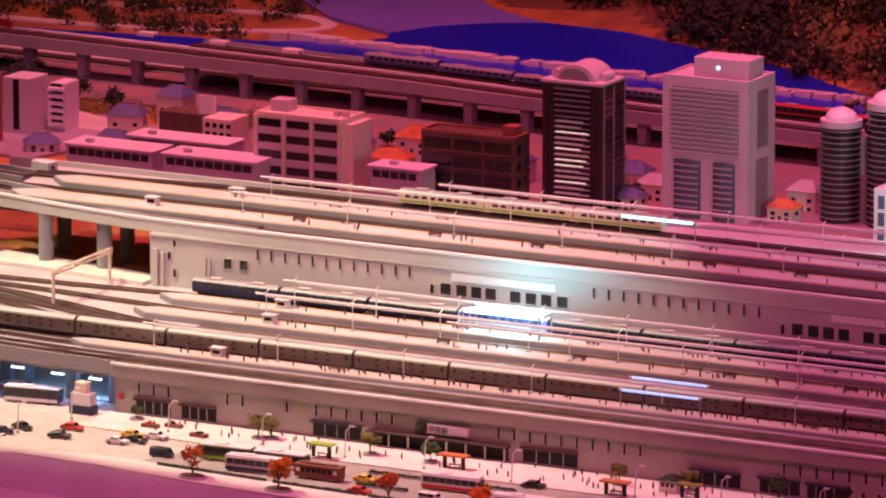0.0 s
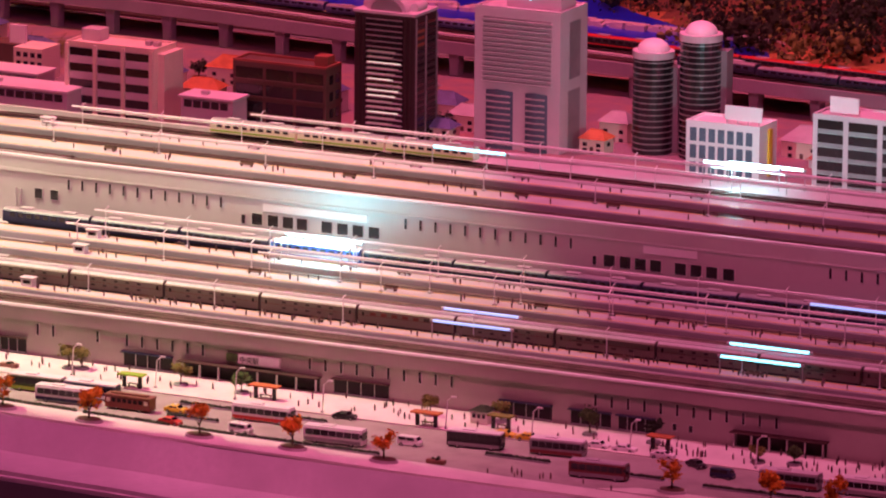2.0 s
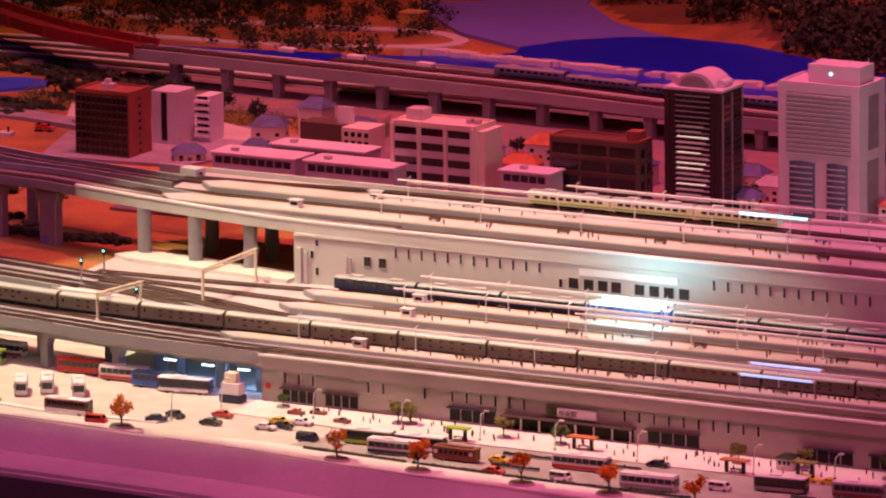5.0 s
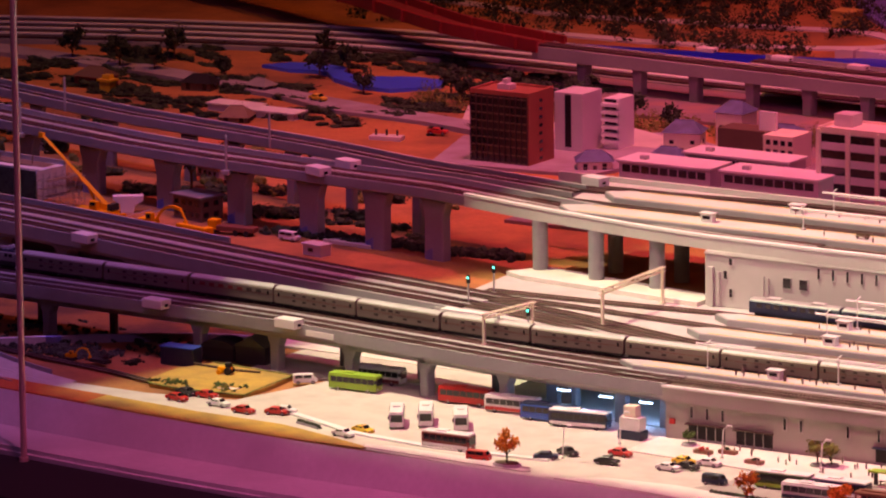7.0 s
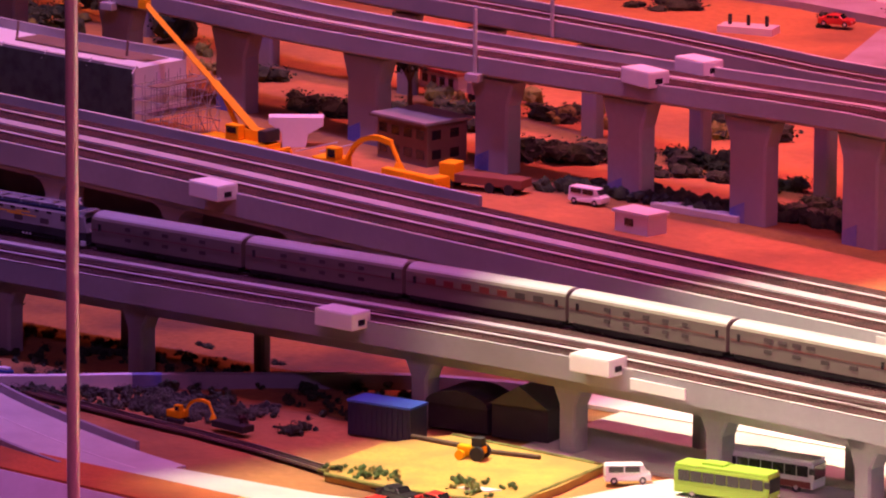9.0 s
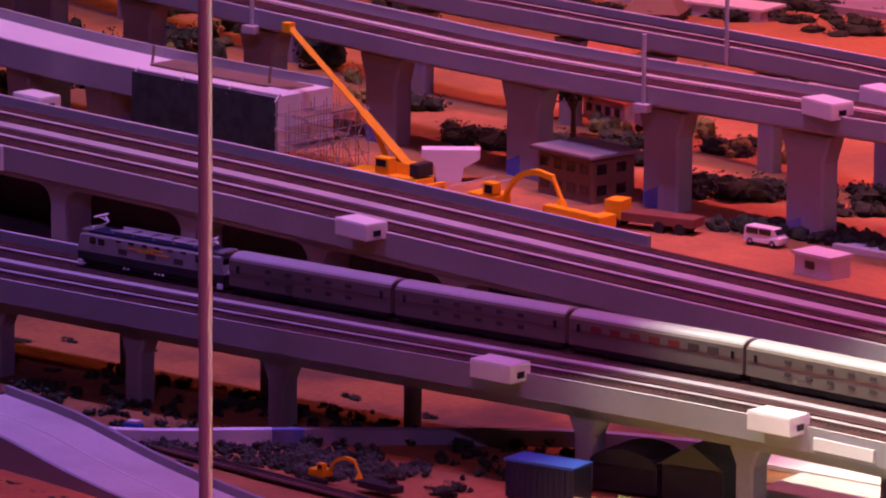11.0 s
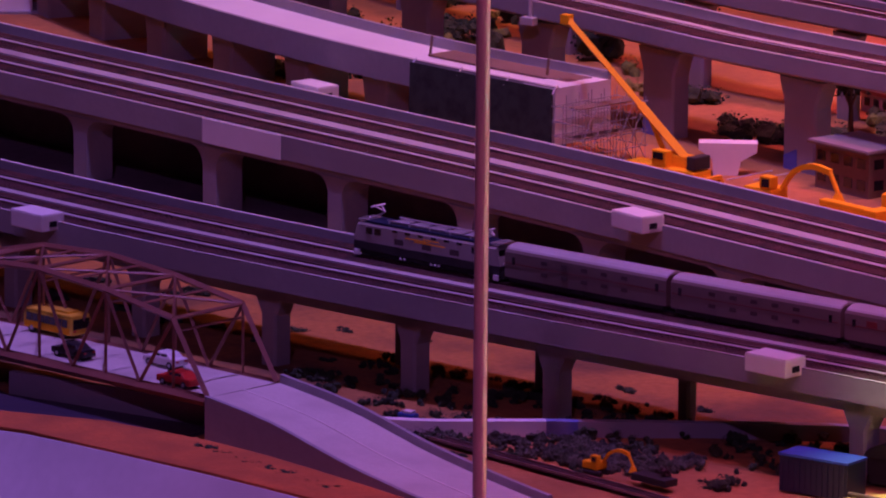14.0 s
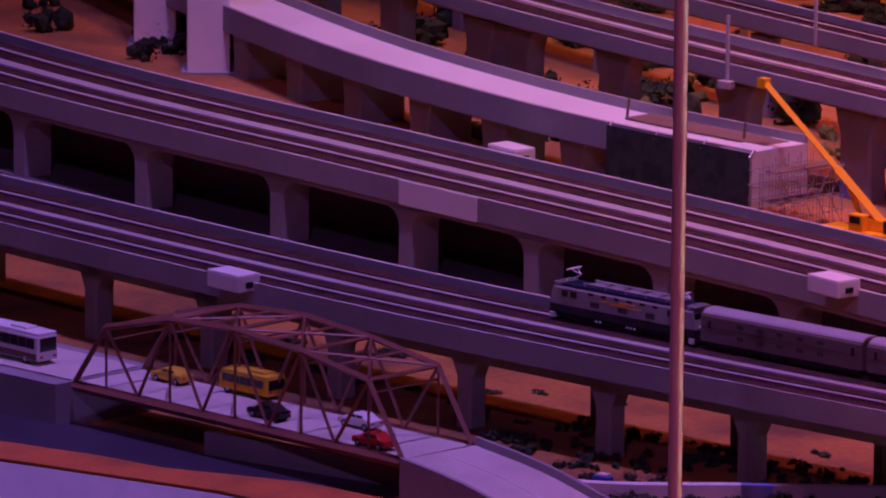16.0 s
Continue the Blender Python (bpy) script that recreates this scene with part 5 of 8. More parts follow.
def office():
    x0, x1, y, d, z1 = -9.353, -9.086, 16.52, 0.125, 0.318
    t = building("office_block", "cream five-storey office block with ribbon windows", x0, x1, y, d, z1, CREAM)
    roof_rim(t, x0, x1, y, d, z1, CREAM)
    bay = (x1 - x0 - 0.012) / 3
    for r in range(5):
        z = 0.308 - r * 0.0425
        for c in range(3):
            a = x0 + 0.012 + c * bay
            w = part("window", boxes((a, a + bay - 0.012, y - 0.0025, y + 0.002, z - 0.021, z)), GLASS, t, "dark ribbon window")
            part("spandrel", boxes((a, a + bay - 0.012, y - 0.004, y - 0.0006, z - 0.041, z - 0.0215)), PINK_GREY, w, "pale spandrel panel")
    for c in range(4):
        a = x0 + 0.006 + c * bay
        part("pilaster", boxes((a - 0.006, a + 0.004, y - 0.008, y - 0.0005, ZB, z1)), CREAM, t)
    part("stair_tower", boxes((x1 + 0.0005, x1 + 0.02, y + 0.02, y + d, ZB, z1 - 0.01)), CREAM, t)
    part("lift_house", boxes((x0 + 0.02, x0 + 0.075, y + 0.05, y + 0.10, z1, z1 + 0.032), bevel=0.001), PINK_GREY, t)
    part("roof_unit", boxes((x1 - 0.06, x1 - 0.045, y + 0.06, y + 0.08, z1, z1 + 0.012), (x1 - 0.035, x1 - 0.02, y + 0.06, y + 0.08, z1, z1 + 0.012)), GREY_METAL, t)


def brown_block():
    x0, x1, y, d, z1 = -8.903, -8.625, 16.62, 0.09, 0.296
    t = building("brown_office_block", "dark brown office block with recessed windows", x0, x1, y, d, z1, BROWN)
    roof_rim(t, x0, x1, y, d, z1, BRICK_RED)
    bay = (x1 - x0 - 0.008) / 3
    for r in range(4):
        z = 0.282 - r * 0.045
        for c in range(3):
            a = x0 + 0.010 + c * bay
            part("window", boxes((a, a + bay - 0.010, y - 0.002, y + 0.002, z - 0.030, z)), GLASS, t, "dark window")
            part("sill", boxes((a - 0.002, a + bay - 0.008, y - 0.006, y - 0.0005, z - 0.036, z - 0.0305)), BROWN, t)
    for r in range(4):
        for k in range(2):
            pane_y = y + 0.02 + k * 0.035
            part("side_window", boxes((x1 - 0.002, x1 + 0.001, pane_y, pane_y + 0.02, 0.252 - r * 0.045, 0.276 - r * 0.045)), GLASS, t)
    part("lift_house", boxes((x1 - 0.05, x1 - 0.01, y + 0.03, y + 0.07, z1, z1 + 0.028)), BRICK_RED, t)


def dark_tower():
    x0, x1, y, d, z1 = -8.562, -8.384, 16.66, 0.13, 0.452
    t = building("dark_tower", "black glass tower with an arched roof", x0, x1, y, d, z1, BLACK_FACADE)
    for k in range(22):
        z = z1 - 0.012 - k * 0.0148
        part("floor_band", boxes((x0 + 0.036, x1 - 0.036, y - 0.004, y - 0.0005, z - 0.003, z)), TIN if k < 8 else PINK_GREY, t, "thin floor band")
    part("glass_front", boxes((x0 + 0.034, x1 - 0.034, y - 0.0015, y + 0.001, ZB, z1 - 0.01)), GLASS, t, "dark glass front")
    # glowing strips put lit floors and glass reflections into the front
    for k in range(6, 20):
        z = z1 - 0.008 - k * 0.0148
        part("lit_strip", boxes((x0 + 0.040, x1 - 0.040 - 0.008 * (k * 5 % 4), y - 0.0025, y - 0.0016, z - 0.006, z - 0.0015)), LAMP_WHITE if k in (8, 11, 13, 14, 17) else GLOW_DIM, t, "lit office strip" if k in (8, 11, 13, 14, 17) else "dim glowing strip for lit floors and reflections")
    for o in (0.012, 0.024):
        part("fin", boxes((x0 + o, x0 + o + 0.004, y - 0.004, y - 0.0005, ZB, z1 - 0.01)), BLACK_FACADE, t)
        part("fin", boxes((x1 - o - 0.004, x1 - o, y - 0.004, y - 0.0005, ZB, z1 - 0.01)), BLACK_FACADE, t)
    for k in range(18):
        z = z1 - 0.02 - k * 0.018
        part("side_window", boxes((x1 - 0.001, x1 + 0.0012, y + 0.012, y + 0.055, z - 0.008, z)), BRICK_RED if k in (1, 2, 3) else GLASS, t)
        part("side_window", boxes((x1 - 0.001, x1 + 0.0012, y + 0.07, y + 0.118, z - 0.008, z)), GLASS, t)
    for yy in (0.004, 0.0605, 0.124):
        part("side_fin", boxes((x1 + 0.0003, x1 + 0.004, y + yy, y + yy + 0.003, ZB, z1 - 0.005)), TIN, t)
    part("roof_rim", boxes((x0 - 0.003, x1 + 0.003, y - 0.003, y + d + 0.003, z1, z1 + 0.008), bevel=0.001), PINK_GREY, t)
    c = (x0 + x1) / 2
    for o, r, mat in ((0.012, 0.058, PINK_GREY), (0.008, 0.046, TIN)):
        bm = bmesh.new()
        pts = [(c + r * math.cos(math.pi * i / 16), z1 + 0.008 + 0.72 * r * math.sin(math.pi * i / 16)) for i in range(17)]
        f = [bm.verts.new((px, y + o, pz)) for px, pz in pts]
        g = [bm.verts.new((px, y + d - o, pz)) for px, pz in pts]
        for i in range(16):
            bm.faces.new((f[i], f[i + 1], g[i + 1], g[i]))
        bm.faces.new(f[::-1])
        bm.faces.new(g)
        bmesh.ops.recalc_face_normals(bm, faces=bm.faces)
        part("arched_roof", bm, mat, t, "pale barrel roof")
    for k in (x0 + 0.02, x1 - 0.02):
        part("roof_drum", rods(0.012, ((k, y + 0.035, z1 + 0.018), (k, y + 0.09, z1 + 0.018)), seg=16), PINK_GREY, t)


def pale_tower():
    x0, x1, y, d, z1 = -8.249, -8.000, 16.74, 0.165, 0.482
    t = building("pale_tower", "pale stone tower with horizontal louvres and a dark lower front", x0, x1, y, d, z1, PINK_GREY)
    for k in range(14):
        z = z1 - 0.022 - k * 0.0128
        part("louvre", boxes((x0 + 0.026, x1 - 0.026, y - 0.002, y - 0.0005, z - 0.0055, z)), TIN, t, "dark horizontal window strip")
        part("ledge", boxes((x0 + 0.022, x1 - 0.022, y - 0.0045, y - 0.0005, z - 0.0080, z - 0.0056)), PINK_GREY, t)
    for a, b in ((x0 + 0.035, -8.135), (-8.10, x1 - 0.035)):
        bm = bmesh.new()
        n = 8
        f, g = [], []
        for i in range(n + 1):
            xx = a + (b - a) * i / n
            bulge = 0.012 * math.sin(math.pi * i / n)
            f.append(bm.verts.new((xx, y - 0.001 - bulge, ZB)))
            g.append(bm.verts.new((xx, y - 0.001 - bulge, 0.27 - 0.012 * abs(i / n - 0.5))))
        for i in range(n):
            bm.faces.new((f[i], f[i + 1], g[i + 1], g[i]))
        part("glass_bay", bm, GLASS_PALE, t, "curved blue glass bay")
        for k in range(9):
            part("bay_band", boxes((a + 0.004, b - 0.004, y - 0.013, y - 0.010, 0.25 - k * 0.016, 0.254 - k * 0.016)), GREY_METAL, t)
    part("side_recess", boxes((x1 - 0.002, x1 + 0.0012, y + 0.055, y + 0.12, 0.30, z1 - 0.03)), TIN, t, "dark side recess")
    part("side_recess", boxes((x1 - 0.002, x1 + 0.0012, y + 0.05, y + 0.12, ZB, 0.27)), TIN, t)
    roof_rim(t, x0, x1, y, d, z1, PINK_GREY, 0.005)
    part("roof_house", boxes((x0 + 0.075, x1 - 0.015, y + 0.035, y + 0.125, z1, z1 + 0.052), bevel=0.001), PINK_GREY, t)
    part("roof_lamp", rod(bmesh.new(), (x0 + 0.145, y + 0.033, z1 + 0.028), (x0 + 0.145, y + 0.0349, z1 + 0.028), 0.0045, 16), LED, t, "bright round lamp")
    part("mast", rods(0.0012, ((x1 - 0.025, y + 0.11, z1 + 0.052), (x1 - 0.025, y + 0.11, z1 + 0.066)), ((x0 + 0.09, y + 0.05, z1 + 0.052), (x0 + 0.09, y + 0.05, z1 + 0.062))), GREY_METAL, t)


def round_tower(x, y, r, z1, label):
    t = thing("round_tower", label, "tower", "round towers")
    part("core", rod(bmesh.new(), (x, y, ZB - 0.02), (x, y, z1), r * 0.985, 32), GLASS, t, "dark glass drum")
    n = int((z1 - ZB) / 0.0155)
    for k in range(n):
        z = z1 - 0.010 - k * 0.0155
        part("ring", rod(bmesh.new(), (x, y, z - 0.0026), (x, y, z), r, 32), TIN, t, "pale floor ring")
    part("collar", rod(bmesh.new(), (x, y, z1 - 0.004), (x, y, z1 + 0.014), r * 1.02, 32), PINK_GREY, t)
    bm = bmesh.new()
    bmesh.ops.create_uvsphere(bm, u_segments=24, v_segments=14, radius=r * 0.78)
    bmesh.ops.bisect_plane(bm, geom=bm.verts[:] + bm.edges[:] + bm.faces[:], plane_co=(0, 0, 0), plane_no=(0, 0, 1), clear_inner=True)
    bmesh.ops.transform(bm, matrix=Matrix.Translation((x, y, z1 + 0.014)) @ Matrix.Diagonal((1, 1, 0.75, 1)), verts=bm.verts)
    part("dome", bm, WHITE, t, "white dome roof")
    part("lift_shaft", boxes((x + r * 0.75, x + r * 1.25, y + 0.01, y + 0.05, ZB, z1 - 0.03)), TIN, t)


def white_block():
    x0, x1, y, d, z1 = -7.582, -7.375, 16.62, 0.11, 0.262
    t = building("white_office", "white office with a grid of bright windows and a roof sign", x0, x1, y, d, z1, WHITE)
    roof_rim(t, x0, x1, y, d, z1, WHITE)
    for r in range(3):
        for c in range(7):
            a = x0 + 0.012 + c * 0.0262
            part("window", boxes((a, a + 0.018, y - 0.0015, y + 0.001, z1 - 0.047 - r * 0.045, z1 - 0.012 - r * 0.045)), GLASS_PALE, t, "pale blue window")
    part("side_sign", boxes((x1 + 0.0005, x1 + 0.006, y + 0.05, y + 0.07, 0.13, z1 - 0.01)), YELLOW, t, "tall yellow side sign")
    s = part("roof_sign", boxes((x0 + 0.095, x0 + 0.20, y + 0.03, y + 0.034, z1 + 0.010, z1 + 0.048)), WHITE, t, "blank white roof sign")
    part("sign_frame", rods(0.0015, *[((x0 + 0.10 + k * 0.03, y + 0.034, z1), (x0 + 0.10 + k * 0.03, y + 0.034, z1 + 0.04)) for k in range(4)]), GREY_METAL, s)
    x0, x1, y, d, z1 = -7.262, -6.98, 16.70, 0.12, 0.296
    t = building("striped_office", "pale office block with dark glass front and roof sign", x0, x1, y, d, z1, PINK_GREY)
    roof_rim(t, x0, x1, y, d, z1, PINK_GREY)
    for a, b in ((x0 + 0.014, x0 + 0.085), (x0 + 0.10, x0 + 0.18), (x0 + 0.195, x1 - 0.014)):
        for r in range(5):
            part("window", boxes((a, b, y - 0.0015, y + 0.001, z1 - 0.032 - r * 0.036, z1 - 0.008 - r * 0.036)), GLASS, t, "dark ribbon window")
            part("spandrel", boxes((a, b, y - 0.002, y + 0.001, z1 - 0.042 - r * 0.036, z1 - 0.0325 - r * 0.036)), TIN, t)
    part("roof_sign", boxes((x0 + 0.03, x0 + 0.11, y + 0.04, y + 0.044, z1 + 0.004, z1 + 0.046)), WHITE, t, "blank white roof sign")


def red_block():
    x0, x1, y, d, z1 = -10.480, -10.297, 16.65, 0.125, 0.296
    t = building("red_office_block", "red-brown office block with a dark gridded front", x0, x1, y, d, z1, BRICK_RED)
    roof_rim(t, x0, x1, y, d, z1, BRICK_RED)
    part("glass_front", boxes((x0 + 0.004, x1 - 0.004, y - 0.001, y + 0.001, ZB + 0.004, z1 - 0.006)), GLASS, t, "dark glass front")
    for k in range(11):
        a = x0 + 0.004 + k * (x1 - x0 - 0.008) / 10
        part("fin", boxes((a - 0.001, a + 0.001, y - 0.005, y - 0.0011, ZB, z1 - 0.004)), BLACK_FACADE, t)
    for k in range(9):
        z = ZB + 0.01 + k * 0.0215
        part("floor_band", boxes((x0 + 0.003, x1 - 0.003, y - 0.0035, y - 0.0012, z, z + 0.004)), BROWN, t)
    for r in range(8):
        part("side_window", boxes((x1 - 0.001, x1 + 0.0012, y + 0.052, y + 0.066, z1 - 0.024 - r * 0.022, z1 - 0.016 - r * 0.022)), GLASS, t)
    part("roof_unit", boxes((x0 + 0.055, x0 + 0.095, y + 0.05, y + 0.08, z1, z1 + 0.015), (x0 + 0.068, x0 + 0.082, y + 0.055, y + 0.075, z1 + 0.015, z1 + 0.028)), PINK_GREY, t)
    # two slim pale blocks beside it
    t = building("slim_pale_block", "slim pale block with a dark recess", -10.360, -10.273, 16.88, 0.10, 0.266, PINK_GREY)
    part("recess", boxes((-10.327, -10.308, 16.878, 16.882, ZB + 0.02, 0.262)), GLASS, t)
    t = building("balcony_block", "narrow pale block with stacked balconies", -10.256, -10.210, 16.96, 0.08, 0.245, WHITE)
    for k in range(6):
        part("balcony", boxes((-10.257, -10.203, 16.946, 16.9595, 0.125 + k * 0.02, 0.134 + k * 0.02)), WHITE, t)
        part("window", boxes((-10.252, -10.216, 16.958, 16.962, 0.135 + k * 0.02, 0.144 + k * 0.02)), GLASS, t)


def shed(x0, x1, y, d, z1, label):
    t = thing("long_shed", label, "shed")
    part("wall", boxes((x0, x1, y, y + d, ZB - 0.02, z1)), PINK_GREY, t)
    part("roof", boxes((x0 - 0.005, x1 + 0.005, y - 0.008, y + d + 0.005, z1, z1 + 0.006), bevel=0.001), WHITE, t, "flat white roof")
    n = max(3, int((x1 - x0) / 0.03))
    for k in range(n):
        a = x0 + 0.01 + k * (x1 - x0 - 0.02) / n
        part("window", boxes((a, a + (x1 - x0 - 0.02) / n - 0.004, y - 0.0015, y + 0.001, z1 - 0.026, z1 - 0.007)), GLASS, t)
    part("roof_unit", boxes((x0 + 0.05, x0 + 0.07, y + 0.02, y + 0.035, z1 + 0.006, z1 + 0.016)), GREY_METAL, t)


def house(x, y, w, d, h, deg, wall, roof, label, z=None):
    z = ground_z(x, y) if z is None else z
    t = thing("house", label, "house", "small houses", pose(x, y, z, 0, 0, deg))
    part("wall", boxes((-w / 2, w / 2, -d / 2, d / 2, -0.02, h)), wall, t)
    bm = bmesh.new()
    o = 0.006
    v = [bm.verts.new(p) for p in ((-w / 2 - o, -d / 2 - o, h), (w / 2 + o, -d / 2 - o, h), (w / 2 + o, d / 2 + o, h), (-w / 2 - o, d / 2 + o, h), (-w / 4, 0, h + d * 0.36), (w / 4, 0, h + d * 0.36))]
    for q in ((0, 1, 5, 4), (2, 3, 4, 5), (1, 2, 5), (3, 0, 4), (3, 2, 1, 0)):
        bm.faces.new([v[i] for i in q])
    part("roof", bm, roof, t)
    part("ridge", rods(0.0016, ((-w / 4, 0, h + d * 0.36), (w / 4, 0, h + d * 0.36))), roof, t)
    for k in (-0.28, 0.28):
        part("window", boxes((k * w - 0.006, k * w + 0.006, -d / 2 - 0.001, -d / 2 + 0.001, h * 0.52, h * 0.52 + 0.010)), GLASS, t)
        part("window", boxes((k * w - 0.006, k * w + 0.006, -d / 2 - 0.001, -d / 2 + 0.001, h * 0.14, h * 0.14 + 0.010)), GLASS, t)
    part("window", boxes((w / 2 - 0.001, w / 2 + 0.001, -0.008, 0.008, h * 0.5, h * 0.5 + 0.010)), GLASS, t)
    part("door", boxes((-0.005, 0.005, -d / 2 - 0.001, -d / 2 + 0.001, 0, 0.020)), BROWN, t)


office(); brown_block(); dark_tower(); pale_tower(); white_block(); red_block()
round_tower(-7.806, 16.90, 0.0545, 0.366, "round dark glass tower with pale rings and white dome")
round_tower(-7.670, 16.90, 0.0555, 0.424, "taller round dark glass tower with pale rings and white dome")
shed(-9.912, -9.640, 16.47, 0.10, 0.190, "long low pink-white shed with a flat roof")
shed(-9.590, -9.305, 16.44, 0.10, 0.198, "long low pale shed with a flat roof")
shed(-9.840, -9.53, 16.68, 0.09, 0.182, "long low pale shed behind the others")
shed(-9.005, -8.85, 16.52, 0.08, 0.206, "low pale shed beside the office block")
t = building("purple_store", "low brown store building with a rooftop sign", -9.90, -9.755, 16.95, 0.08, 0.20, BROWN)
part("roof_sign", boxes((-9.785, -9.735, 16.97, 16.98, 0.20, 0.25)), WHITE, t, "blank white roof sign")
t = building("tan_store", "tan brick store building", -9.745, -9.655, 16.92, 0.10, 0.20, CREAM)
for k in range(4):
    for r in range(3):
        part("window", boxes((-9.735 + k * 0.022, -9.722 + k * 0.022, 16.9185, 16.921, 0.125 + r * 0.025, 0.138 + r * 0.025)), GLASS, t)
house(-9.09, 16.80, 0.11, 0.07, 0.075, 8, CREAM, ROOF_RED, "cream two-storey house with an orange hip roof")
house(-10.06, 17.05, 0.10, 0.08, 0.06, 20, CREAM, ROOF_BLUE, "small house with a blue tiled roof")
house(-10.0, 17.22, 0.08, 0.08, 0.09, 0, CREAM, ROOF_BLUE, "tall small house with a blue tiled roof")
house(-9.83, 17.18, 0.12, 0.08, 0.05, 6, CREAM, ROOF_BLUE, "small house with a blue-grey roof")
house(-9.60, 17.1, 0.08, 0.08, 0.07, 10, PINK_GREY, ROOF_BLUE, "grey house with a dark roof")
house(-9.42, 17.12, 0.09, 0.08, 0.06, 0, CREAM, TIN, "small house with a grey roof")
house(-10.14, 16.72, 0.09, 0.07, 0.03, 35, CREAM, ROOF_BLUE, "low house with a blue roof beside the slim block")
house(-8.47, 17.02, 0.09, 0.08, 0.055, 4, CREAM, ROOF_BLUE, "cream house with a blue-grey roof")
house(-8.36, 16.93, 0.08, 0.07, 0.05, 0, CREAM, TIN, "cream house with a grey roof")
house(-7.95, 17.0, 0.08, 0.07, 0.06, 0, CREAM, TIN, "cream two-storey house with a grey roof")
house(-7.42, 17.05, 0.12, 0.1, 0.05, -4, CREAM, TIN, "wide house with a grey roof")
house(-7.30, 16.95, 0.12, 0.09, 0.03, -4, PINK_GREY, BRICK_RED, "low house with a dull red roof")
slab("street", [(-9.98, 16.02), (XE, 16.06), (XE, 17.60), (-7.5, 17.70), (-8.6, 17.80), (-10.9, 17.90), (-10.9, 17.42), (-9.98, 17.42), (-9.98, 16.6)], ZB - 0.004, ZB + 0.0088, STREET, "dark grey city streets between the buildings", "road")
slab("street", [(-10.75, 17.02), (-9.98, 17.02), (-9.98, 17.10), (-10.2, 17.18), (-10.6, 17.36), (-10.9, 17.40), (-10.9, 17.30)], ZB - 0.004, ZB + 0.0105, ASPHALT, "pale grey street bending round the houses", "road")
for x, y, w, d, h, deg, wl, rf, lab in (
        (-9.96, 16.80, 0.09, 0.07, 0.035, 10, CREAM, ROOF_BLUE, "low cream house with a blue roof"), (-9.50, 17.0, 0.08, 0.07, 0.06, -6, PINK_GREY, TIN, "grey house with a tin roof"),
        (-9.30, 16.98, 0.09, 0.07, 0.055, 4, CREAM, ROOF_BLUE, "cream house with a blue-grey roof"), (-9.20, 17.16, 0.10, 0.08, 0.05, 0, CREAM, ROOF_RED, "cream house with an orange roof"),
        (-8.98, 16.96, 0.09, 0.08, 0.05, 8, CREAM, ROOF_BLUE, "cream house with a blue-grey roof"), (-8.80, 16.95, 0.10, 0.08, 0.06, -4, PINK_GREY, ROOF_BLUE, "grey house with a dark roof"),
        (-8.62, 17.15, 0.09, 0.08, 0.05, 0, CREAM, TIN, "cream house with a grey roof"), (-8.30, 17.14, 0.09, 0.08, 0.055, 6, PINK_GREY, ROOF_BLUE, "grey house with a blue roof"),
        (-8.36, 16.78, 0.07, 0.06, 0.035, 0, CREAM, ROOF_BLUE, "low cream house with a violet-blue roof"), (-7.93, 16.82, 0.07, 0.06, 0.04, 0, CREAM, ROOF_RED, "low cream house with an orange roof"),
        (-7.92, 17.16, 0.10, 0.07, 0.05, 3, CREAM, ROOF_BLUE, "cream house with a blue roof"), (-7.55, 17.0, 0.08, 0.07, 0.045, 0, CREAM, TIN, "cream house with a grey roof"),
        (-7.32, 17.16, 0.11, 0.08, 0.05, 5, PINK_GREY, TIN, "wide grey house with a tin roof"), (-7.05, 17.0, 0.10, 0.08, 0.05, 0, CREAM, ROOF_BLUE, "cream house with a blue roof")):
    house(x, y, w, d, h, deg, wl, rf, lab, z=ZB + 0.0085)
slab("yard_paving", [(-10.56, 16.58), (-10.1, 16.62), (-9.98, 17.12), (-10.2, 17.25), (-10.68, 16.93)], ZB - 0.004, ZB + 0.0095, STREET_PALE, "pale paving round the office blocks", "pavement")
slab("street", [(-13.0, 17.42), (-12.0, 17.30), (-11.446, 17.178), (-11.176, 17.06), (-10.896, 17.045), (-10.67, 16.99), (-10.70, 17.10), (-10.885, 17.14), (-11.155, 17.188), (-11.362, 17.241), (-12.0, 17.40), (-13.0, 17.53)], ZB - 0.004, ZB + 0.012, STREET_PALE, "lilac-grey street on the plain", "road")
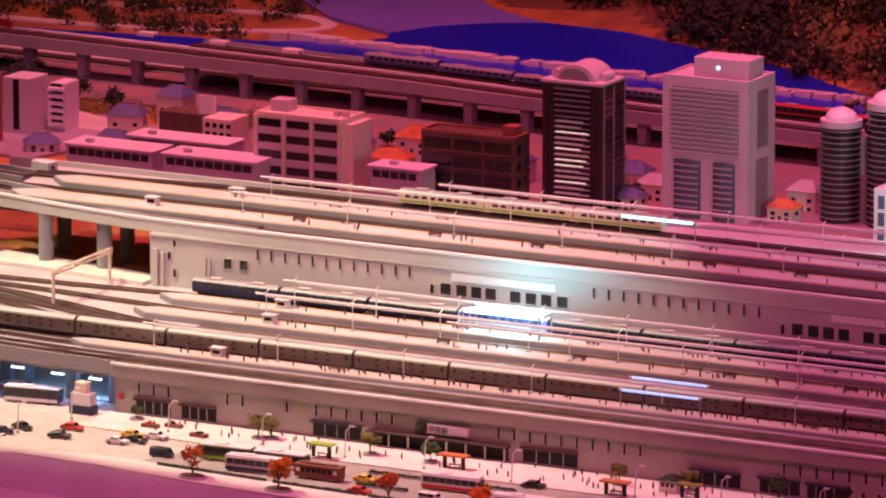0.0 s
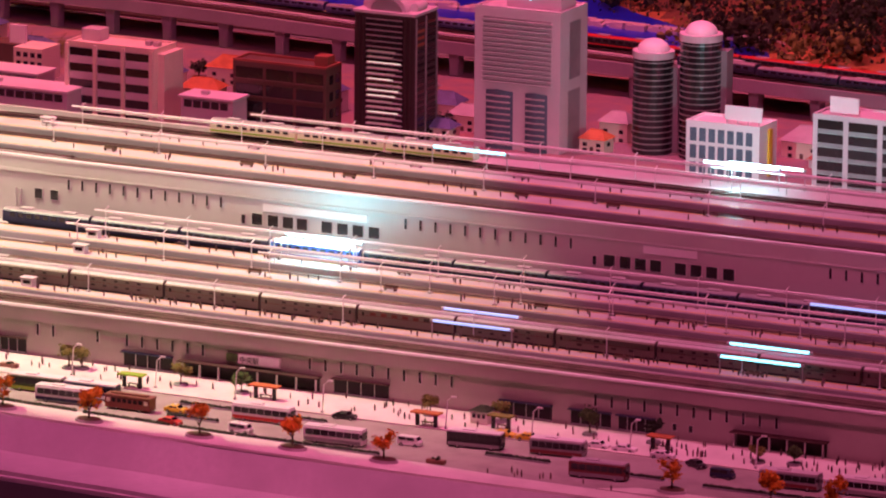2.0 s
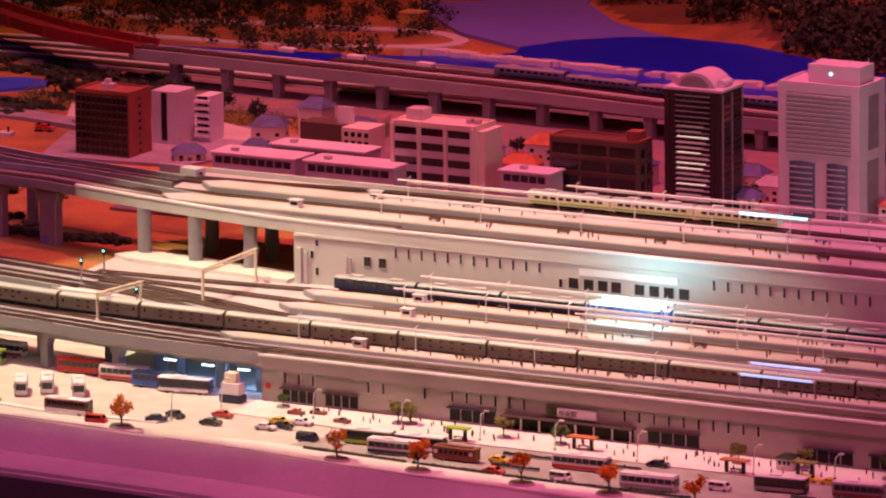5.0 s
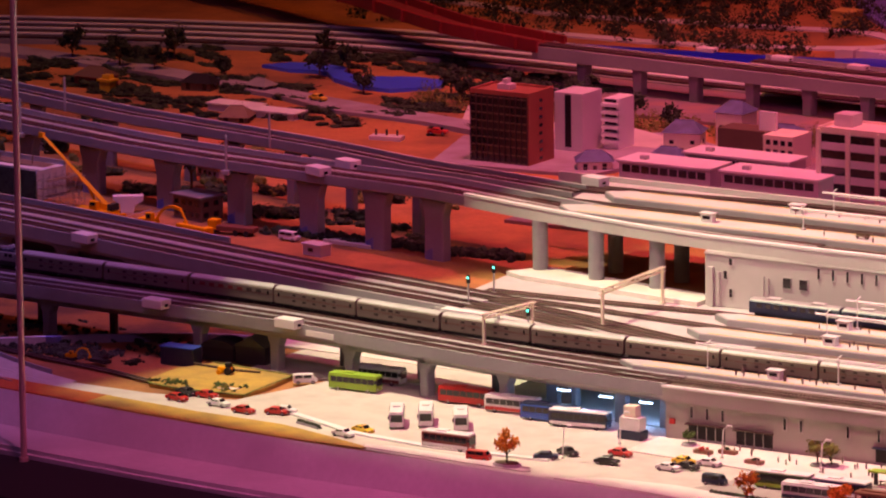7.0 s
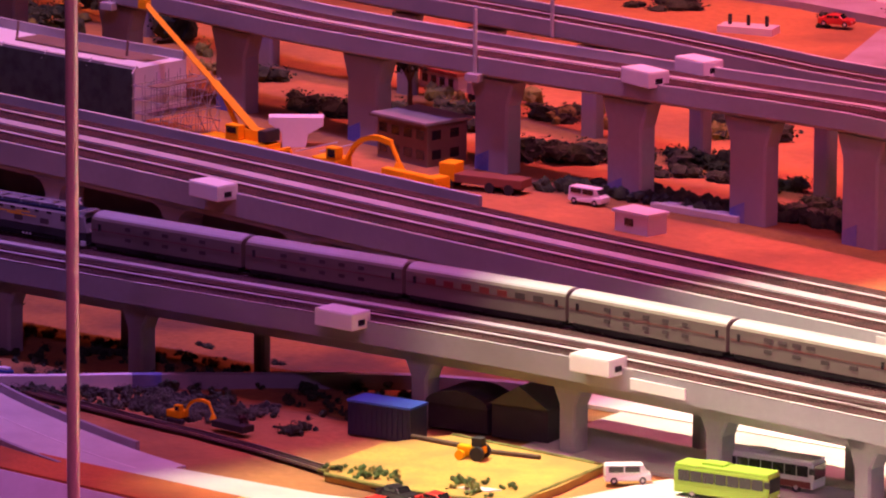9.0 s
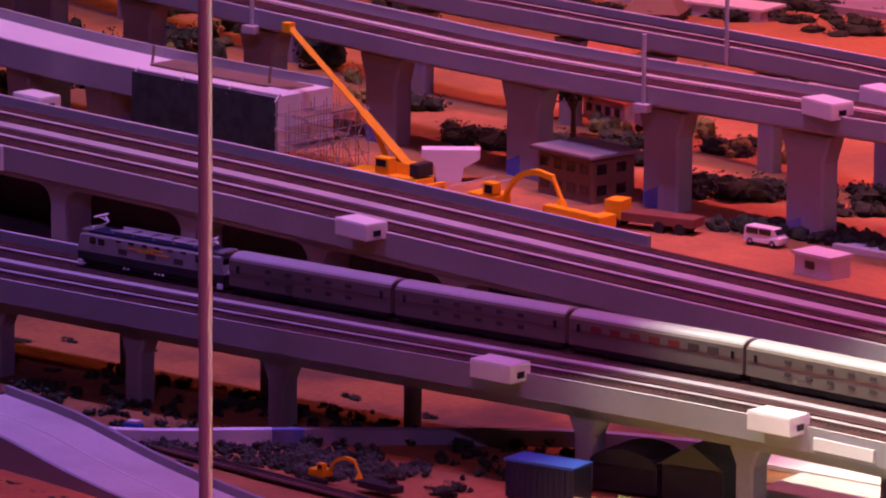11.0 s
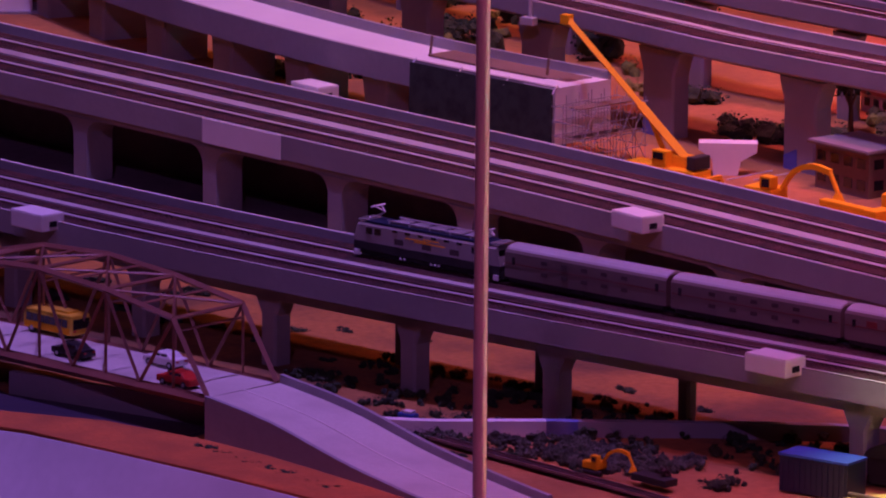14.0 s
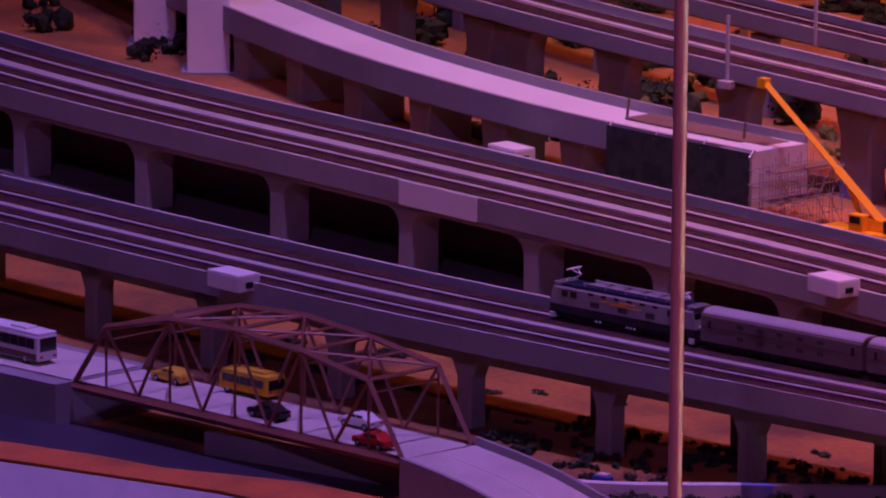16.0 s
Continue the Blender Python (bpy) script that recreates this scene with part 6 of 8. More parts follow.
# ---- far viaduct, water, woods ----
def far_viaduct():
    t = thing("far_viaduct", "long grey concrete viaduct behind the city", "viaduct")
    back = [p for p in PATH_R if p.x > -10.3]
    for run, o in ((PATH_R, 0.0), (back, 0.1055)):
        part("deck", strip(run, o + 0.0051, o + 0.1049, -0.03, 0.0), DECK, t)
        track(run, o + 0.052, t)
        part("parapet", sweep(run, [(o + 0.1, -0.04), (o + 0.105, -0.04), (o + 0.105, 0.012 if o else 0.003), (o + 0.1, 0.012 if o else 0.003)]), CONCRETE, t)
    part("parapet", sweep(PATH_R, [(0, -0.030), (0.005, -0.030), (0.005, 0.004), (0, 0.004)]), CONCRETE, t)
    x = -10.768
    while x < XE:
        p, deg = at_x(PATH_R, x)
        wall_pier(t, p + Vector((0, 0.02, 0)), deg, 0.027, 0.035, 0.06, p.z - 0.0305, cap=0.004)
        x += 0.187
    for x in (-10.45, -10.2, -9.95):
        p, deg = at_x(PATH_R, x)
        relay_box("relay_cabin", p.x, p.y + 0.19, p.z + 0.004, deg, 0.055, 0.03, 0.011)
    g = thing("ground_tracks", "row of grey ground-level tracks behind the far viaduct", "tracks")
    base = curve_through([(-13.4, 17.25, ZB + 0.012), (-12.55, 17.61, ZB + 0.012), (-12.02, 17.79, ZB + 0.012), (-11.6, 17.88, ZB + 0.012), (-11.1, 17.90, ZB + 0.012), (-10.4, 17.87, ZB + 0.012),
                          (-9.5, 17.85, ZB + 0.012), (-8.2, 17.78, ZB + 0.012), (XE, 17.58, ZB + 0.012)])
    part("bed", strip(base, -0.03, 0.34, -0.02, 0.0), CONCRETE_DARK, g)
    for o in (0.01, 0.10, 0.19, 0.28):
        track(base, o, g)
        part("walkway", strip(base, o + 0.035, o + 0.055, 0, 0.006), WHITE, g, "pale walkway between tracks")


far_viaduct()


def far_rake(label, body, roof, band, group, x0, o, n):
    run = shifted(PATH_R, o)
    first = plain_car(label, body, roof, band, group)
    s = 0
    for a, b in zip(run, run[1:]):
        if b.x > x0:
            break
        s += (b - a).length
    for i in range(n):
        m = on_track(run, s + 0.2495 * i, 0.243) @ Matrix.Diagonal((1, 1, 0.8, 1))
        if i:
            copy_thing(first, m)
        else:
            first.matrix_basis = m


far_rake("blue-grey passenger car on the far viaduct", ROOF_BLUE, TIN, NAVY, "cars of the far blue train", -9.65, 0.1575, 5)
far_rake("dark car with a red roof on the far viaduct", UNDER, RED, RED, "cars of the far red train", -8.3, 0.1575, 8)
far_rake("dark green goods car on the far viaduct", NAVY, TIN, UNDER, "cars of the far goods train", -8.0, 0.052, 8)


def red_bridge():
    t = thing("red_truss_bridge", "dark red steel bridge carrying the far viaduct", "bridge")
    run = curve_through([(-12.6, 18.42, 0.235), (-11.82, 18.07, 0.228), (-11.57, 17.94, 0.225), (-11.29, 17.79, 0.222), (-10.90, 17.665, 0.22)])
    for o in (-0.006, 0.10):
        part("girder", sweep(run, [(o, -0.018), (o + 0.010, -0.018), (o + 0.010, 0.016), (o, 0.016)]), DARK_RED, t)
        for p, s in list(zip(run, sides(run)))[::2]:
            q = p + s * (o - 0.003)
            part("rib", boxes((q.x - 0.004, q.x + 0.004, q.y - 0.004, q.y + 0.004, q.z - 0.018, q.z + 0.016)), DARK_RED, t)
    part("floor", strip(run, 0.0041, 0.0999, -0.014, -0.006), MAROON, t)


red_bridge()

# water: bay and river mouth, one surface in two blues
tagged(part("bay", prism([(-11.6, 18.1), (-10.6, 18.2), (-9.6, 18.22), (-8.6, 18.12), (-8.05, 18.2), (-8.25, 18.56), (-8.45, 18.66), (-8.8, 18.74), (-9.19, 18.90), (-9.5, 19.04), (-9.78, 19.066), (-9.92, 18.99), (-10.05, 18.86), (-10.12, 18.70),
                          (-10.09, 18.62), (-10.14, 18.54), (-10.4, 18.40), (-10.9, 18.30), (-11.6, 18.2)], 0.07, 0.1135), WATER), "deep blue water of the bay", "water", kind="structure")
tagged(part("river", prism([(-9.784, 19.063), (-9.84, 19.09), (-10.05, 19.22), (-10.3, 19.5), (-10.6, 20.4), (-11.2, 20.4), (-10.95, 19.5), (-10.68, 19.12), (-10.42, 18.86), (-10.16, 18.72), (-10.124, 18.702), (-10.054, 18.862), (-9.924, 18.992)], 0.07, 0.1135), RIVER), "lilac-blue water of the river mouth", "water", kind="structure")
tagged(part("pond", prism([(-11.75, 17.553), (-11.646, 17.528), (-11.569, 17.552), (-11.52, 17.54), (-11.454, 17.472), (-11.33, 17.41), (-11.222, 17.402), (-11.125, 17.509), (-11.16, 17.596), (-11.263, 17.60), (-11.41, 17.53), (-11.485, 17.57), (-11.512, 17.63), (-11.612, 17.652), (-11.70, 17.625)], 0.07, 0.1125), POND), "small blue pond on the plain", "pond", kind="structure")
# paths on the headland
for pts in ([(-11.6, 18.42, 0), (-10.9, 18.47, 0), (-10.45, 18.62, 0), (-10.36, 18.76, 0), (-10.55, 18.86, 0), (-10.9, 18.80, 0), (-11.5, 18.72, 0), (-12.2, 18.80, 0)],):
    run = [Vector((p.x, p.y, ground_z(p.x, p.y) + 0.001)) for p in curve_through(pts, 0.05)]
    tagged(part("path", strip(run, -0.025, 0.025, -0.004, 0.004), PINK_GREY), "pale winding path on the headland", "path", kind="structure")

RUB = random.Random(77)
bm = bmesh.new()
for k in range(520):
    x = RUB.uniform(-10.4, -6.2)
    p = at_x(PATH_R, x)[0]
    s = RUB.uniform(0.006, 0.014)
    box(bm, x - s * 1.6, x + s * 1.6, p.y + 0.86 - s + RUB.uniform(-0.02, 0.02), p.y + 0.86 + s, ZB - 0.005, ZB + 0.012 + s * 1.4)
tagged(part("rubble", bm, PINK_GREY), "pale rubble bank along the water's edge", "rubble", kind="stuff")
RNG = random.Random(11)
BUSHES = []
for k in range(5):
    bm = clump(RNG, 0.045, 11, 0.45)
    me = bpy.data.meshes.new("bush")
    bm.to_mesh(me)
    bm.free()
    me.materials.append(BUSH)
    BUSHES.append(me)


def bush(x, y, s=1.0, z=None, stretch=1.6, label="low dark green bush on the earth"):
    ob = new("bush", BUSHES[RNG.randrange(5)])
    ob.matrix_basis = pose(x, y, (ground_z(x, y) if z is None else z) - 0.002, 0, 0, RNG.uniform(-25, 25)) @ Matrix.Diagonal((s * stretch, s * 0.9, s * 0.8, 1))
    return tagged(ob, label, "bush", "bushes")


def tree(x, y, h, r, leaf, label, z=None, n=420, size=0.006, trunk=0.35, squash=1.0):
    z = ground_z(x, y) if z is None else z
    t = thing("tree", label, "tree", "", pose(x, y, z - 0.002, 0, 0, RNG.uniform(0, 360)))
    bm = bmesh.new()
    top = h * 0.7
    rod(bm, (0, 0, 0), (0, 0, h * trunk), h * 0.035, 8, h * 0.024)
    cs = []
    for k in range(7):
        a, q = k * 0.9 + RNG.random(), RNG.uniform(0.3, 0.8)
        c = Vector((r * q * math.cos(a), r * q * math.sin(a), h * trunk + (h * (1 - trunk)) * RNG.uniform(0.2, 0.85) * squash))
        rod(bm, (0, 0, h * trunk * RNG.uniform(0.75, 1.0)), c, h * 0.016, 5, h * 0.006)
        cs.append(c)
    part("trunk", bm, BARK, t)
    bm = bmesh.new()
    for c in cs:
        vs = bmesh.ops.create_icosphere(bm, subdivisions=2, radius=r * RNG.uniform(0.22, 0.32), matrix=Matrix.Translation(c))["verts"]
        for v in vs:
            v.co += (v.co - c) * RNG.uniform(-0.4, 0.4)
        leaves(bm, RNG, c, r * 0.58, n // 7, size)
    part("crown", bm, leaf, t)
    return t


# plain behind the upper viaduct: scattered bushes and trees
for k in range(230):
    x, y = RNG.uniform(-12.4, -10.65), RNG.uniform(16.84, 17.85)
    if 17.36 < y < 17.68 and -11.8 < x < -11.08:
        continue
    bush(x, y, RNG.uniform(0.3, 0.95), stretch=RNG.uniform(1.2, 2.6))
for x, y, h in ((-12.05, 17.55, 0.13), (-12.1, 17.35, 0.15), (-11.98, 17.35, 0.12), (-11.75, 17.35, 0.10), (-11.52, 17.5, 0.12), (-11.50, 17.62, 0.13), (-11.28, 17.36, 0.10), (-11.05, 17.45, 0.11), (-11.7, 17.8, 0.12), (-12.3, 17.4, 0.13),
                (-10.95, 17.35, 0.14), (-10.85, 17.42, 0.15), (-10.72, 17.40, 0.13), (-10.62, 17.45, 0.14), (-10.55, 17.3, 0.11), (-10.4, 17.35, 0.12), (-10.25, 17.3, 0.10), (-9.5, 17.28, 0.09), (-9.32, 17.2, 0.08), (-9.0, 17.1, 0.09), (-8.58, 16.95, 0.1), (-8.40, 16.86, 0.08)):
    tree(x, y, h * 0.72, h * 0.30, BUSH, "dark green round tree on the plain", n=300, size=0.005)
for x, y, w, d, h, deg, wl, rf, lab in ((-11.72, 17.2, 0.09, 0.06, 0.022, 10, BROWN, CAR_BLACK, "old farmhouse with a wide dark roof"), (-12.02, 17.12, 0.10, 0.07, 0.03, 0, MAROON, BROWN, "small dark red farmhouse"),
                                       (-11.55, 17.25, 0.07, 0.05, 0.02, -8, TAN, TIN, "old farmhouse with a grey roof"), (-12.05, 16.72, 0.09, 0.08, 0.02, 12, CREAM, ROOF_RED, "small house with a pinkish roof"),
                                       (-11.22, 16.50, 0.09, 0.08, 0.02, 12, CREAM, ROOF_RED, "small house with a pinkish roof beside the viaduct"), (-10.78, 16.42, 0.10, 0.04, 0.02, 5, WHITE, TIN, "small white shed beside the street")):
    house(x, y, w, d, h, deg, wl, rf, lab)
for x, y, l in ((-11.45, 16.98, 0.15), (-11.30, 16.95, 0.16)):
    t = thing("flat_roof_hut", "low hut with a flat white roof on the plain", "hut", "flat-roofed huts", pose(x, y, ZB))
    part("wall", boxes((-l / 2, l / 2, -0.03, 0.03, -0.02, 0.018)), PINK_GREY, t)
    part("roof", boxes((-l / 2 - 0.004, l / 2 + 0.004, -0.034, 0.034, 0.018, 0.022)), WHITE, t)
t = thing("torii_kiosk", "small yellow kiosk on the plain", "kiosk", at=pose(-11.93, 17.05, ZB))
part("body", boxes((-0.018, 0.018, -0.015, 0.015, -0.02, 0.03)), YELLOW, t)
part("roof", boxes((-0.024, 0.024, -0.02, 0.02, 0.03, 0.036), (-0.012, 0.012, -0.012, 0.012, 0.036, 0.048)), YELLOW, t)
t = thing("tan_building", "small orange-tan house on the headland", "house", at=pose(-10.62, 18.92, ground_z(-10.62, 18.92)))
part("body", boxes((-0.035, 0.035, -0.03, 0.03, -0.02, 0.05)), YELLOW_EARTH, t)
part("roof", boxes((-0.038, 0.038, -0.033, 0.033, 0.05, 0.055)), YELLOW_EARTH, t)


def thicket(name, label, spots, mat, seed, lo=0.10, hi=0.2):
    """A far stretch of scrub and trees as one mass."""
    rng = random.Random(seed)
    lump = bmesh.new()
    bmesh.ops.create_icosphere(lump, subdivisions=1, radius=1.0)
    lump.verts.index_update()
    lv = [tuple(v.co) for v in lump.verts]
    lf = [tuple(v.index for v in f.verts) for f in lump.faces]
    lump.free()
    verts, faces = [], []
    for x, y, s in spots:
        z = ground_z(x, y)
        for k in range(5):
            cx, cy, cz = x + rng.gauss(0, s * 0.5), y + rng.gauss(0, s * 0.5), z + s * rng.uniform(0.1, 0.9)
            n, r = len(verts), s * rng.uniform(lo, hi)
            for a in lv:
                q = r * rng.uniform(0.65, 1.45)
                verts.append((cx + a[0] * q, cy + a[1] * q, cz + a[2] * q))
            faces += [tuple(i + n for i in f) for f in lf]
        for k in range(150):
            d = Vector((rng.gauss(0, 1), rng.gauss(0, 1), rng.gauss(0, 1))).normalized() * s * 1.05 * rng.random() ** 0.45
            u = Vector((rng.gauss(0, 1), rng.gauss(0, 1), rng.gauss(0, 1))).normalized()
            w = u.orthogonal()
            p, e = Vector((x, y, z + s * 0.5)) + d, s * 0.075 * rng.uniform(0.6, 1.4)
            n = len(verts)
            verts += [p + u * e, p + w * e * 0.55, p - u * e, p - w * e * 0.55]
            faces.append((n, n + 1, n + 2, n + 3))
    me = bpy.data.meshes.new(name)
    me.from_pydata(verts, [], faces)
    me.materials.append(mat)
    tagged(new(name, me), label, "woods", kind="stuff")


def wood_spots(n, seed, x0, x1, depth, size, gap=0.25):
    rng = random.Random(seed)
    out = []
    while len(out) < n:
        x = rng.uniform(x0, x1)
        y = max(19.06 - 0.60 * (x + 9.84), 18.0) + 0.26 + depth * rng.random() ** 1.1
        if noise.noise(Vector((x * 1.6, y * 1.6, 2))) > gap and y < 19.31 - 0.55 * (x + 9.84):
            continue
        if -8.4 < x < -7.8 and y < 18.8:
            y -= 0.2
        out.append((x, y, size * rng.uniform(0.6, 1.3)))
    return out


thicket("wood", "dark green woods on the slope beyond the water", wood_spots(1100, 21, -10.2, -4.0, 2.6, 0.10, 0.12), BUSH, 1)
thicket("wood", "brown-green scrub on the slope beyond the water", wood_spots(260, 22, -10.2, -4.0, 2.4, 0.08, 0.2), OLIVE, 2)
BLO = random.Random(41)
thicket("blossom", "pale pink blossoming bushes on the slope", [(BLO.uniform(-8.35, -7.85), BLO.uniform(18.62, 18.9), 0.03 * BLO.uniform(0.5, 1.2)) for _ in range(16)], PINK_GREY, 3)
thicket("blossom", "lilac blossoming bushes on the slope", [(BLO.uniform(-8.6, -8.2), BLO.uniform(19.0, 19.25), 0.032 * BLO.uniform(0.5, 1.2)) for _ in range(20)], LILAC, 7)
for x in (-8.142, -8.044):
    zz = ground_z(x, 18.78)
    t = thing("sign_board", "white sign board on two posts among the bushes", "sign", "white sign boards", pose(x + 0.05, 18.78, zz, 0, 0, -8))
    part("board", boxes((-0.04, 0.04, -0.002, 0.002, 0.03, 0.072), bevel=0.001), WHITE, t)
    part("line", boxes((-0.018, 0.018, -0.0032, -0.0021, 0.046, 0.052)), GREY_METAL, t, "unreadable grey line")
    for k in (-0.028, 0.028):
        part("post", rods(0.002, ((k, 0.003, -0.02), (k, 0.003, 0.06))), GREY_METAL, t)

HEAD = random.Random(31)
thicket("scrub", "low dark green scrub along the headland paths", [(-10.5 - 1.5 * HEAD.random(), 18.38 + 0.9 * HEAD.random(), 0.035 * HEAD.uniform(0.6, 1.3)) for _ in range(230)], BUSH, 4)
thicket("scrub", "dark green woods on the far left hill", [(-13.6 + 2.5 * HEAD.random(), 18.7 + 2.6 * HEAD.random(), 0.09 * HEAD.uniform(0.6, 1.3)) for _ in range(260)], BUSH, 5)
thicket("grass", "yellow-green reeds at the plain's edge", [(-11.1 + 1.4 * HEAD.random(), 17.22 + 0.22 * HEAD.random(), 0.03 * HEAD.uniform(0.6, 1.2)) for _ in range(90)], OLIVE, 6)
# far tracks high on the right
t = thing("hill_tracks", "pair of tracks on a ledge above the woods", "tracks")
run = curve_through([(-9.6, 20.05, 0.40), (-8.9, 19.75, 0.40), (-8.2, 19.55, 0.40), (-7.0, 19.3, 0.40), (-4.5, 19.0, 0.40)])
part("bed", strip(run, 0, 0.24, -0.12, 0), CONCRETE, t)
for o in (0.06, 0.16):
    track(run, o, t)
first = plain_car("grey passenger car on the hill tracks", TIN, GREY_METAL, UNDER, "cars of the hill train")
for i in range(6):
    m = on_track(shifted(run, 0.16), 1.0 + 0.2495 * i, 0.243)
    if i:
        copy_thing(first, m)
    else:
        first.matrix_basis = m
# ---- building site under the upper viaduct ----
def crane(x, y, z):
    t = thing("mobile_crane", "orange mobile crane with its long boom raised", "crane", at=pose(x, y, z, 0, 0, -6))
    part("chassis", boxes((-0.075, 0.05, -0.018, 0.018, 0.010, 0.020), bevel=0.002), ORANGE, t)
    part("cab", boxes((-0.025, 0.0, -0.017, -0.003, 0.0201, 0.042), bevel=0.002), ORANGE, t)
    part("cab_window", boxes((-0.022, -0.004, -0.0178, -0.0171, 0.030, 0.039)), GLASS, t)
    part("turntable", boxes((-0.035, 0.035, -0.0028, 0.018, 0.0201, 0.036), bevel=0.002), ORANGE, t)
    part("counterweight", boxes((0.0355, 0.05, -0.016, 0.016, 0.022, 0.040), bevel=0.002), UNDER, t)
    a, b = Vector((0.034, 0.004, 0.020)), Vector((-0.205, 0.012, 0.190))
    bm = bmesh.new()
    m = a.lerp(b, 0.42)
    rod(bm, a, m, 0.0075, 4)
    part("boom", bm, ORANGE, t, "orange telescopic boom")
    part("boom_end", rod(bmesh.new(), m, b, 0.0052, 4), ORANGE, t, "thinner upper boom")
    part("boom_head", boxes((b.x - 0.008, b.x + 0.006, b.y - 0.006, b.y + 0.006, b.z - 0.008, b.z + 0.005)), ORANGE, t)
    part("ram", rod(bmesh.new(), (-0.02, 0.006, 0.03), a.lerp(b, 0.36), 0.0035, 8), ORANGE, t)
    for k in (-0.06, -0.035, 0.02, 0.04):
        for s in (-0.019, 0.019):
            w = part("wheel", rods(0.0085, ((k, s - 0.004, 0.0085), (k, s + 0.004, 0.0085)), seg=16), TYRE, t)
    for k in (-0.078, 0.052):
        part("outrigger", boxes((k - 0.003, k + 0.003, -0.034, 0.034, 0.006, 0.011), (k - 0.004, k + 0.004, -0.036, -0.030, 0, 0.006), (k - 0.004, k + 0.004, 0.030, 0.036, 0, 0.006)), ORANGE, t)


def digger(x, y, z, deg, s=1.0, label="orange excavator with its arm bent over"):
    t = thing("excavator", label, "excavator", at=pose(x, y, z, 0, 0, deg) @ Matrix.Scale(s, 4))
    for k in (-0.014, 0.014):
        part("crawler", boxes((-0.026, 0.026, k - 0.006, k + 0.006, 0.0, 0.013), bevel=0.004), UNDER, t, "black crawler track")
    part("house", boxes((-0.030, 0.016, -0.018, 0.018, 0.0135, 0.032), bevel=0.003), ORANGE, t)
    part("cab", boxes((-0.004, 0.016, -0.018, -0.003, 0.0321, 0.048), bevel=0.002), ORANGE, t)
    part("cab_window", boxes((0.0, 0.013, -0.0186, -0.0181, 0.034, 0.045)), GLASS, t)
    pts = curve_through([(0.012, 0.006, 0.025), (0.035, 0.006, 0.055), (0.065, 0.006, 0.066), (0.095, 0.006, 0.062)], 0.008)
    part("boom", sweep(pts, [(0.004, -0.0038), (0.004, 0.0038), (-0.004, 0.0038), (-0.004, -0.0038)]), ORANGE, t, "curved orange boom")
    part("stick", rod(bmesh.new(), (0.093, 0.006, 0.063), (0.108, 0.006, 0.036), 0.0034, 6), ORANGE, t)
    bm = bmesh.new()
    bmesh.ops.create_cone(bm, cap_ends=True, segments=5, radius1=0.011, radius2=0.005, depth=0.014, matrix=Matrix.Translation((0.108, 0.006, 0.029)))
    part("bucket", bm, ORANGE, t)


def site_house():
    t = thing("site_house", "two-storey tan hut with a flat overhanging roof", "house", at=pose(-10.697, 15.697, ZB, 0, 0, -14))
    w, d, h = 0.105, 0.075, 0.06
    part("wall", boxes((-w / 2, w / 2, -d / 2, d / 2, -0.01, h)), TAN, t)
    part("roof", boxes((-w / 2 - 0.006, w / 2 + 0.006, -d / 2 - 0.008, d / 2 + 0.006, h, h + 0.005), bevel=0.001), TIN, t, "flat grey roof")
    for r in (0.010, 0.038):
        for k in range(4):
            part("window", boxes((-0.048 + k * 0.026, -0.032 + k * 0.026, -d / 2 - 0.001, -d / 2 + 0.001, r, r + 0.013)), GLASS, t)
        for k in range(2):
            part("window", boxes((w / 2 - 0.001, w / 2 + 0.001, -0.028 + k * 0.034, -0.012 + k * 0.034, r, r + 0.013)), GLASS, t)
    part("gutter", boxes((-w / 2 - 0.006, w / 2 + 0.006, -d / 2 - 0.0105, -d / 2 - 0.0082, h, h + 0.003)), BROWN, t)


crane(-10.922, 15.585, ZB)
digger(-10.725, 15.525, ZB - 0.004, -4)
site_house()
t = thing("concrete_pier_head", "pale precast concrete pier head lying on the ground", "pier head", at=pose(-10.897, 15.672, ZB, 0, 0, 34) @ Matrix.Scale(0.86, 4))
bm = bmesh.new()
sec = [(-0.045, 0.040), (-0.045, 0.050), (0.045, 0.050), (0.045, 0.036), (0.020, 0.022), (0.016, 0.0), (-0.022, 0.0), (-0.024, 0.026)]
f, g = [[bm.verts.new((px, py, pz)) for px, pz in sec] for py in (-0.016, 0.016)]
for i in range(8):
    bm.faces.new((f[i], f[(i + 1) % 8], g[(i + 1) % 8], g[i]))
bm.faces.new(f[::-1])
bm.faces.new(g)
bmesh.ops.recalc_face_normals(bm, faces=bm.faces)
part("block", bm, WHITE, t)
for dx in (-0.02, 0.02):
    part("strut", rods(0.001, ((dx + 0.02, -0.05, 0.0), (dx + 0.09, -0.05, 0.016))), GREY_METAL, t)
t = thing("low_loader", "orange truck crane with folded boom on a flat trailer", "truck", at=pose(-10.545, 15.487, ZB - 0.004, 0, 0, -12))
part("chassis", boxes((-0.075, 0.03, -0.016, 0.016, 0.008, 0.016)), ORANGE, t)
part("boom", boxes((-0.085, 0.015, -0.007, 0.007, 0.020, 0.032), bevel=0.002), ORANGE, t)
part("cab", boxes((0.008, 0.03, -0.016, 0.016, 0.0161, 0.034), bevel=0.002), ORANGE, t)
for k in (-0.055, -0.03, 0.015):
    for s in (-0.014, 0.014):
        part("wheel", rods(0.007, ((k, s - 0.003, 0.007), (k, s + 0.003, 0.007)), seg=14), TYRE, t)
t = thing("tipper_truck", "brown-orange flat truck parked on the earth", "truck", at=pose(-10.485, 15.565, ZB, 0, 0, 6))
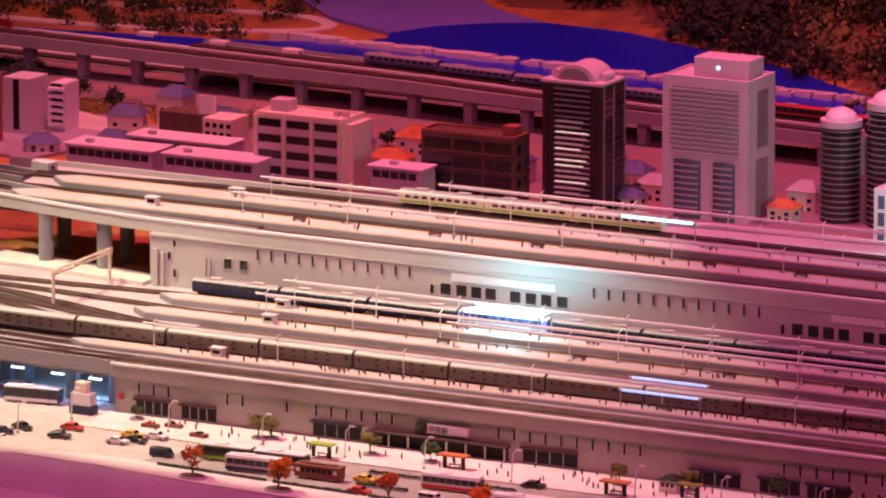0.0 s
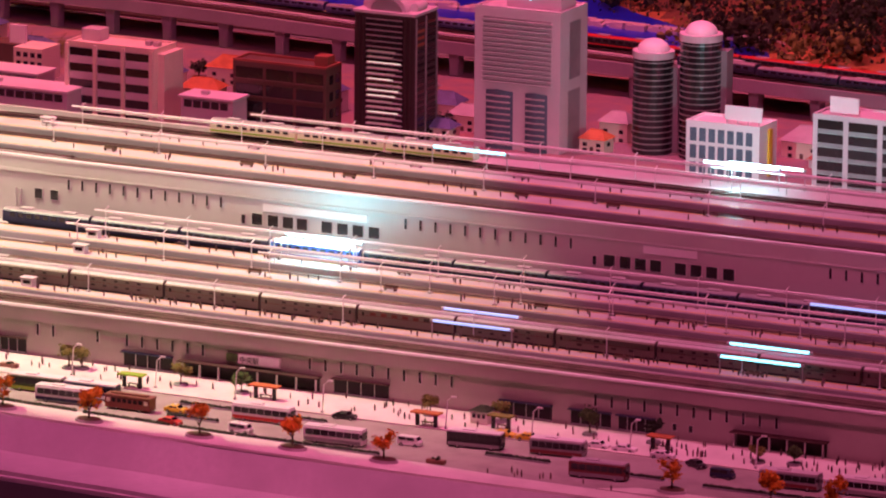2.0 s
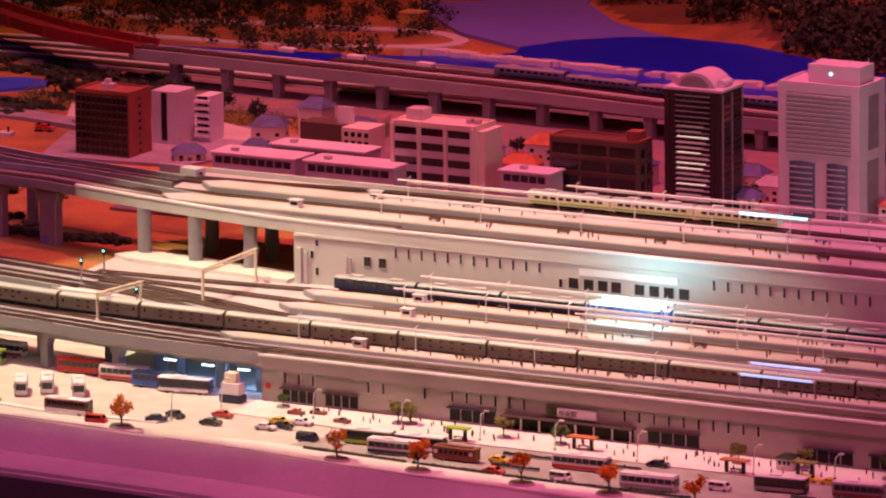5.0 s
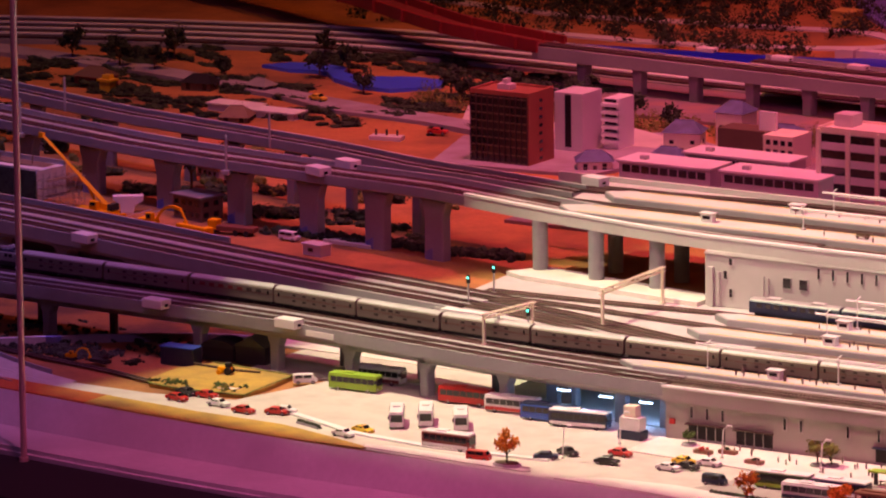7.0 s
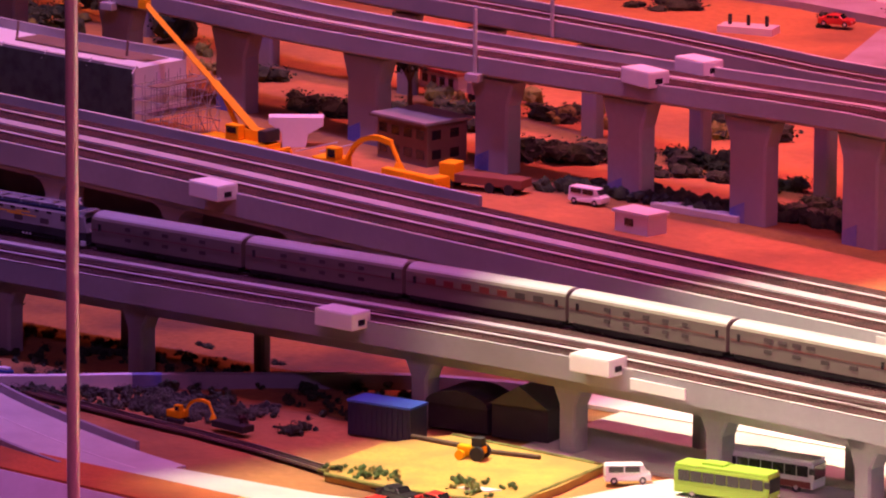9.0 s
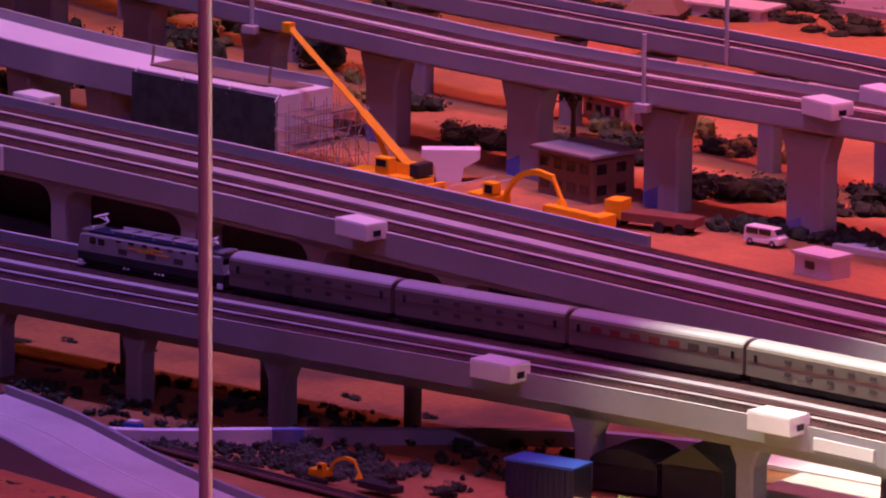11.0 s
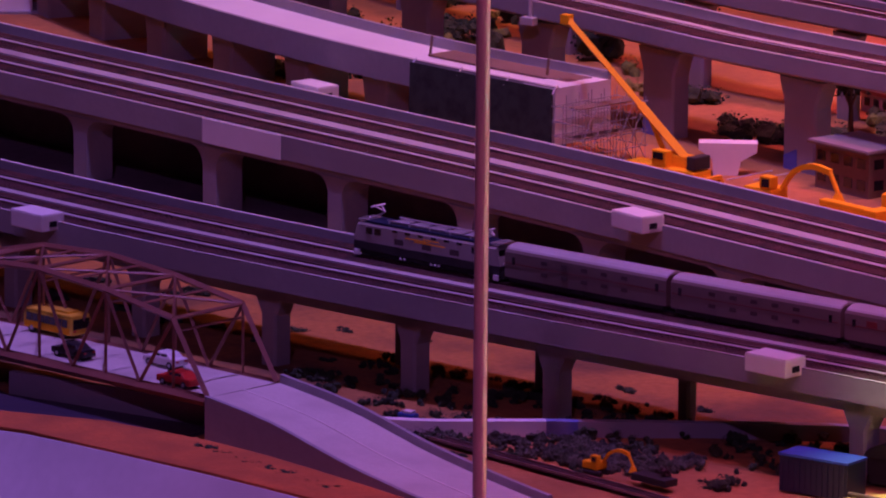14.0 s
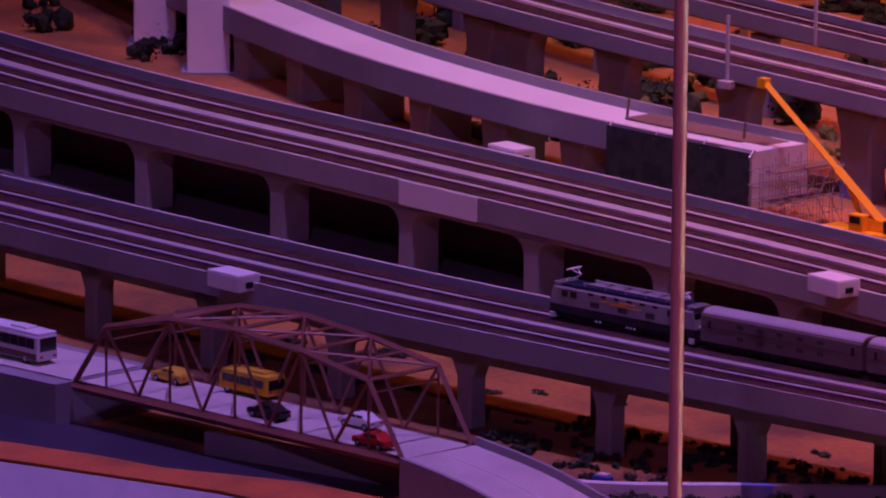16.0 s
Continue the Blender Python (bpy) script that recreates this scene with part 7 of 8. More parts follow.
part("bed", boxes((-0.055, 0.05, -0.016, 0.016, 0.010, 0.022), bevel=0.001), BROWN_STEEL, t)
part("cab", boxes((-0.08, -0.0555, -0.015, 0.015, 0.010, 0.036), bevel=0.002), ORANGE, t)
for k in (-0.065, 0.0, 0.03):
    for s in (-0.014, 0.014):
        part("wheel", rods(0.0075, ((k, s - 0.003, 0.0075), (k, s + 0.003, 0.0075)), seg=14), TYRE, t)
t = thing("equipment_hut", "small pale equipment hut beside the track", "hut", at=pose(-10.175, 15.455, ZB, 0, 0, -12))
part("body", boxes((-0.031, 0.031, -0.018, 0.018, -0.01, 0.026)), PINK_GREY, t)
part("roof", boxes((-0.034, 0.034, -0.021, 0.021, 0.026, 0.030)), PINK_GREY, t)
part("window", boxes((-0.012, 0.004, -0.0192, -0.0175, 0.010, 0.020)), GLASS, t)
# low walls and bank beside the track
t = thing("beam_stack", "pale precast beams lying beside the track", "beams", at=pose(-10.17, 15.60, ZB, 0, 0, -6))
for k in range(3):
    part("beam", boxes((-0.075 + 0.008 * k, 0.075 + 0.004 * k, -0.018 + 0.013 * k, -0.007 + 0.013 * k, 0.0, 0.009), bevel=0.001), PINK_GREY, t)
# the dark strip at the pier feet, partly shade, built as weeds
thicket("scrub", "dark green ditch weeds, also standing for the shadow strip at the pier feet", [(x, 15.62 + 0.012 * math.sin(x * 23) + 0.03 * (k % 2), 0.013) for k, x in enumerate(np.arange(-10.42, -9.70, 0.011))], BUSH, 17, 0.5, 0.9)
for x in (-10.578, -11.37):
    p, deg = at_x(PATH_U, x)
    t = thing("mast", "thin grey catenary mast on the viaduct edge", "mast", "catenary masts", pose(p.x, p.y, p.z))
    part("pole", rods(0.0031, ((0, -0.004, -0.024), (0, -0.004, 0.072)), seg=10), GREY_METAL, t)
    part("bracket", boxes((-0.011, 0.011, -0.014, -0.0005, -0.030, -0.019), bevel=0.001), GREY_METAL, t)
for x in (-10.655, -11.45):
    p, deg = at_x(PATH_V, x)
    t = thing("mast", "thin grey catenary mast on the viaduct edge", "mast", "catenary masts", pose(p.x, p.y, p.z))
    part("pole", rods(0.003, ((0, -0.004, -0.02), (0, -0.004, 0.072)), seg=10), GREY_METAL, t)
for x, y, s in ((-11.25, 16.06, 1.0), (-10.86, 16.0, 0.9), (-10.93, 15.94, 1.0), (-10.75, 15.92, 0.8), (-10.35, 15.86, 1.3), (-10.45, 15.84, 1.2), (-10.28, 15.83, 1.0), (-10.18, 15.80, 0.9), (-10.42, 16.12, 1.4), (-11.6, 15.98, 1.2), (-11.72, 15.92, 1.0), (-11.45, 15.86, 1.1),
                (-11.9, 16.0, 1.3), (-12.1, 16.1, 1.2), (-12.4, 16.3, 1.3), (-10.05, 15.72, 0.9), (-11.2, 16.35, 1.0), (-10.95, 16.38, 1.2), (-10.6, 16.36, 1.3), (-10.9, 16.55, 1.0), (-11.8, 16.25, 1.2), (-12.0, 16.45, 1.0), (-11.0, 15.9, 1.1), (-11.06, 15.91, 0.9), (-10.53, 15.80, 1.3), (-10.62, 15.80, 1.0), (-10.70, 16.05, 1.0), (-10.35, 15.81, 0.8), (-11.82, 15.84, 1.2)):
    bush(x, y, s, ZB, 1.3)
WILD = random.Random(61)
thicket("scrub", "dark scrub on the earth behind the unfinished viaduct", [(WILD.uniform(-13.2, -11.5), WILD.uniform(16.0, 16.7), 0.03 * WILD.uniform(0.5, 1.3)) for _ in range(60)], BUSH, 14, 0.35, 0.6)
thicket("scrub", "brown-green dry scrub behind the upper viaduct", [(WILD.uniform(-11.9, -10.0), WILD.uniform(16.0, 16.5), 0.016 * WILD.uniform(0.5, 1.3)) for _ in range(50)], OLIVE, 15, 0.35, 0.6)
tree(-10.928, 16.003, 0.125, 0.034, BUSH, "dark green tree beside the tan hut", n=420, size=0.005)
tree(-11.10, 16.14, 0.09, 0.03, BUSH, "dark green tree by the viaduct piers", n=400, size=0.006)
t = thing("worker_hut", "long low hut with a red tin roof and small windows", "hut", at=pose(-10.965, 16.165, ZB, 0, 0, -16))
part("body", boxes((-0.05, 0.04, -0.02, 0.02, -0.01, 0.026)), PINK_GREY, t)
part("roof", boxes((-0.055, 0.045, -0.027, 0.024, 0.026, 0.031)), BRICK_RED, t)
for k in range(4):
    part("window", boxes((-0.042 + k * 0.02, -0.031 + k * 0.02, -0.0212, -0.0195, 0.008, 0.020)), GLASS, t)
t = thing("parked_trailer", "small orange trailer with a pale side by the hut", "trailer", at=pose(-10.878, 16.115, ZB, 0, 0, -12))
part("bed", boxes((-0.018, 0.018, -0.012, 0.012, 0.008, 0.026), bevel=0.001), PINK_GREY, t)
part("load", boxes((-0.015, 0.015, -0.010, 0.010, 0.0262, 0.036), bevel=0.002), ROOF_RED, t)
for k in (-0.010, 0.010):
    for q in (-0.010, 0.010):
        part("wheel", rods(0.005, ((k, q - 0.003, 0.005), (k, q + 0.003, 0.005)), seg=12), TYRE, t)
house(-11.36, 16.85, 0.078, 0.075, 0.016, 20, BROWN, TAN, "low hut with a tan pointed hip roof")

# ---- truss road bridge and ramp ----
def truss_bridge():
    t = thing("truss_bridge", "brown steel truss road bridge with arched top chords", "bridge")
    a, b = Vector((-11.28, 14.424, 0.056)), Vector((-10.71, 14.366, 0.056))
    d = b - a
    s = Vector((-d.y, d.x, 0)).normalized()
    width, n = 0.115, 10
    def at(k, o, z):
        return a + d * (k / n) + s * o + Vector((0, 0, z))
    rise = {0: 0.0, 1: 0.078, 3: 0.105, 5: 0.111, 7: 0.103, 9: 0.086, 10: 0.0}
    part("road_deck", prism([(a.x, a.y), (b.x, b.y), (b + s * width).to_tuple()[:2], (a + s * width).to_tuple()[:2]], 0.048, 0.056), ASPHALT, t, "grey road deck")
    tops = (0, 1, 3, 5, 7, 9, 10)
    for o in (0.0, width):
        part("bottom_chord", rod(bmesh.new(), at(0, o, -0.004), at(n, o, -0.004), 0.0075, 4), BROWN_STEEL, t)
        for k, m in zip(tops, tops[1:]):
            part("end_post" if 0 in (k, rise[m]) else "top_chord", rod(bmesh.new(), at(k, o, rise[k]), at(m, o, rise[m]), 0.0042, 4), BROWN_STEEL, t)
        for k in tops[1:-1]:
            part("vertical", rod(bmesh.new(), at(k, o, 0), at(k, o, rise[k]), 0.0022, 4), BROWN_STEEL, t)
            for m in (k - 1, k + 1):
                if 0 < m < n:
                    part("diagonal", rod(bmesh.new(), at(k, o, rise[k]), at(m, o, 0), 0.0027, 4), BROWN_STEEL, t)
    for k in tops[1:-1]:
        part("cross_beam", rod(bmesh.new(), at(k, 0, rise[k]), at(k, width, rise[k]), 0.0026, 4), BROWN_STEEL, t)
        part("sway_beam", rod(bmesh.new(), at(k, 0, rise[k] - 0.016), at(k, width, rise[k] - 0.016), 0.0016, 4), BROWN_STEEL, t)
    for k, m in zip(tops[1:-1], tops[2:-1]):
        c = (at(k, width / 2, rise[k]) + at(m, width / 2, rise[m])) / 2
        part("cross_beam", rod(bmesh.new(), at((k + m) / 2, 0, (rise[k] + rise[m]) / 2), at((k + m) / 2, width, (rise[k] + rise[m]) / 2), 0.0018, 4), BROWN_STEEL, t)
        for q in (at(k, 0, rise[k]), at(k, width, rise[k]), at(m, 0, rise[m]), at(m, width, rise[m])):
            part("cross_brace", rod(bmesh.new(), q, c, 0.0016, 4), BROWN_STEEL, t)
    # approach ramp towards the plaza and the road beyond
    r = thing("road_ramp", "grey concrete road ramp down from the truss bridge", "ramp")
    run = [Vector((p.x, p.y, p.z)) for p in curve_through([(-10.709, 14.366, 0.056), (-10.60, 14.35, 0.044), (-10.45, 14.315, 0.020), (-10.28, 14.27, 0.006), (-10.15, 14.235, 0.003)], 0.03)]
    part("road", sweep(run, [(0.0, -0.05), (0.115, -0.05), (0.115, 0.0), (0.0, 0.0)]), ASPHALT, r)
    part("parapet", sweep(run[:-3], [(-0.006, -0.05), (-0.0005, -0.05), (-0.0005, 0.003), (-0.006, 0.003)]), CONCRETE, r)
    part("parapet", sweep(run[:-3], [(0.1155, -0.05), (0.121, -0.05), (0.121, 0.010), (0.1155, 0.010)]), CONCRETE, r)
    part("lane_line", sweep(run, [(0.0565, 0.0), (0.0585, 0.0), (0.0585, 0.0006), (0.0565, 0.0006)]), PAVING, r)
    l = thing("bridge_abutment", "grey rock and concrete abutment at the bridge end", "abutment")
    part("block", prism([(-11.95, 14.46), (-11.6, 14.42), (-11.29, 14.40), (-11.27, 14.56), (-11.6, 14.60), (-11.95, 14.66)], -0.02, 0.0555), CONCRETE_DARK, l)
    part("road", prism([(-11.95, 14.475), (-11.29, 14.427), (-11.28, 14.54), (-11.95, 14.60)], 0.0556, 0.058), ASPHALT, l)


truss_bridge()
slab("river_wall", [(-11.05, 14.402), (-10.745, 14.424), (-10.745, 14.434), (-11.05, 14.412)], -0.02, 0.032, CONCRETE, "low grey river wall along the verge", "wall")
SIDE = curve_through([(-10.63, 14.515, 0), (-10.537, 14.558, 0), (-10.426, 14.648, 0), (-10.28, 14.755, 0), (-10.131, 14.855, 0), (-9.98, 14.90, 0)], 0.02)
# one low wall in three colours: pale, blue, grey
for x0, x1, mat, label in ((-10.7, -10.432, WHITE, "pale lilac-grey low wall beside the sidings"), (-10.432, -10.405, BLUE_PATCH, "blue end of the low wall"), (-10.405, -9.9, CONCRETE, "grey low wall under the viaduct")):
    q = [v for v in SIDE if x0 <= v.x <= x1]
    k = SIDE.index(q[-1])
    tagged(part("low_wall", sweep(SIDE[SIDE.index(q[0]):k + 2], [(0.0, -0.01), (0.014, -0.01), (0.014, 0.019), (0.0, 0.019)]), mat), label, "wall", kind="structure")
# ---- plaza: vehicles, trees, street furniture ----
def wheels(t, xs, w, r):
    for x in xs:
        for s in (-1, 1):
            q = part("wheel", rods(r, ((x, s * (w / 2 - 0.0035), r), (x, s * (w / 2 + 0.0004), r)), seg=14), TYRE, t)
            part("hub", rods(r * 0.5, ((x, s * (w / 2 + 0.0004) - 0.0002, r), (x, s * (w / 2 + 0.0004) + 0.0003, r)), seg=10), GREY_METAL, q)


def bus(x, y, deg, body, roof, skirt, label, l=0.142, w=0.033, h=0.041, z=0.004):
    t = thing("bus", label, "bus", "", pose(x, y, z, 0, 0, deg))
    part("body", boxes((-l / 2, l / 2, -w / 2, w / 2, 0.005, h - 0.004), bevel=0.0025), body, t)
    part("roof", boxes((-l / 2 + 0.001, l / 2 - 0.001, -w / 2 + 0.001, w / 2 - 0.001, h - 0.0045, h), bevel=0.002), roof, t)
    part("roof_unit", boxes((-0.03, 0.0, -0.009, 0.009, h, h + 0.003), bevel=0.001), roof, t)
    for s in (-1, 1):
        yy = s * (w / 2 + 0.0002)
        part("skirt", boxes((-l / 2 + 0.003, l / 2 - 0.003, min(yy, yy + s * 0.0004), max(yy, yy + s * 0.0004), 0.0065, 0.0145)), skirt, t, "coloured lower panel")
        n = 7
        for k in range(n):
            a = -l / 2 + 0.006 + k * (l - 0.012) / n
            pane(t, a + (l - 0.012) / n / 2, yy, h * 0.66, (l - 0.012) / n - 0.0012, h * 0.32, GLASS)
    for s in (-1, 1):
        xx = s * (l / 2 + 0.0002)
        part("windscreen", boxes((min(xx, xx + s * 0.0005), max(xx, xx + s * 0.0005), -w / 2 + 0.003, w / 2 - 0.003, h * 0.42, h * 0.84)), GLASS, t)
        for yy in (-0.011, 0.011):
            part("headlight", boxes((min(xx, xx + s * 0.0006), max(xx, xx + s * 0.0006), yy - 0.0025, yy + 0.0025, 0.009, 0.012)), WHITE if s > 0 else RED, t)
    wheels(t, (-l * 0.30, l * 0.32), w, 0.0062)
    part("mirror", boxes((l / 2 - 0.004, l / 2 + 0.003, -w / 2 - 0.003, -w / 2 - 0.0005, h * 0.6, h * 0.78)), UNDER, t)
    return t


def car(x, y, deg, paint, label, van=False, z=0.004, taxi=False):
    t = thing("van" if van else "car", label, "van" if van else "car", "", pose(x, y, z, 0, 0, deg))
    l, w = 0.056, 0.0215
    prof = [(-0.028, 0.004), (0.028, 0.004), (0.028, 0.010), (0.026, 0.0115), (0.014, 0.0125), (0.007, 0.0185), (-0.012, 0.0188), (-0.020, 0.0130), (-0.0275, 0.0120)]
    if van:
        prof = [(-0.028, 0.004), (0.028, 0.004), (0.028, 0.012), (0.025, 0.0145), (0.018, 0.0235), (-0.0265, 0.0240), (-0.028, 0.021)]
    bm = bmesh.new()
    f = [bm.verts.new((px, -w / 2, pz)) for px, pz in prof]
    g = [bm.verts.new((px, w / 2, pz)) for px, pz in prof]
    k = len(prof)
    for i in range(k):
        bm.faces.new((f[i], f[(i + 1) % k], g[(i + 1) % k], g[i]))
    bm.faces.new(f[::-1])
    bm.faces.new(g)
    for v in bm.verts:
        if v.co.z > 0.014:
            v.co.y *= 0.84
    bmesh.ops.recalc_face_normals(bm, faces=bm.faces)
    bmesh.ops.bevel(bm, geom=bm.edges[:], offset=0.0007, segments=1, affect="EDGES")
    part("body", bm, paint, t)
    top = 0.0228 if van else 0.0178
    lo = 0.0150 if van else 0.0133
    for s in (-1, 1):
        yy = s * w / 2 * 0.90
        for a, b in (((-0.024, -0.006), (-0.004, 0.014)) if van else ((-0.013, -0.003), (-0.0015, 0.007))):
            part("side_window", boxes((a, b, yy - 0.0008, yy + 0.0008, lo, top - 0.0008)), GLASS, t)
    wx = 0.0215 if van else 0.0108
    ob = part("windscreen", boxes((-0.0006, 0.0006, -w / 2 * 0.78, w / 2 * 0.78, -0.004, 0.004)), GLASS, t)
    ob.matrix_basis = pose(wx, 0, 0.0190 if van else 0.0158, 0, -40, 0)
    for s in (-0.007, 0.007):
        part("headlight", boxes((0.0276, 0.0285, s - 0.002, s + 0.002, 0.0080, 0.0100)), WHITE, t)
        part("tail_light", boxes((-0.0285, -0.0276, s - 0.002, s + 0.002, 0.0085, 0.0105)), RED, t)
    if taxi:
        part("roof_sign", boxes((-0.004, 0.0, -0.003, 0.003, top + 0.0008, top + 0.0035)), WHITE, t)
    wheels(t, (-0.0175, 0.0175), w, 0.0045)
    return t


H = 0.016
for x, y, d, body, roof, skirt, label, l in (
        (-9.490, 14.566 + H, 4, LIME, LIME, LIME, "lime green coach in the bus yard", 0.128),
        (-9.483, 14.660 + H, 2, WHITE, WHITE, MAROON, "white and brown coach in the bus yard", 0.128),
        (-9.187, 14.572 + H, 3, RED, RED, RED, "red bus parked under the viaduct", 0.135),
        (-9.045, 14.548 + H, 4, WHITE, WHITE, RED, "white bus with red skirt under the viaduct", 0.135),
        (-8.93, 14.520 + H, 4, BLUE, NAVY, BLUE, "blue bus under the station viaduct", 0.135),
        (-8.835, 14.500 + H, 8, NAVY, WHITE, WHITE, "blue and white bus by the station", 0.145),
        (-8.980, 14.170 + H, 1, MAROON, WHITE, WHITE, "maroon and white bus beside the kerb", 0.125),
        (-8.129, 14.205 + H, 2, GREEN, WHITE, LIME, "green bus with a white roof at the stop", 0.135),
        (-7.985, 14.205 + H, 2, NAVY, WHITE, WHITE, "long white-roofed bus at the stop", 0.135),
        (-8.019, 14.140 + H, 3, WHITE, WHITE, NAVY, "white bus with dark windows and navy skirt", 0.143),
        (-7.534, 14.200 + H, 2, WHITE, WHITE, RED, "white bus with a red swoosh on its side", 0.148),
        (-7.297, 14.098 + H, 3, WHITE, WHITE, TIN, "white bus on the plaza road", 0.146),
        (-7.000, 14.215 + H, 6, UNDER, WHITE, TIN, "dark bus with a white roof", 0.130),
        (-6.806, 14.240 + H, 6, TIN, WHITE, MAROON, "grey bus with a white roof", 0.128),
        (-6.638, 14.100 + H, 5, MAROON, GREY_METAL, TIN, "brown and grey bus turning on the plaza", 0.134),
        (-6.229, 14.225 + H, 3, TIN, PINK_GREY, MAROON, "grey bus at the far stop", 0.140),
        (-6.05, 14.24 + H, 3, WHITE, WHITE, TIN, "white bus at the far stop", 0.140)):
    bus(x, y, d, body, roof, skirt, label, l)
for (x, y), (x2, y2) in (((-9.187, 14.289), (-9.24, 14.375)), ((-9.136, 14.333), (-9.19, 14.42)), ((-9.043, 14.337), (-9.10, 14.425))):
    bus((x + x2) / 2, (y + y2) / 2, math.degrees(math.atan2(y - y2, x - x2)), WHITE, WHITE, TIN, "white bus parked nose out in the bus yard", 0.105)


def tram(x, y, deg):
    t = thing("tram", "maroon old-fashioned tram on the plaza road", "tram", at=pose(x, y, 0.004, 0, 0, deg))
    l, w = 0.118, 0.031
    part("body", boxes((-l / 2, l / 2, -w / 2, w / 2, 0.006, 0.032), bevel=0.002), MAROON, t)
    part("roof", boxes((-l / 2 - 0.002, l / 2 + 0.002, -w / 2 - 0.001, w / 2 + 0.001, 0.032, 0.037), bevel=0.002), BROWN_STEEL, t)
    part("clerestory", boxes((-l / 2 + 0.012, l / 2 - 0.012, -0.007, 0.007, 0.037, 0.0405), bevel=0.001), BROWN_STEEL, t)
    for s in (-1, 1):
        for k in range(8):
            pane(t, -0.049 + k * 0.014, s * (w / 2 + 0.0002), 0.0245, 0.0095, 0.009, CREAM if k in (0, 7) else GLASS)
    wheels(t, (-0.03, 0.03), w - 0.006, 0.0055)


tram(-7.854, 14.150 + H, 0)
C = 0.011
for x, y, d, paint, label, van, taxi in (
        (-9.633, 14.573 + C, 40, WHITE, "white van at the field corner", True, False), (-8.735, 14.195 + C, 28, NAVY, "dark blue car crossing the plaza", False, False), (-8.715, 14.255 + C, -20, CAR_BLACK, "black car crossing the plaza", False, False),
        (-8.607, 14.305 + C, -4, RED, "red car on the plaza", False, False), (-8.592, 14.222 + C, 6, CAR_BLACK, "black car on the plaza", False, False), (-9.51, 14.270 + C, 10, RED, "red car on the field road", False, False),
        (-9.255, 14.160 + C, -10, WHITE, "white car beside the kerb", False, False), (-9.235, 14.212 + C, -12, YELLOW, "yellow taxi beside the kerb", False, True), (-8.442, 14.237 + C, 2, WHITE, "white car waiting by the paving", False, False),
        (-8.410, 14.268 + C, -6, CAR_BLACK, "dark car waiting by the paving", False, False), (-8.442, 14.306 + C, -4, YELLOW, "yellow taxi waiting by the paving", False, True), (-8.385, 14.32 + C, 0, WHITE, "white car waiting by the paving", False, False),
        (-8.286, 14.175 + C, 3, NAVY, "dark blue open truck on the plaza road", True, False), (-8.86, 14.112 + C, 8, RED, "red van beside the maroon bus", True, False),
        (-7.75, 14.185 + C, -3, YELLOW, "yellow taxi on the plaza road", False, True), (-7.708, 14.080 + C, -3, RED, "red car on the plaza road", False, False), (-7.53, 14.088 + C, -2, WHITE, "white and yellow taxi van", True, True),
        (-7.382, 14.315 + C, 6, CAR_BLACK, "black car by the station paving", False, False), (-7.139, 14.165 + C, 2, WHITE, "white van on the plaza road", True, False), (-6.924, 14.335 + C, 4, YELLOW, "yellow taxi at the rank", False, True),
        (-6.985, 14.335 + C, 4, YELLOW, "yellow taxi at the rank", False, True), (-6.755, 14.345 + C, 2, WHITE, "white car at the rank", False, False), (-6.689, 14.345 + C, 2, WHITE, "white car at the rank", False, False),
        (-6.589, 14.335 + C, 2, WHITE, "white car at the rank", False, False), (-6.488, 14.295 + C, -30, CAR_BLACK, "dark car turning by the paving", False, False), (-6.396, 14.235 + C, 0, NAVY, "dark blue van on the plaza", True, False),
        (-9.793, 14.287, -8, RED, "red car on the field road", False, False), (-9.806, 14.346, -12, CAR_BLACK, "black car on the field road", False, False), (-9.748, 14.345, -8, RED, "red car on the field road", False, False),
        (-9.675, 14.285, -4, WHITE, "white car on the field road", False, False), (-9.585, 14.255, -2, RED, "red car on the field road", False, False), (-9.50, 14.30, 12, WHITE, "white car by the kerb", False, False)):
    car(x, y, d, paint, label, van, taxi=taxi)
for x, y, d, paint, label, van in ((-10.855, 14.462, 174, WHITE, "white car on the truss bridge", False), (-10.775, 14.392, 174, RED, "red car on the truss bridge", False), (-10.970, 14.428, 174, CAR_BLACK, "black car on the truss bridge", False), (-11.190, 14.502, 174, YELLOW, "yellow car on the truss bridge", False)):
    car(x, y, d, paint, label, van, z=0.0565)
bus(-11.07, 14.514, 174, YELLOW, YELLOW, ORANGE, "yellow minibus on the truss bridge", 0.085, h=0.030, z=0.0565)
bus(-11.425, 14.475, 174, WHITE, WHITE, BROWN, "white bus on the bridge approach", 0.12, z=0.0585)
car(-10.33, 15.565, -4, WHITE, "white van on the building site", True, z=ZB + 0.001)
car(-10.77, 16.945, 10, RED, "red car parked near the office blocks", False, z=ZB + 0.002)
t = thing("loading_platform", "small pale platform with dark bollards on the plain", "platform", at=pose(-10.86, 16.83, ZB, 0, 0, 14))
part("slab", boxes((-0.045, 0.045, -0.02, 0.02, -0.004, 0.010), bevel=0.001), PINK_GREY, t)
for k in (-0.03, 0.0, 0.03):
    part("bollard", rods(0.003, ((k, 0.0, 0.010), (k, 0.0, 0.026))), UNDER, t)
car(-11.30, 17.16, -12, YELLOW, "yellow car on the country street", False, z=ZB + 0.0125)

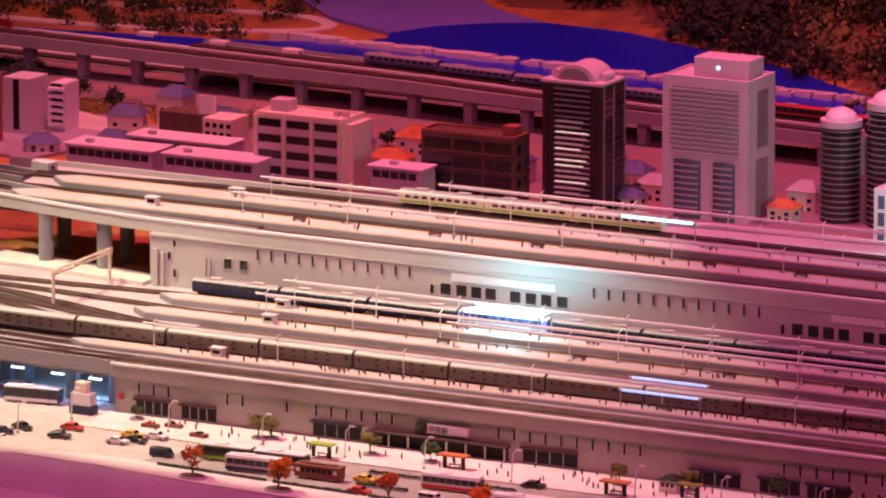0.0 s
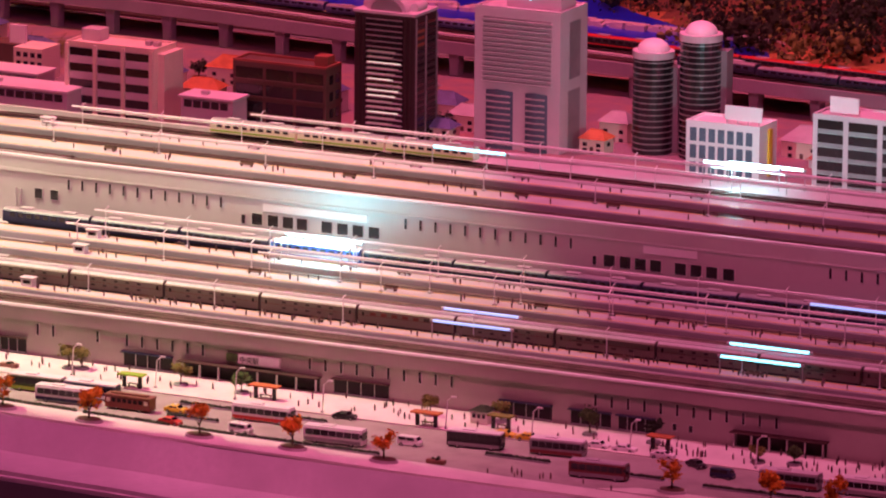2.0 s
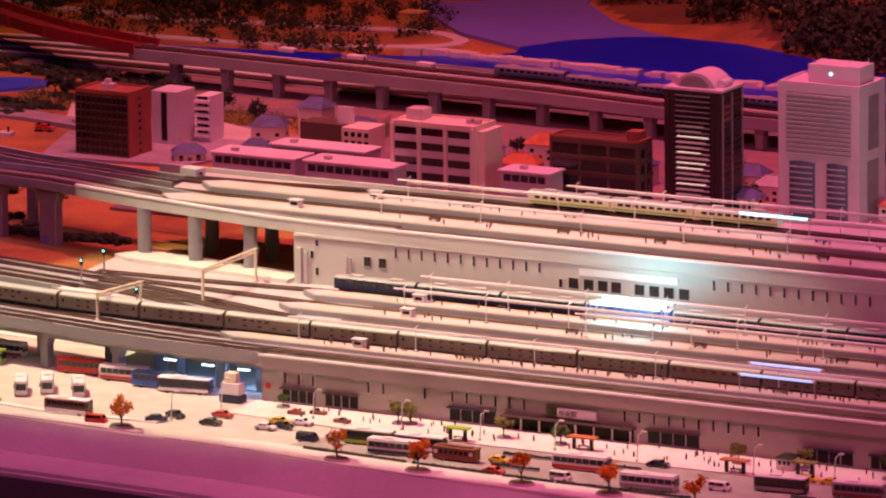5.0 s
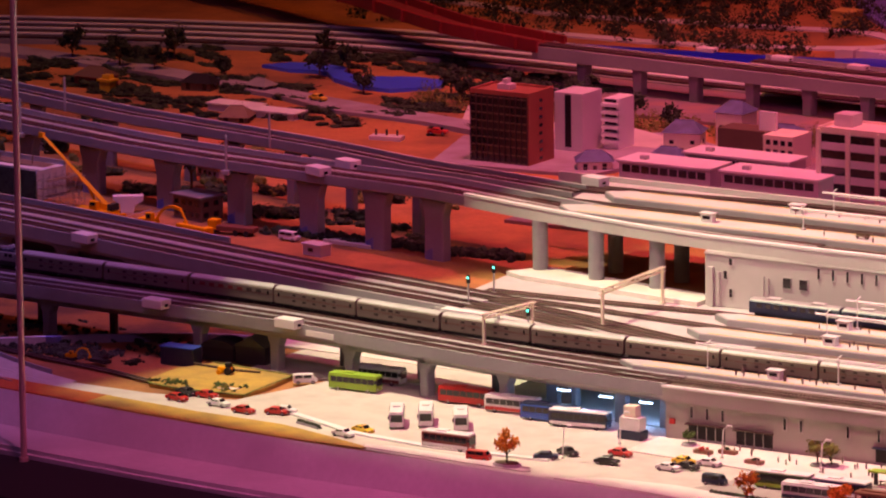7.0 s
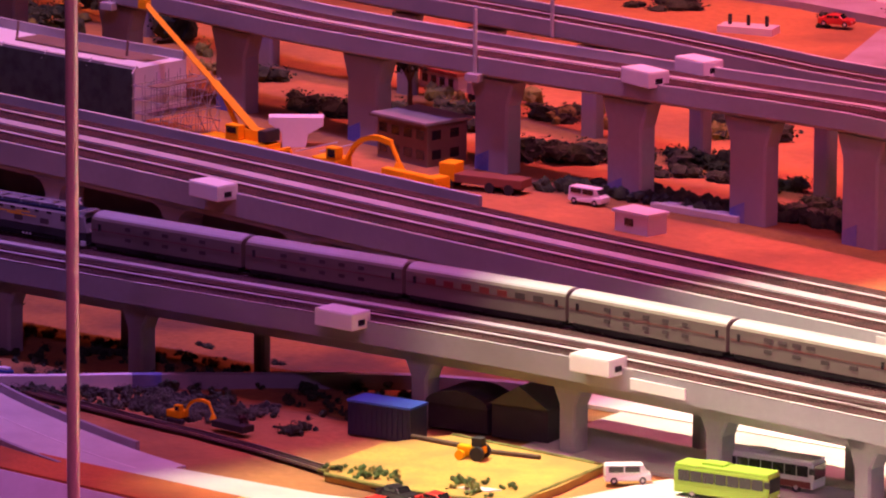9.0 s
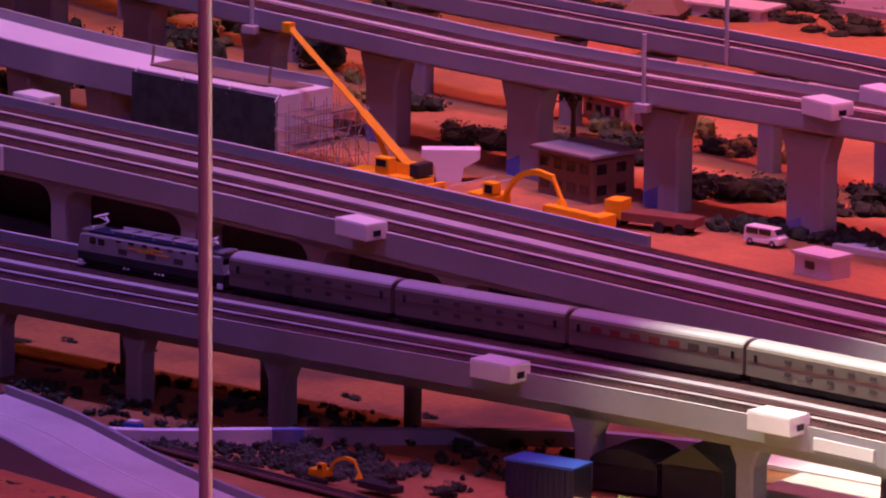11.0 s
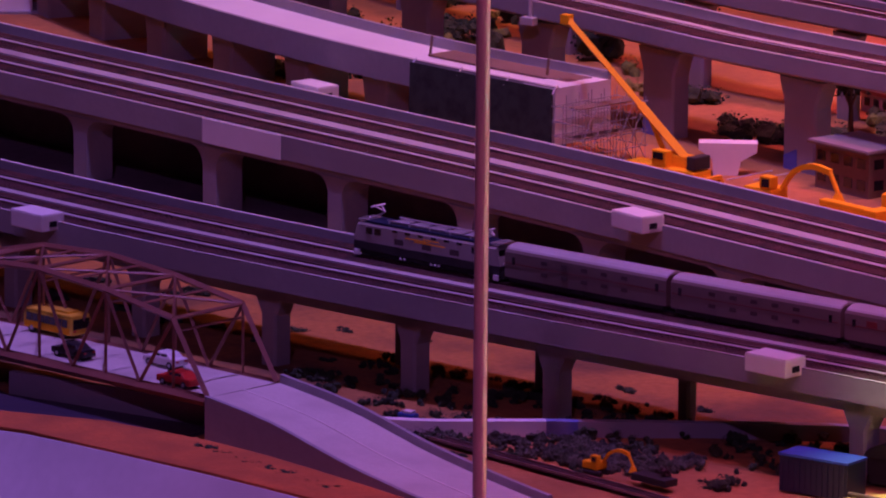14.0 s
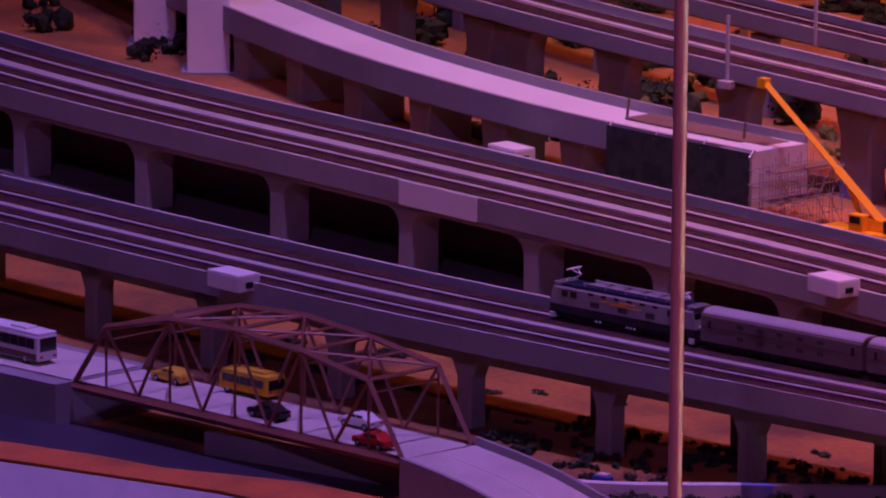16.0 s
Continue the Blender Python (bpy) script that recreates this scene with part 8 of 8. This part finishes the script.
# autumn trees in round planters
for x, y in ((-8.771, 14.087), (-8.114, 14.020), (-7.879, 14.005), (-7.590, 14.000), (-7.352, 14.000), (-7.120, 13.997), (-6.44, 14.06), (-6.2, 14.055), (-6.05, 14.06)):
    t = thing("planter", "low oval grey planter on the pavement", "planter", "planters", pose(x, y + 0.012, 0.008))
    bm = bmesh.new()
    bmesh.ops.create_cone(bm, cap_ends=True, segments=24, radius1=0.022, radius2=0.021, depth=0.006, matrix=Matrix.Diagonal((1.6, 1, 1, 1)) @ Matrix.Translation((0, 0, 0.003)))
    part("rim", bm, DECK, t)
    bm = bmesh.new()
    bmesh.ops.create_cone(bm, cap_ends=True, segments=24, radius1=0.0185, radius2=0.018, depth=0.002, matrix=Matrix.Diagonal((1.6, 1, 1, 1)) @ Matrix.Translation((0, 0, 0.007)))
    part("soil", bm, TAN, t)
    tree(x, y + 0.012, 0.072, 0.026, ORANGE_LEAF, "small tree with orange autumn leaves in a planter", z=0.016, n=420, size=0.0046, trunk=0.30)
for x, y, mat, h in ((-8.17, 14.44, OLIVE, 0.055), (-8.14, 14.45, OLIVE, 0.05), (-7.86, 14.42, OLIVE, 0.05), (-7.70, 14.42, GREEN, 0.052), (-7.22, 14.44, OLIVE, 0.05), (-7.05, 14.46, OLIVE, 0.05), (-6.82, 14.45, GREEN, 0.062), (-6.66, 14.45, BUSH, 0.055), (-6.3, 14.42, GREEN, 0.04), (-8.52, 14.47, GREEN, 0.03), (-6.38, 14.40, OLIVE, 0.04)):
    t = thing("planter", "low round planter on the forecourt", "planter", "planters", pose(x, y, 0.008))
    bm = bmesh.new()
    bmesh.ops.create_cone(bm, cap_ends=True, segments=20, radius1=0.018, radius2=0.016, depth=0.005, matrix=Matrix.Translation((0, 0, 0.0025)))
    part("rim", bm, CONCRETE_DARK, t)
    tree(x, y, h, h * 0.42, mat, "small green tree on the station forecourt", z=0.0125, n=260, size=0.0045, trunk=0.45, squash=0.8)


def hedge(x0, y0, x1, y1, label="long low hedge in a grey kerb"):
    a, b = Vector((x0, y0, 0.004)), Vector((x1, y1, 0.004))
    t = thing("hedge", label, "hedge", "hedges")
    part("kerb", strip([a, b], -0.006, 0.006, 0, 0.005), CONCRETE, t)
    rng = random.Random(int(abs(x0) * 1000))
    bm = bmesh.new()
    n = max(2, int((b - a).length / 0.006))
    for i in range(n):
        p = a.lerp(b, (i + 0.5) / n)
        v = bmesh.ops.create_icosphere(bm, subdivisions=1, radius=0.0052, matrix=Matrix.Translation(p + Vector((0, 0, 0.006))))["verts"]
        for q in v:
            q.co += Vector((rng.uniform(-1, 1), rng.uniform(-1, 1), rng.uniform(-1, 1))) * 0.0018
    part("shrubs", bm, BUSH, t)


for r in ((-8.25, 14.105, -7.95, 14.085), (-7.93, 14.083, -7.70, 14.07), (-7.67, 14.068, -7.53, 14.062), (-7.52, 14.062, -7.16, 14.062), (-7.75, 14.155, -7.62, 14.155), (-7.78, 14.27, -7.58, 14.27), (-6.95, 14.18, -6.79, 14.178), (-6.62, 14.16, -6.5, 14.16), (-8.2, 14.28, -7.95, 14.28), (-7.5, 14.27, -7.40, 14.27), (-9.42, 14.235, -9.34, 14.205), (-6.4, 14.15, -6.05, 14.16)):
    hedge(*r)


def street_lamp(x, y, deg=0):
    t = thing("street_lamp", "white street lamp with an angled head", "street lamp", "street lamps", pose(x, y, 0.008, 0, 0, deg))
    part("pole", rods(0.0016, ((0, 0, 0), (0.004, 0, 0.066)), seg=8), WHITE, t)
    part("arm", rods(0.0012, ((0.004, 0, 0.066), (0.016, 0, 0.076)), seg=6), WHITE, t)
    part("head", boxes((0.013, 0.026, -0.003, 0.003, 0.0745, 0.0785), bevel=0.001), WHITE, t)
    part("base", boxes((-0.003, 0.003, -0.003, 0.003, 0, 0.004)), GREY_METAL, t)
    return t


first = street_lamp(-8.39, 14.395)
for x, y in ((-8.131, 14.385), (-7.90, 14.37), (-7.685, 14.36), (-7.45, 14.345), (-7.133, 14.345), (-6.916, 14.345), (-6.673, 14.35), (-6.363, 14.35), (-6.05, 14.35), (-8.66, 14.40), (-8.70, 14.22)):
    copy_thing(first, pose(x, y, 0.008))


def shelter(x, y, w, roof, label):
    t = thing("bus_shelter", label, "shelter", "bus shelters", pose(x, y, 0.008))
    part("roof", boxes((-w / 2, w / 2, -0.014, 0.014, 0.030, 0.034), bevel=0.001), roof, t)
    for k in (-w * 0.32, w * 0.32):
        part("post", boxes((k - 0.004, k + 0.004, -0.003, 0.003, 0, 0.030)), UNDER, t)
    part("bench", boxes((-w * 0.2, w * 0.2, 0.001, 0.007, 0.008, 0.010), (-w * 0.18, -w * 0.16, 0.002, 0.006, 0, 0.008), (w * 0.16, w * 0.18, 0.002, 0.006, 0, 0.008)), BROWN, t)


shelter(-7.948, 14.345, 0.065, LIME, "green-roofed bus shelter on dark posts")
shelter(-7.182, 14.345, 0.072, ROOF_RED, "red-roofed bus shelter on dark posts")
shelter(-7.625, 14.395, 0.075, ROOF_RED, "low red-roofed shelter on the forecourt")
shelter(-6.62, 14.40, 0.06, ROOF_RED, "red-roofed bus shelter on the forecourt")
shelter(-7.02, 14.40, 0.06, OLIVE, "low green-roofed shelter on the forecourt")
t = thing("police_box", "small cream kiosk with a dark hip roof", "kiosk", at=pose(-7.085, 14.435, 0.008))
part("body", boxes((-0.022, 0.022, -0.018, 0.018, 0, 0.03), bevel=0.001), PAVING, t)
bm = bmesh.new()
bmesh.ops.create_cone(bm, cap_ends=True, segments=4, radius1=0.036, radius2=0.012, depth=0.010, matrix=Matrix.Translation((0, 0, 0.035)) @ Matrix.Rotation(radians(45), 4, "Z"))
part("roof", bm, BUSH, t)
for k in (-0.012, 0, 0.012):
    part("window", boxes((k - 0.004, k + 0.004, -0.0185, -0.0175, 0.014, 0.024)), GLASS, t)
for x, y, lab in ((-8.45, 14.415, "red and green flower stand by the shop"), (-8.40, 14.44, "brown flower bed on the forecourt"), (-8.30, 14.385, "brown flower bed on the forecourt"), (-7.01, 14.05, "brown market stall on the pavement")):
    t = thing("stall", lab, "stall", at=pose(x, y, 0.008))
    part("counter", boxes((-0.022, 0.022, -0.008, 0.008, 0, 0.009), bevel=0.001), BROWN_STEEL, t)
    part("goods", clump(RNG, 0.012, 6, 0.5), RED if "red" in lab else BUSH, t).matrix_basis = pose(0, 0, 0.008)
# lit roof strips and dark hall below the viaduct beside the station
t = thing("bus_terminal", "blue-lit covered bus terminal under the viaduct", "terminal")
part("floor", prism([(-9.05, 14.62), (-8.62, 14.60), (-8.62, 15.1), (-9.05, 15.1)], 0.003, 0.007), PAVING, t)
part("back_wall", boxes((-9.45, -8.62, 15.0, 15.02, 0.0, 0.094)), CONCRETE_DARK, t)
for k, (x, y) in enumerate(((-8.93, 14.60), (-8.81, 14.588), (-8.70, 14.582))):
    q = part("light_strip", boxes((x - 0.017, x + 0.017, y - 0.003, y + 0.003, 0.062, 0.065)), LED_STRIP, t, "bright blue-white light strip")
    part("hanger", rods(0.001, ((x - 0.014, y, 0.065), (x - 0.014, y, 0.0955)), ((x + 0.014, y, 0.065), (x + 0.014, y, 0.0955))), GREY_METAL, q)
for x, y in ((-8.78, 14.60), (-8.66, 14.60), (-9.0, 14.66)):
    part("column", boxes((x - 0.014, x + 0.014, y, y + 0.02, 0.004, 0.0955)), CONCRETE, t)
t = thing("tourist_stand", "white and blue stacked advertising stand by the station", "stand", at=pose(-8.672, 14.478, 0.004) @ Matrix.Scale(1.5, 4))
part("base", boxes((-0.02, 0.02, -0.012, 0.012, 0, 0.014), bevel=0.001), NAVY, t)
part("middle", boxes((-0.018, 0.018, -0.010, 0.010, 0.014, 0.034), bevel=0.001), WHITE, t)
part("top", boxes((-0.012, 0.010, -0.008, 0.008, 0.034, 0.052), bevel=0.002), CREAM, t)
# pale slab puts the key-lit ground behind the front viaduct into colour
slab("key_lit_yard", [(-9.98, 14.90), (-9.36, 14.875), (-9.06, 14.87), (-9.06, 14.995), (-9.98, 15.02)], 0.001, 0.006, PAVING, "pale yard slab, the key-lit strip behind the front viaduct put into its colour", "pavement")


slab("under_deck_paving", [(-9.84, 14.65), (-9.62, 14.645), (-9.35, 14.725), (-9.06, 14.725), (-9.06, 14.868), (-9.36, 14.873), (-9.84, 14.89)], 0.0005, 0.005, ASPHALT, "grey paving under the front viaduct", "pavement")


# ---- field, containers, rail yard beside the road ----
def field():
    t = thing("field", "yellow farm field with green crop rows and earth banks", "field")
    part("earth", prism([(-9.94, 14.385), (-9.83, 14.372), (-9.675, 14.388), (-9.675, 14.5), (-9.69, 14.62), (-9.93, 14.645), (-9.975, 14.56), (-9.97, 14.44)], 0.001, 0.010), YELLOW_EARTH, t)
    for a, b in (((-9.94, 14.385), (-9.83, 14.372)), ((-9.83, 14.372), (-9.675, 14.388)), ((-9.675, 14.388), (-9.69, 14.62)), ((-9.93, 14.645), (-9.69, 14.62))):
        part("bank", rods(0.0028, ((a[0], a[1], 0.010), (b[0], b[1], 0.010)), seg=6), OLIVE, t, "low grassy bank")
    for k in range(30):
        x, y = (RNG.uniform(-9.95, -9.84), RNG.uniform(14.39, 14.44)) if k < 17 else (RNG.uniform(-9.80, -9.71), RNG.uniform(14.40, 14.46))
        part("crop", clump(RNG, RNG.uniform(0.007, 0.013), 5, 0.7), GREEN if k % 3 else OLIVE, t, "green crop plant").matrix_basis = pose(x, y, 0.009)
    for a, b in (((-9.86, 14.585), (-9.77, 14.60)), ((-9.96, 14.60), (-9.88, 14.595))):
        part("plank", rods(0.003, ((*a, 0.013), (*b, 0.013))), BARK, t)
    part("puddle", prism([(-9.77, 14.42), (-9.73, 14.425), (-9.72, 14.44), (-9.76, 14.435)], 0.010, 0.0115), WHITE, t, "pale wet patch")


field()
t = thing("tractor", "orange farm tractor on the field", "tractor", at=pose(-9.84, 14.555, 0.010, 0, 0, 10))
part("body", boxes((-0.018, 0.018, -0.006, 0.006, 0.008, 0.017), bevel=0.002), ORANGE, t)
part("cab", boxes((0.002, 0.016, -0.007, 0.007, 0.017, 0.028), bevel=0.001), UNDER, t)
for x, r in ((-0.012, 0.006), (0.011, 0.009)):
    for s in (-0.010, 0.010):
        part("wheel", rods(r, ((x, s - 0.003, r), (x, s + 0.003, r)), seg=14), ORANGE if r < 0.007 else TYRE, t)
t = thing("container", "blue freight container on the ground", "container", at=pose(-10.012, 14.622, 0.002, 0, 0, 2))
part("body", boxes((-0.046, 0.046, -0.02, 0.02, 0, 0.042), bevel=0.001), NAVY, t)
part("top", boxes((-0.047, 0.047, -0.021, 0.021, 0.042, 0.045)), BLUE, t)
for k in range(12):
    part("rib", boxes((-0.043 + k * 0.0076, -0.0408 + k * 0.0076, -0.0212, -0.0201, 0.002, 0.041)), NAVY, t)
for x, w, h, mat, rf in ((-9.955, 0.085, 0.045, TIN, UNDER), (-9.862, 0.08, 0.062, BROWN, CAR_BLACK)):
    t = thing("barn", "dark tin barn under the viaduct" if mat is TIN else "dark wooden barn with a pitched roof", "barn", at=pose(x, 14.72, 0.004, 0, 0, 4))
    part("wall", boxes((-w / 2, w / 2, -0.03, 0.03, 0, h * 0.7)), DARK, t)
    bm = bmesh.new()
    n = 10 if mat is TIN else 2
    pts = [(w / 2 * 1.06 * math.cos(math.pi * i / n), h * 0.7 + h * 0.42 * math.sin(math.pi * i / n)) for i in range(n + 1)]
    f = [bm.verts.new((px, -0.034, pz)) for px, pz in pts]
    g = [bm.verts.new((px, 0.034, pz)) for px, pz in pts]
    for i in range(n):
        bm.faces.new((f[i], f[i + 1], g[i + 1], g[i]))
    bm.faces.new(f[::-1])
    bm.faces.new(g)
    bmesh.ops.recalc_face_normals(bm, faces=bm.faces)
    part("roof", bm, rf, t)
t = thing("yard_tracks", "rusty sidings on dark earth beside the road", "tracks")
for k, pts in enumerate(([(-10.75, 14.60, 0.003), (-10.4, 14.52, 0.003), (-10.1, 14.46, 0.003), (-9.75, 14.35, 0.003)],)):
    track(curve_through(pts), 0.0, t, lift=0.0026, hw=0.011)
digger(-10.262, 14.527, 0.003, -6, 0.5, "small orange excavator with raised arm")
t = thing("rubble_wagon", "dark low wagon loaded with rubble", "wagon", at=pose(-10.175, 14.52, 0.004, 0, 0, -10))
part("bed", boxes((-0.028, 0.028, -0.010, 0.010, 0.004, 0.012)), UNDER, t)
part("load", clump(RNG, 0.02, 1, 0.4), BALLAST, t).matrix_basis = pose(0, 0, 0.009)
for k in range(12):
    x = RNG.uniform(-10.62, -10.0)
    y = RNG.uniform(14.56, 14.66) - 0.10 * (x + 10.3) * 0.6
    bush(x, y, RNG.uniform(0.12, 0.28), 0.0, 1.5, "small dark grey-green shrub beside the sidings")
for k in range(26):
    x = RNG.uniform(-11.6, -10.0)
    y = at_x(PATH_F, x)[0].y + RNG.uniform(0.10, 0.36)
    bush(x, y, RNG.uniform(0.2, 0.5), None, 1.6, "small dark shrub under the viaducts")
for k in range(16):
    bush(RNG.uniform(-10.7, -10.4), RNG.uniform(14.50, 14.62), RNG.uniform(0.15, 0.3), 0.0, 1.5, "small dark green shrub beside the ramp")
for k in range(9):
    bush(-10.68 + 0.028 * k, 14.335 - 0.008 * k, RNG.uniform(0.18, 0.3), 0.004, 1.5, "small dark grass tuft along the ramp foot")
SCR = random.Random(91)
thicket("scrub", "low dark scrub beside the sidings", [(SCR.uniform(-10.85, -10.1), SCR.uniform(14.52, 14.85), 0.008 * SCR.uniform(0.6, 1.4)) for _ in range(200)], BUSH, 13, 0.3, 0.55)
thicket("scrub", "flat grey-green weeds beside the sidings", [(SCR.uniform(-10.56, -10.2), SCR.uniform(14.545, 14.66), 0.007 * SCR.uniform(0.6, 1.3)) for _ in range(260)], WEED, 19, 0.3, 0.6)
t = thing("small_car_body", "small bright blue car among the shrubs", "car", at=pose(-10.595, 14.60, 0.004))
part("body", boxes((-0.012, 0.012, -0.006, 0.006, 0.002, 0.009), bevel=0.002), BLUE, t)
part("roof", boxes((-0.006, 0.008, -0.005, 0.005, 0.009, 0.012), bevel=0.001), WHITE, t)

# ---- signals on the yard ----
for x, y in ((-9.46, 15.03), (-9.47, 15.16), (-9.14, 14.785)):
    t = thing("railway_signal", "grey signal post with a small green light", "signal", "railway signals", pose(x, y, ZD))
    part("post", rods(0.0022, ((0, 0, 0), (0, 0, 0.058))), GREY_METAL, t)
    part("head", boxes((-0.004, 0.004, -0.003, 0.003, 0.050, 0.070), bevel=0.001), UNDER, t)
    part("light", rods(0.0026, ((0.001, -0.0045, 0.064), (0.001, -0.003, 0.064)), seg=10), LED_CYAN, t, "green signal light")
    part("foot", boxes((-0.007, 0.007, -0.005, 0.005, 0, 0.004)), GREY_METAL, t)
slab("loco_pit", [(-9.46, 14.905), (-9.30, 14.90), (-9.30, 14.915), (-9.46, 14.935)], ZD - 0.001, ZD + 0.012, WHITE, "pale low cable duct at the junction", "trim")

# ---- figurines on paving and platforms ----
def figurine_mesh():
    bm = bmesh.new()
    rod(bm, (0, 0, 0), (0, 0, 0.011), 0.0022, 6, 0.0030)
    rod(bm, (0, 0, 0.011), (0, 0, 0.0165), 0.0031, 6, 0.0020)
    bmesh.ops.create_icosphere(bm, subdivisions=1, radius=0.0019, matrix=Matrix.Translation((0, 0, 0.0185)))
    me = bpy.data.meshes.new("figurine")
    bm.to_mesh(me)
    bm.free()
    me.materials.append(FIGURE)
    return me


FIG = figurine_mesh()


CROWD = []


def figurine(x, y, z):
    if z > 0.05:
        CROWD.append(pose(x, y, z, 0, 0, RNG.uniform(0, 360)) @ Matrix.Scale(RNG.uniform(0.62, 0.85), 4))
        return
    ob = new("figurine", FIG)
    ob.matrix_basis = pose(x, y, z, 0, 0, RNG.uniform(0, 360)) @ Matrix.Scale(RNG.uniform(0.62, 0.85), 4)
    tagged(ob, "tiny painted plastic figurine standing on the model", "figurine", "figurines")


for k in range(120):
    figurine(RNG.uniform(-8.45, -6.0), RNG.uniform(14.36, 14.50), 0.008)
for k in range(26):
    figurine(RNG.uniform(-6.65, -6.1), RNG.uniform(14.36, 14.47), 0.008)
for k in range(10):
    figurine(RNG.uniform(-7.0, -6.5), RNG.uniform(14.02, 14.06), 0.008)
for y0, y1, x0, z in PLATFORMS:
    for k in range(170 if y0 < 14.7 else 70):
        figurine(RNG.uniform(x0 + 0.3, -5.4), RNG.uniform(y0 + 0.012, y1 - 0.012), z + 0.0155)
for y0, y1, x0, z in UPPER:
    for k in range(50):
        figurine(RNG.uniform(x0 + 0.5, -5.6), RNG.uniform(y0 + 0.012, y1 - 0.012), z + 0.0155)
crowd = bmesh.new()
for m in CROWD:
    n = len(crowd.verts)
    crowd.from_mesh(FIG)
    crowd.verts.ensure_lookup_table()
    bmesh.ops.transform(crowd, matrix=m, verts=crowd.verts[n:])
tagged(part("figurine_crowd", crowd, FIGURE), "tiny painted plastic figurines spread over the platforms", "figurines", kind="stuff")
# kiosks and benches on the platforms
for y0, y1, x0, z in PLATFORMS + UPPER:
    n = 9 if y0 < 14.7 else 6
    for k in range(n):
        x = x0 + 0.45 + k * 0.37 + RNG.uniform(-0.1, 0.1)
        t = thing("platform_kiosk" if k % 6 == 0 else "bench", "small pale kiosk on the platform" if k % 6 == 0 else "small brown bench on the platform", "kiosk" if k % 6 == 0 else "bench", "", pose(x, (y0 + y1) / 2, z + 0.0155))
        if k % 6 == 0:
            part("body", boxes((-0.016, 0.016, -0.010, 0.010, 0, 0.020), bevel=0.001), WHITE, t)
            part("roof", boxes((-0.019, 0.019, -0.013, 0.013, 0.020, 0.0225)), PINK_GREY, t)
            part("window", boxes((-0.010, 0.010, -0.0108, -0.0098, 0.008, 0.016)), GLASS, t)
        else:
            part("seat", boxes((-0.018, 0.018, -0.004, 0.004, 0.005, 0.007)), BROWN, t)
            part("back", boxes((-0.018, 0.018, 0.003, 0.0045, 0.007, 0.013)), BROWN, t)
            for s in (-0.014, 0.014):
                part("leg", boxes((s - 0.001, s + 0.001, -0.003, 0.004, 0, 0.005)), UNDER, t)

# ---- the bronze pole at the front of the layout ----
t = thing("pole", "tall round bronze-brown metal pole before the layout", "pole", at=pose(-9.976, 13.93, -0.0885))
part("tube", rods(0.0075, ((0, 0, 0), (0, 0, 8.26)), seg=24), BRASS, t)
part("foot", rods(0.011, ((0, 0, 0), (0, 0, 0.01)), seg=24), BRASS, t)
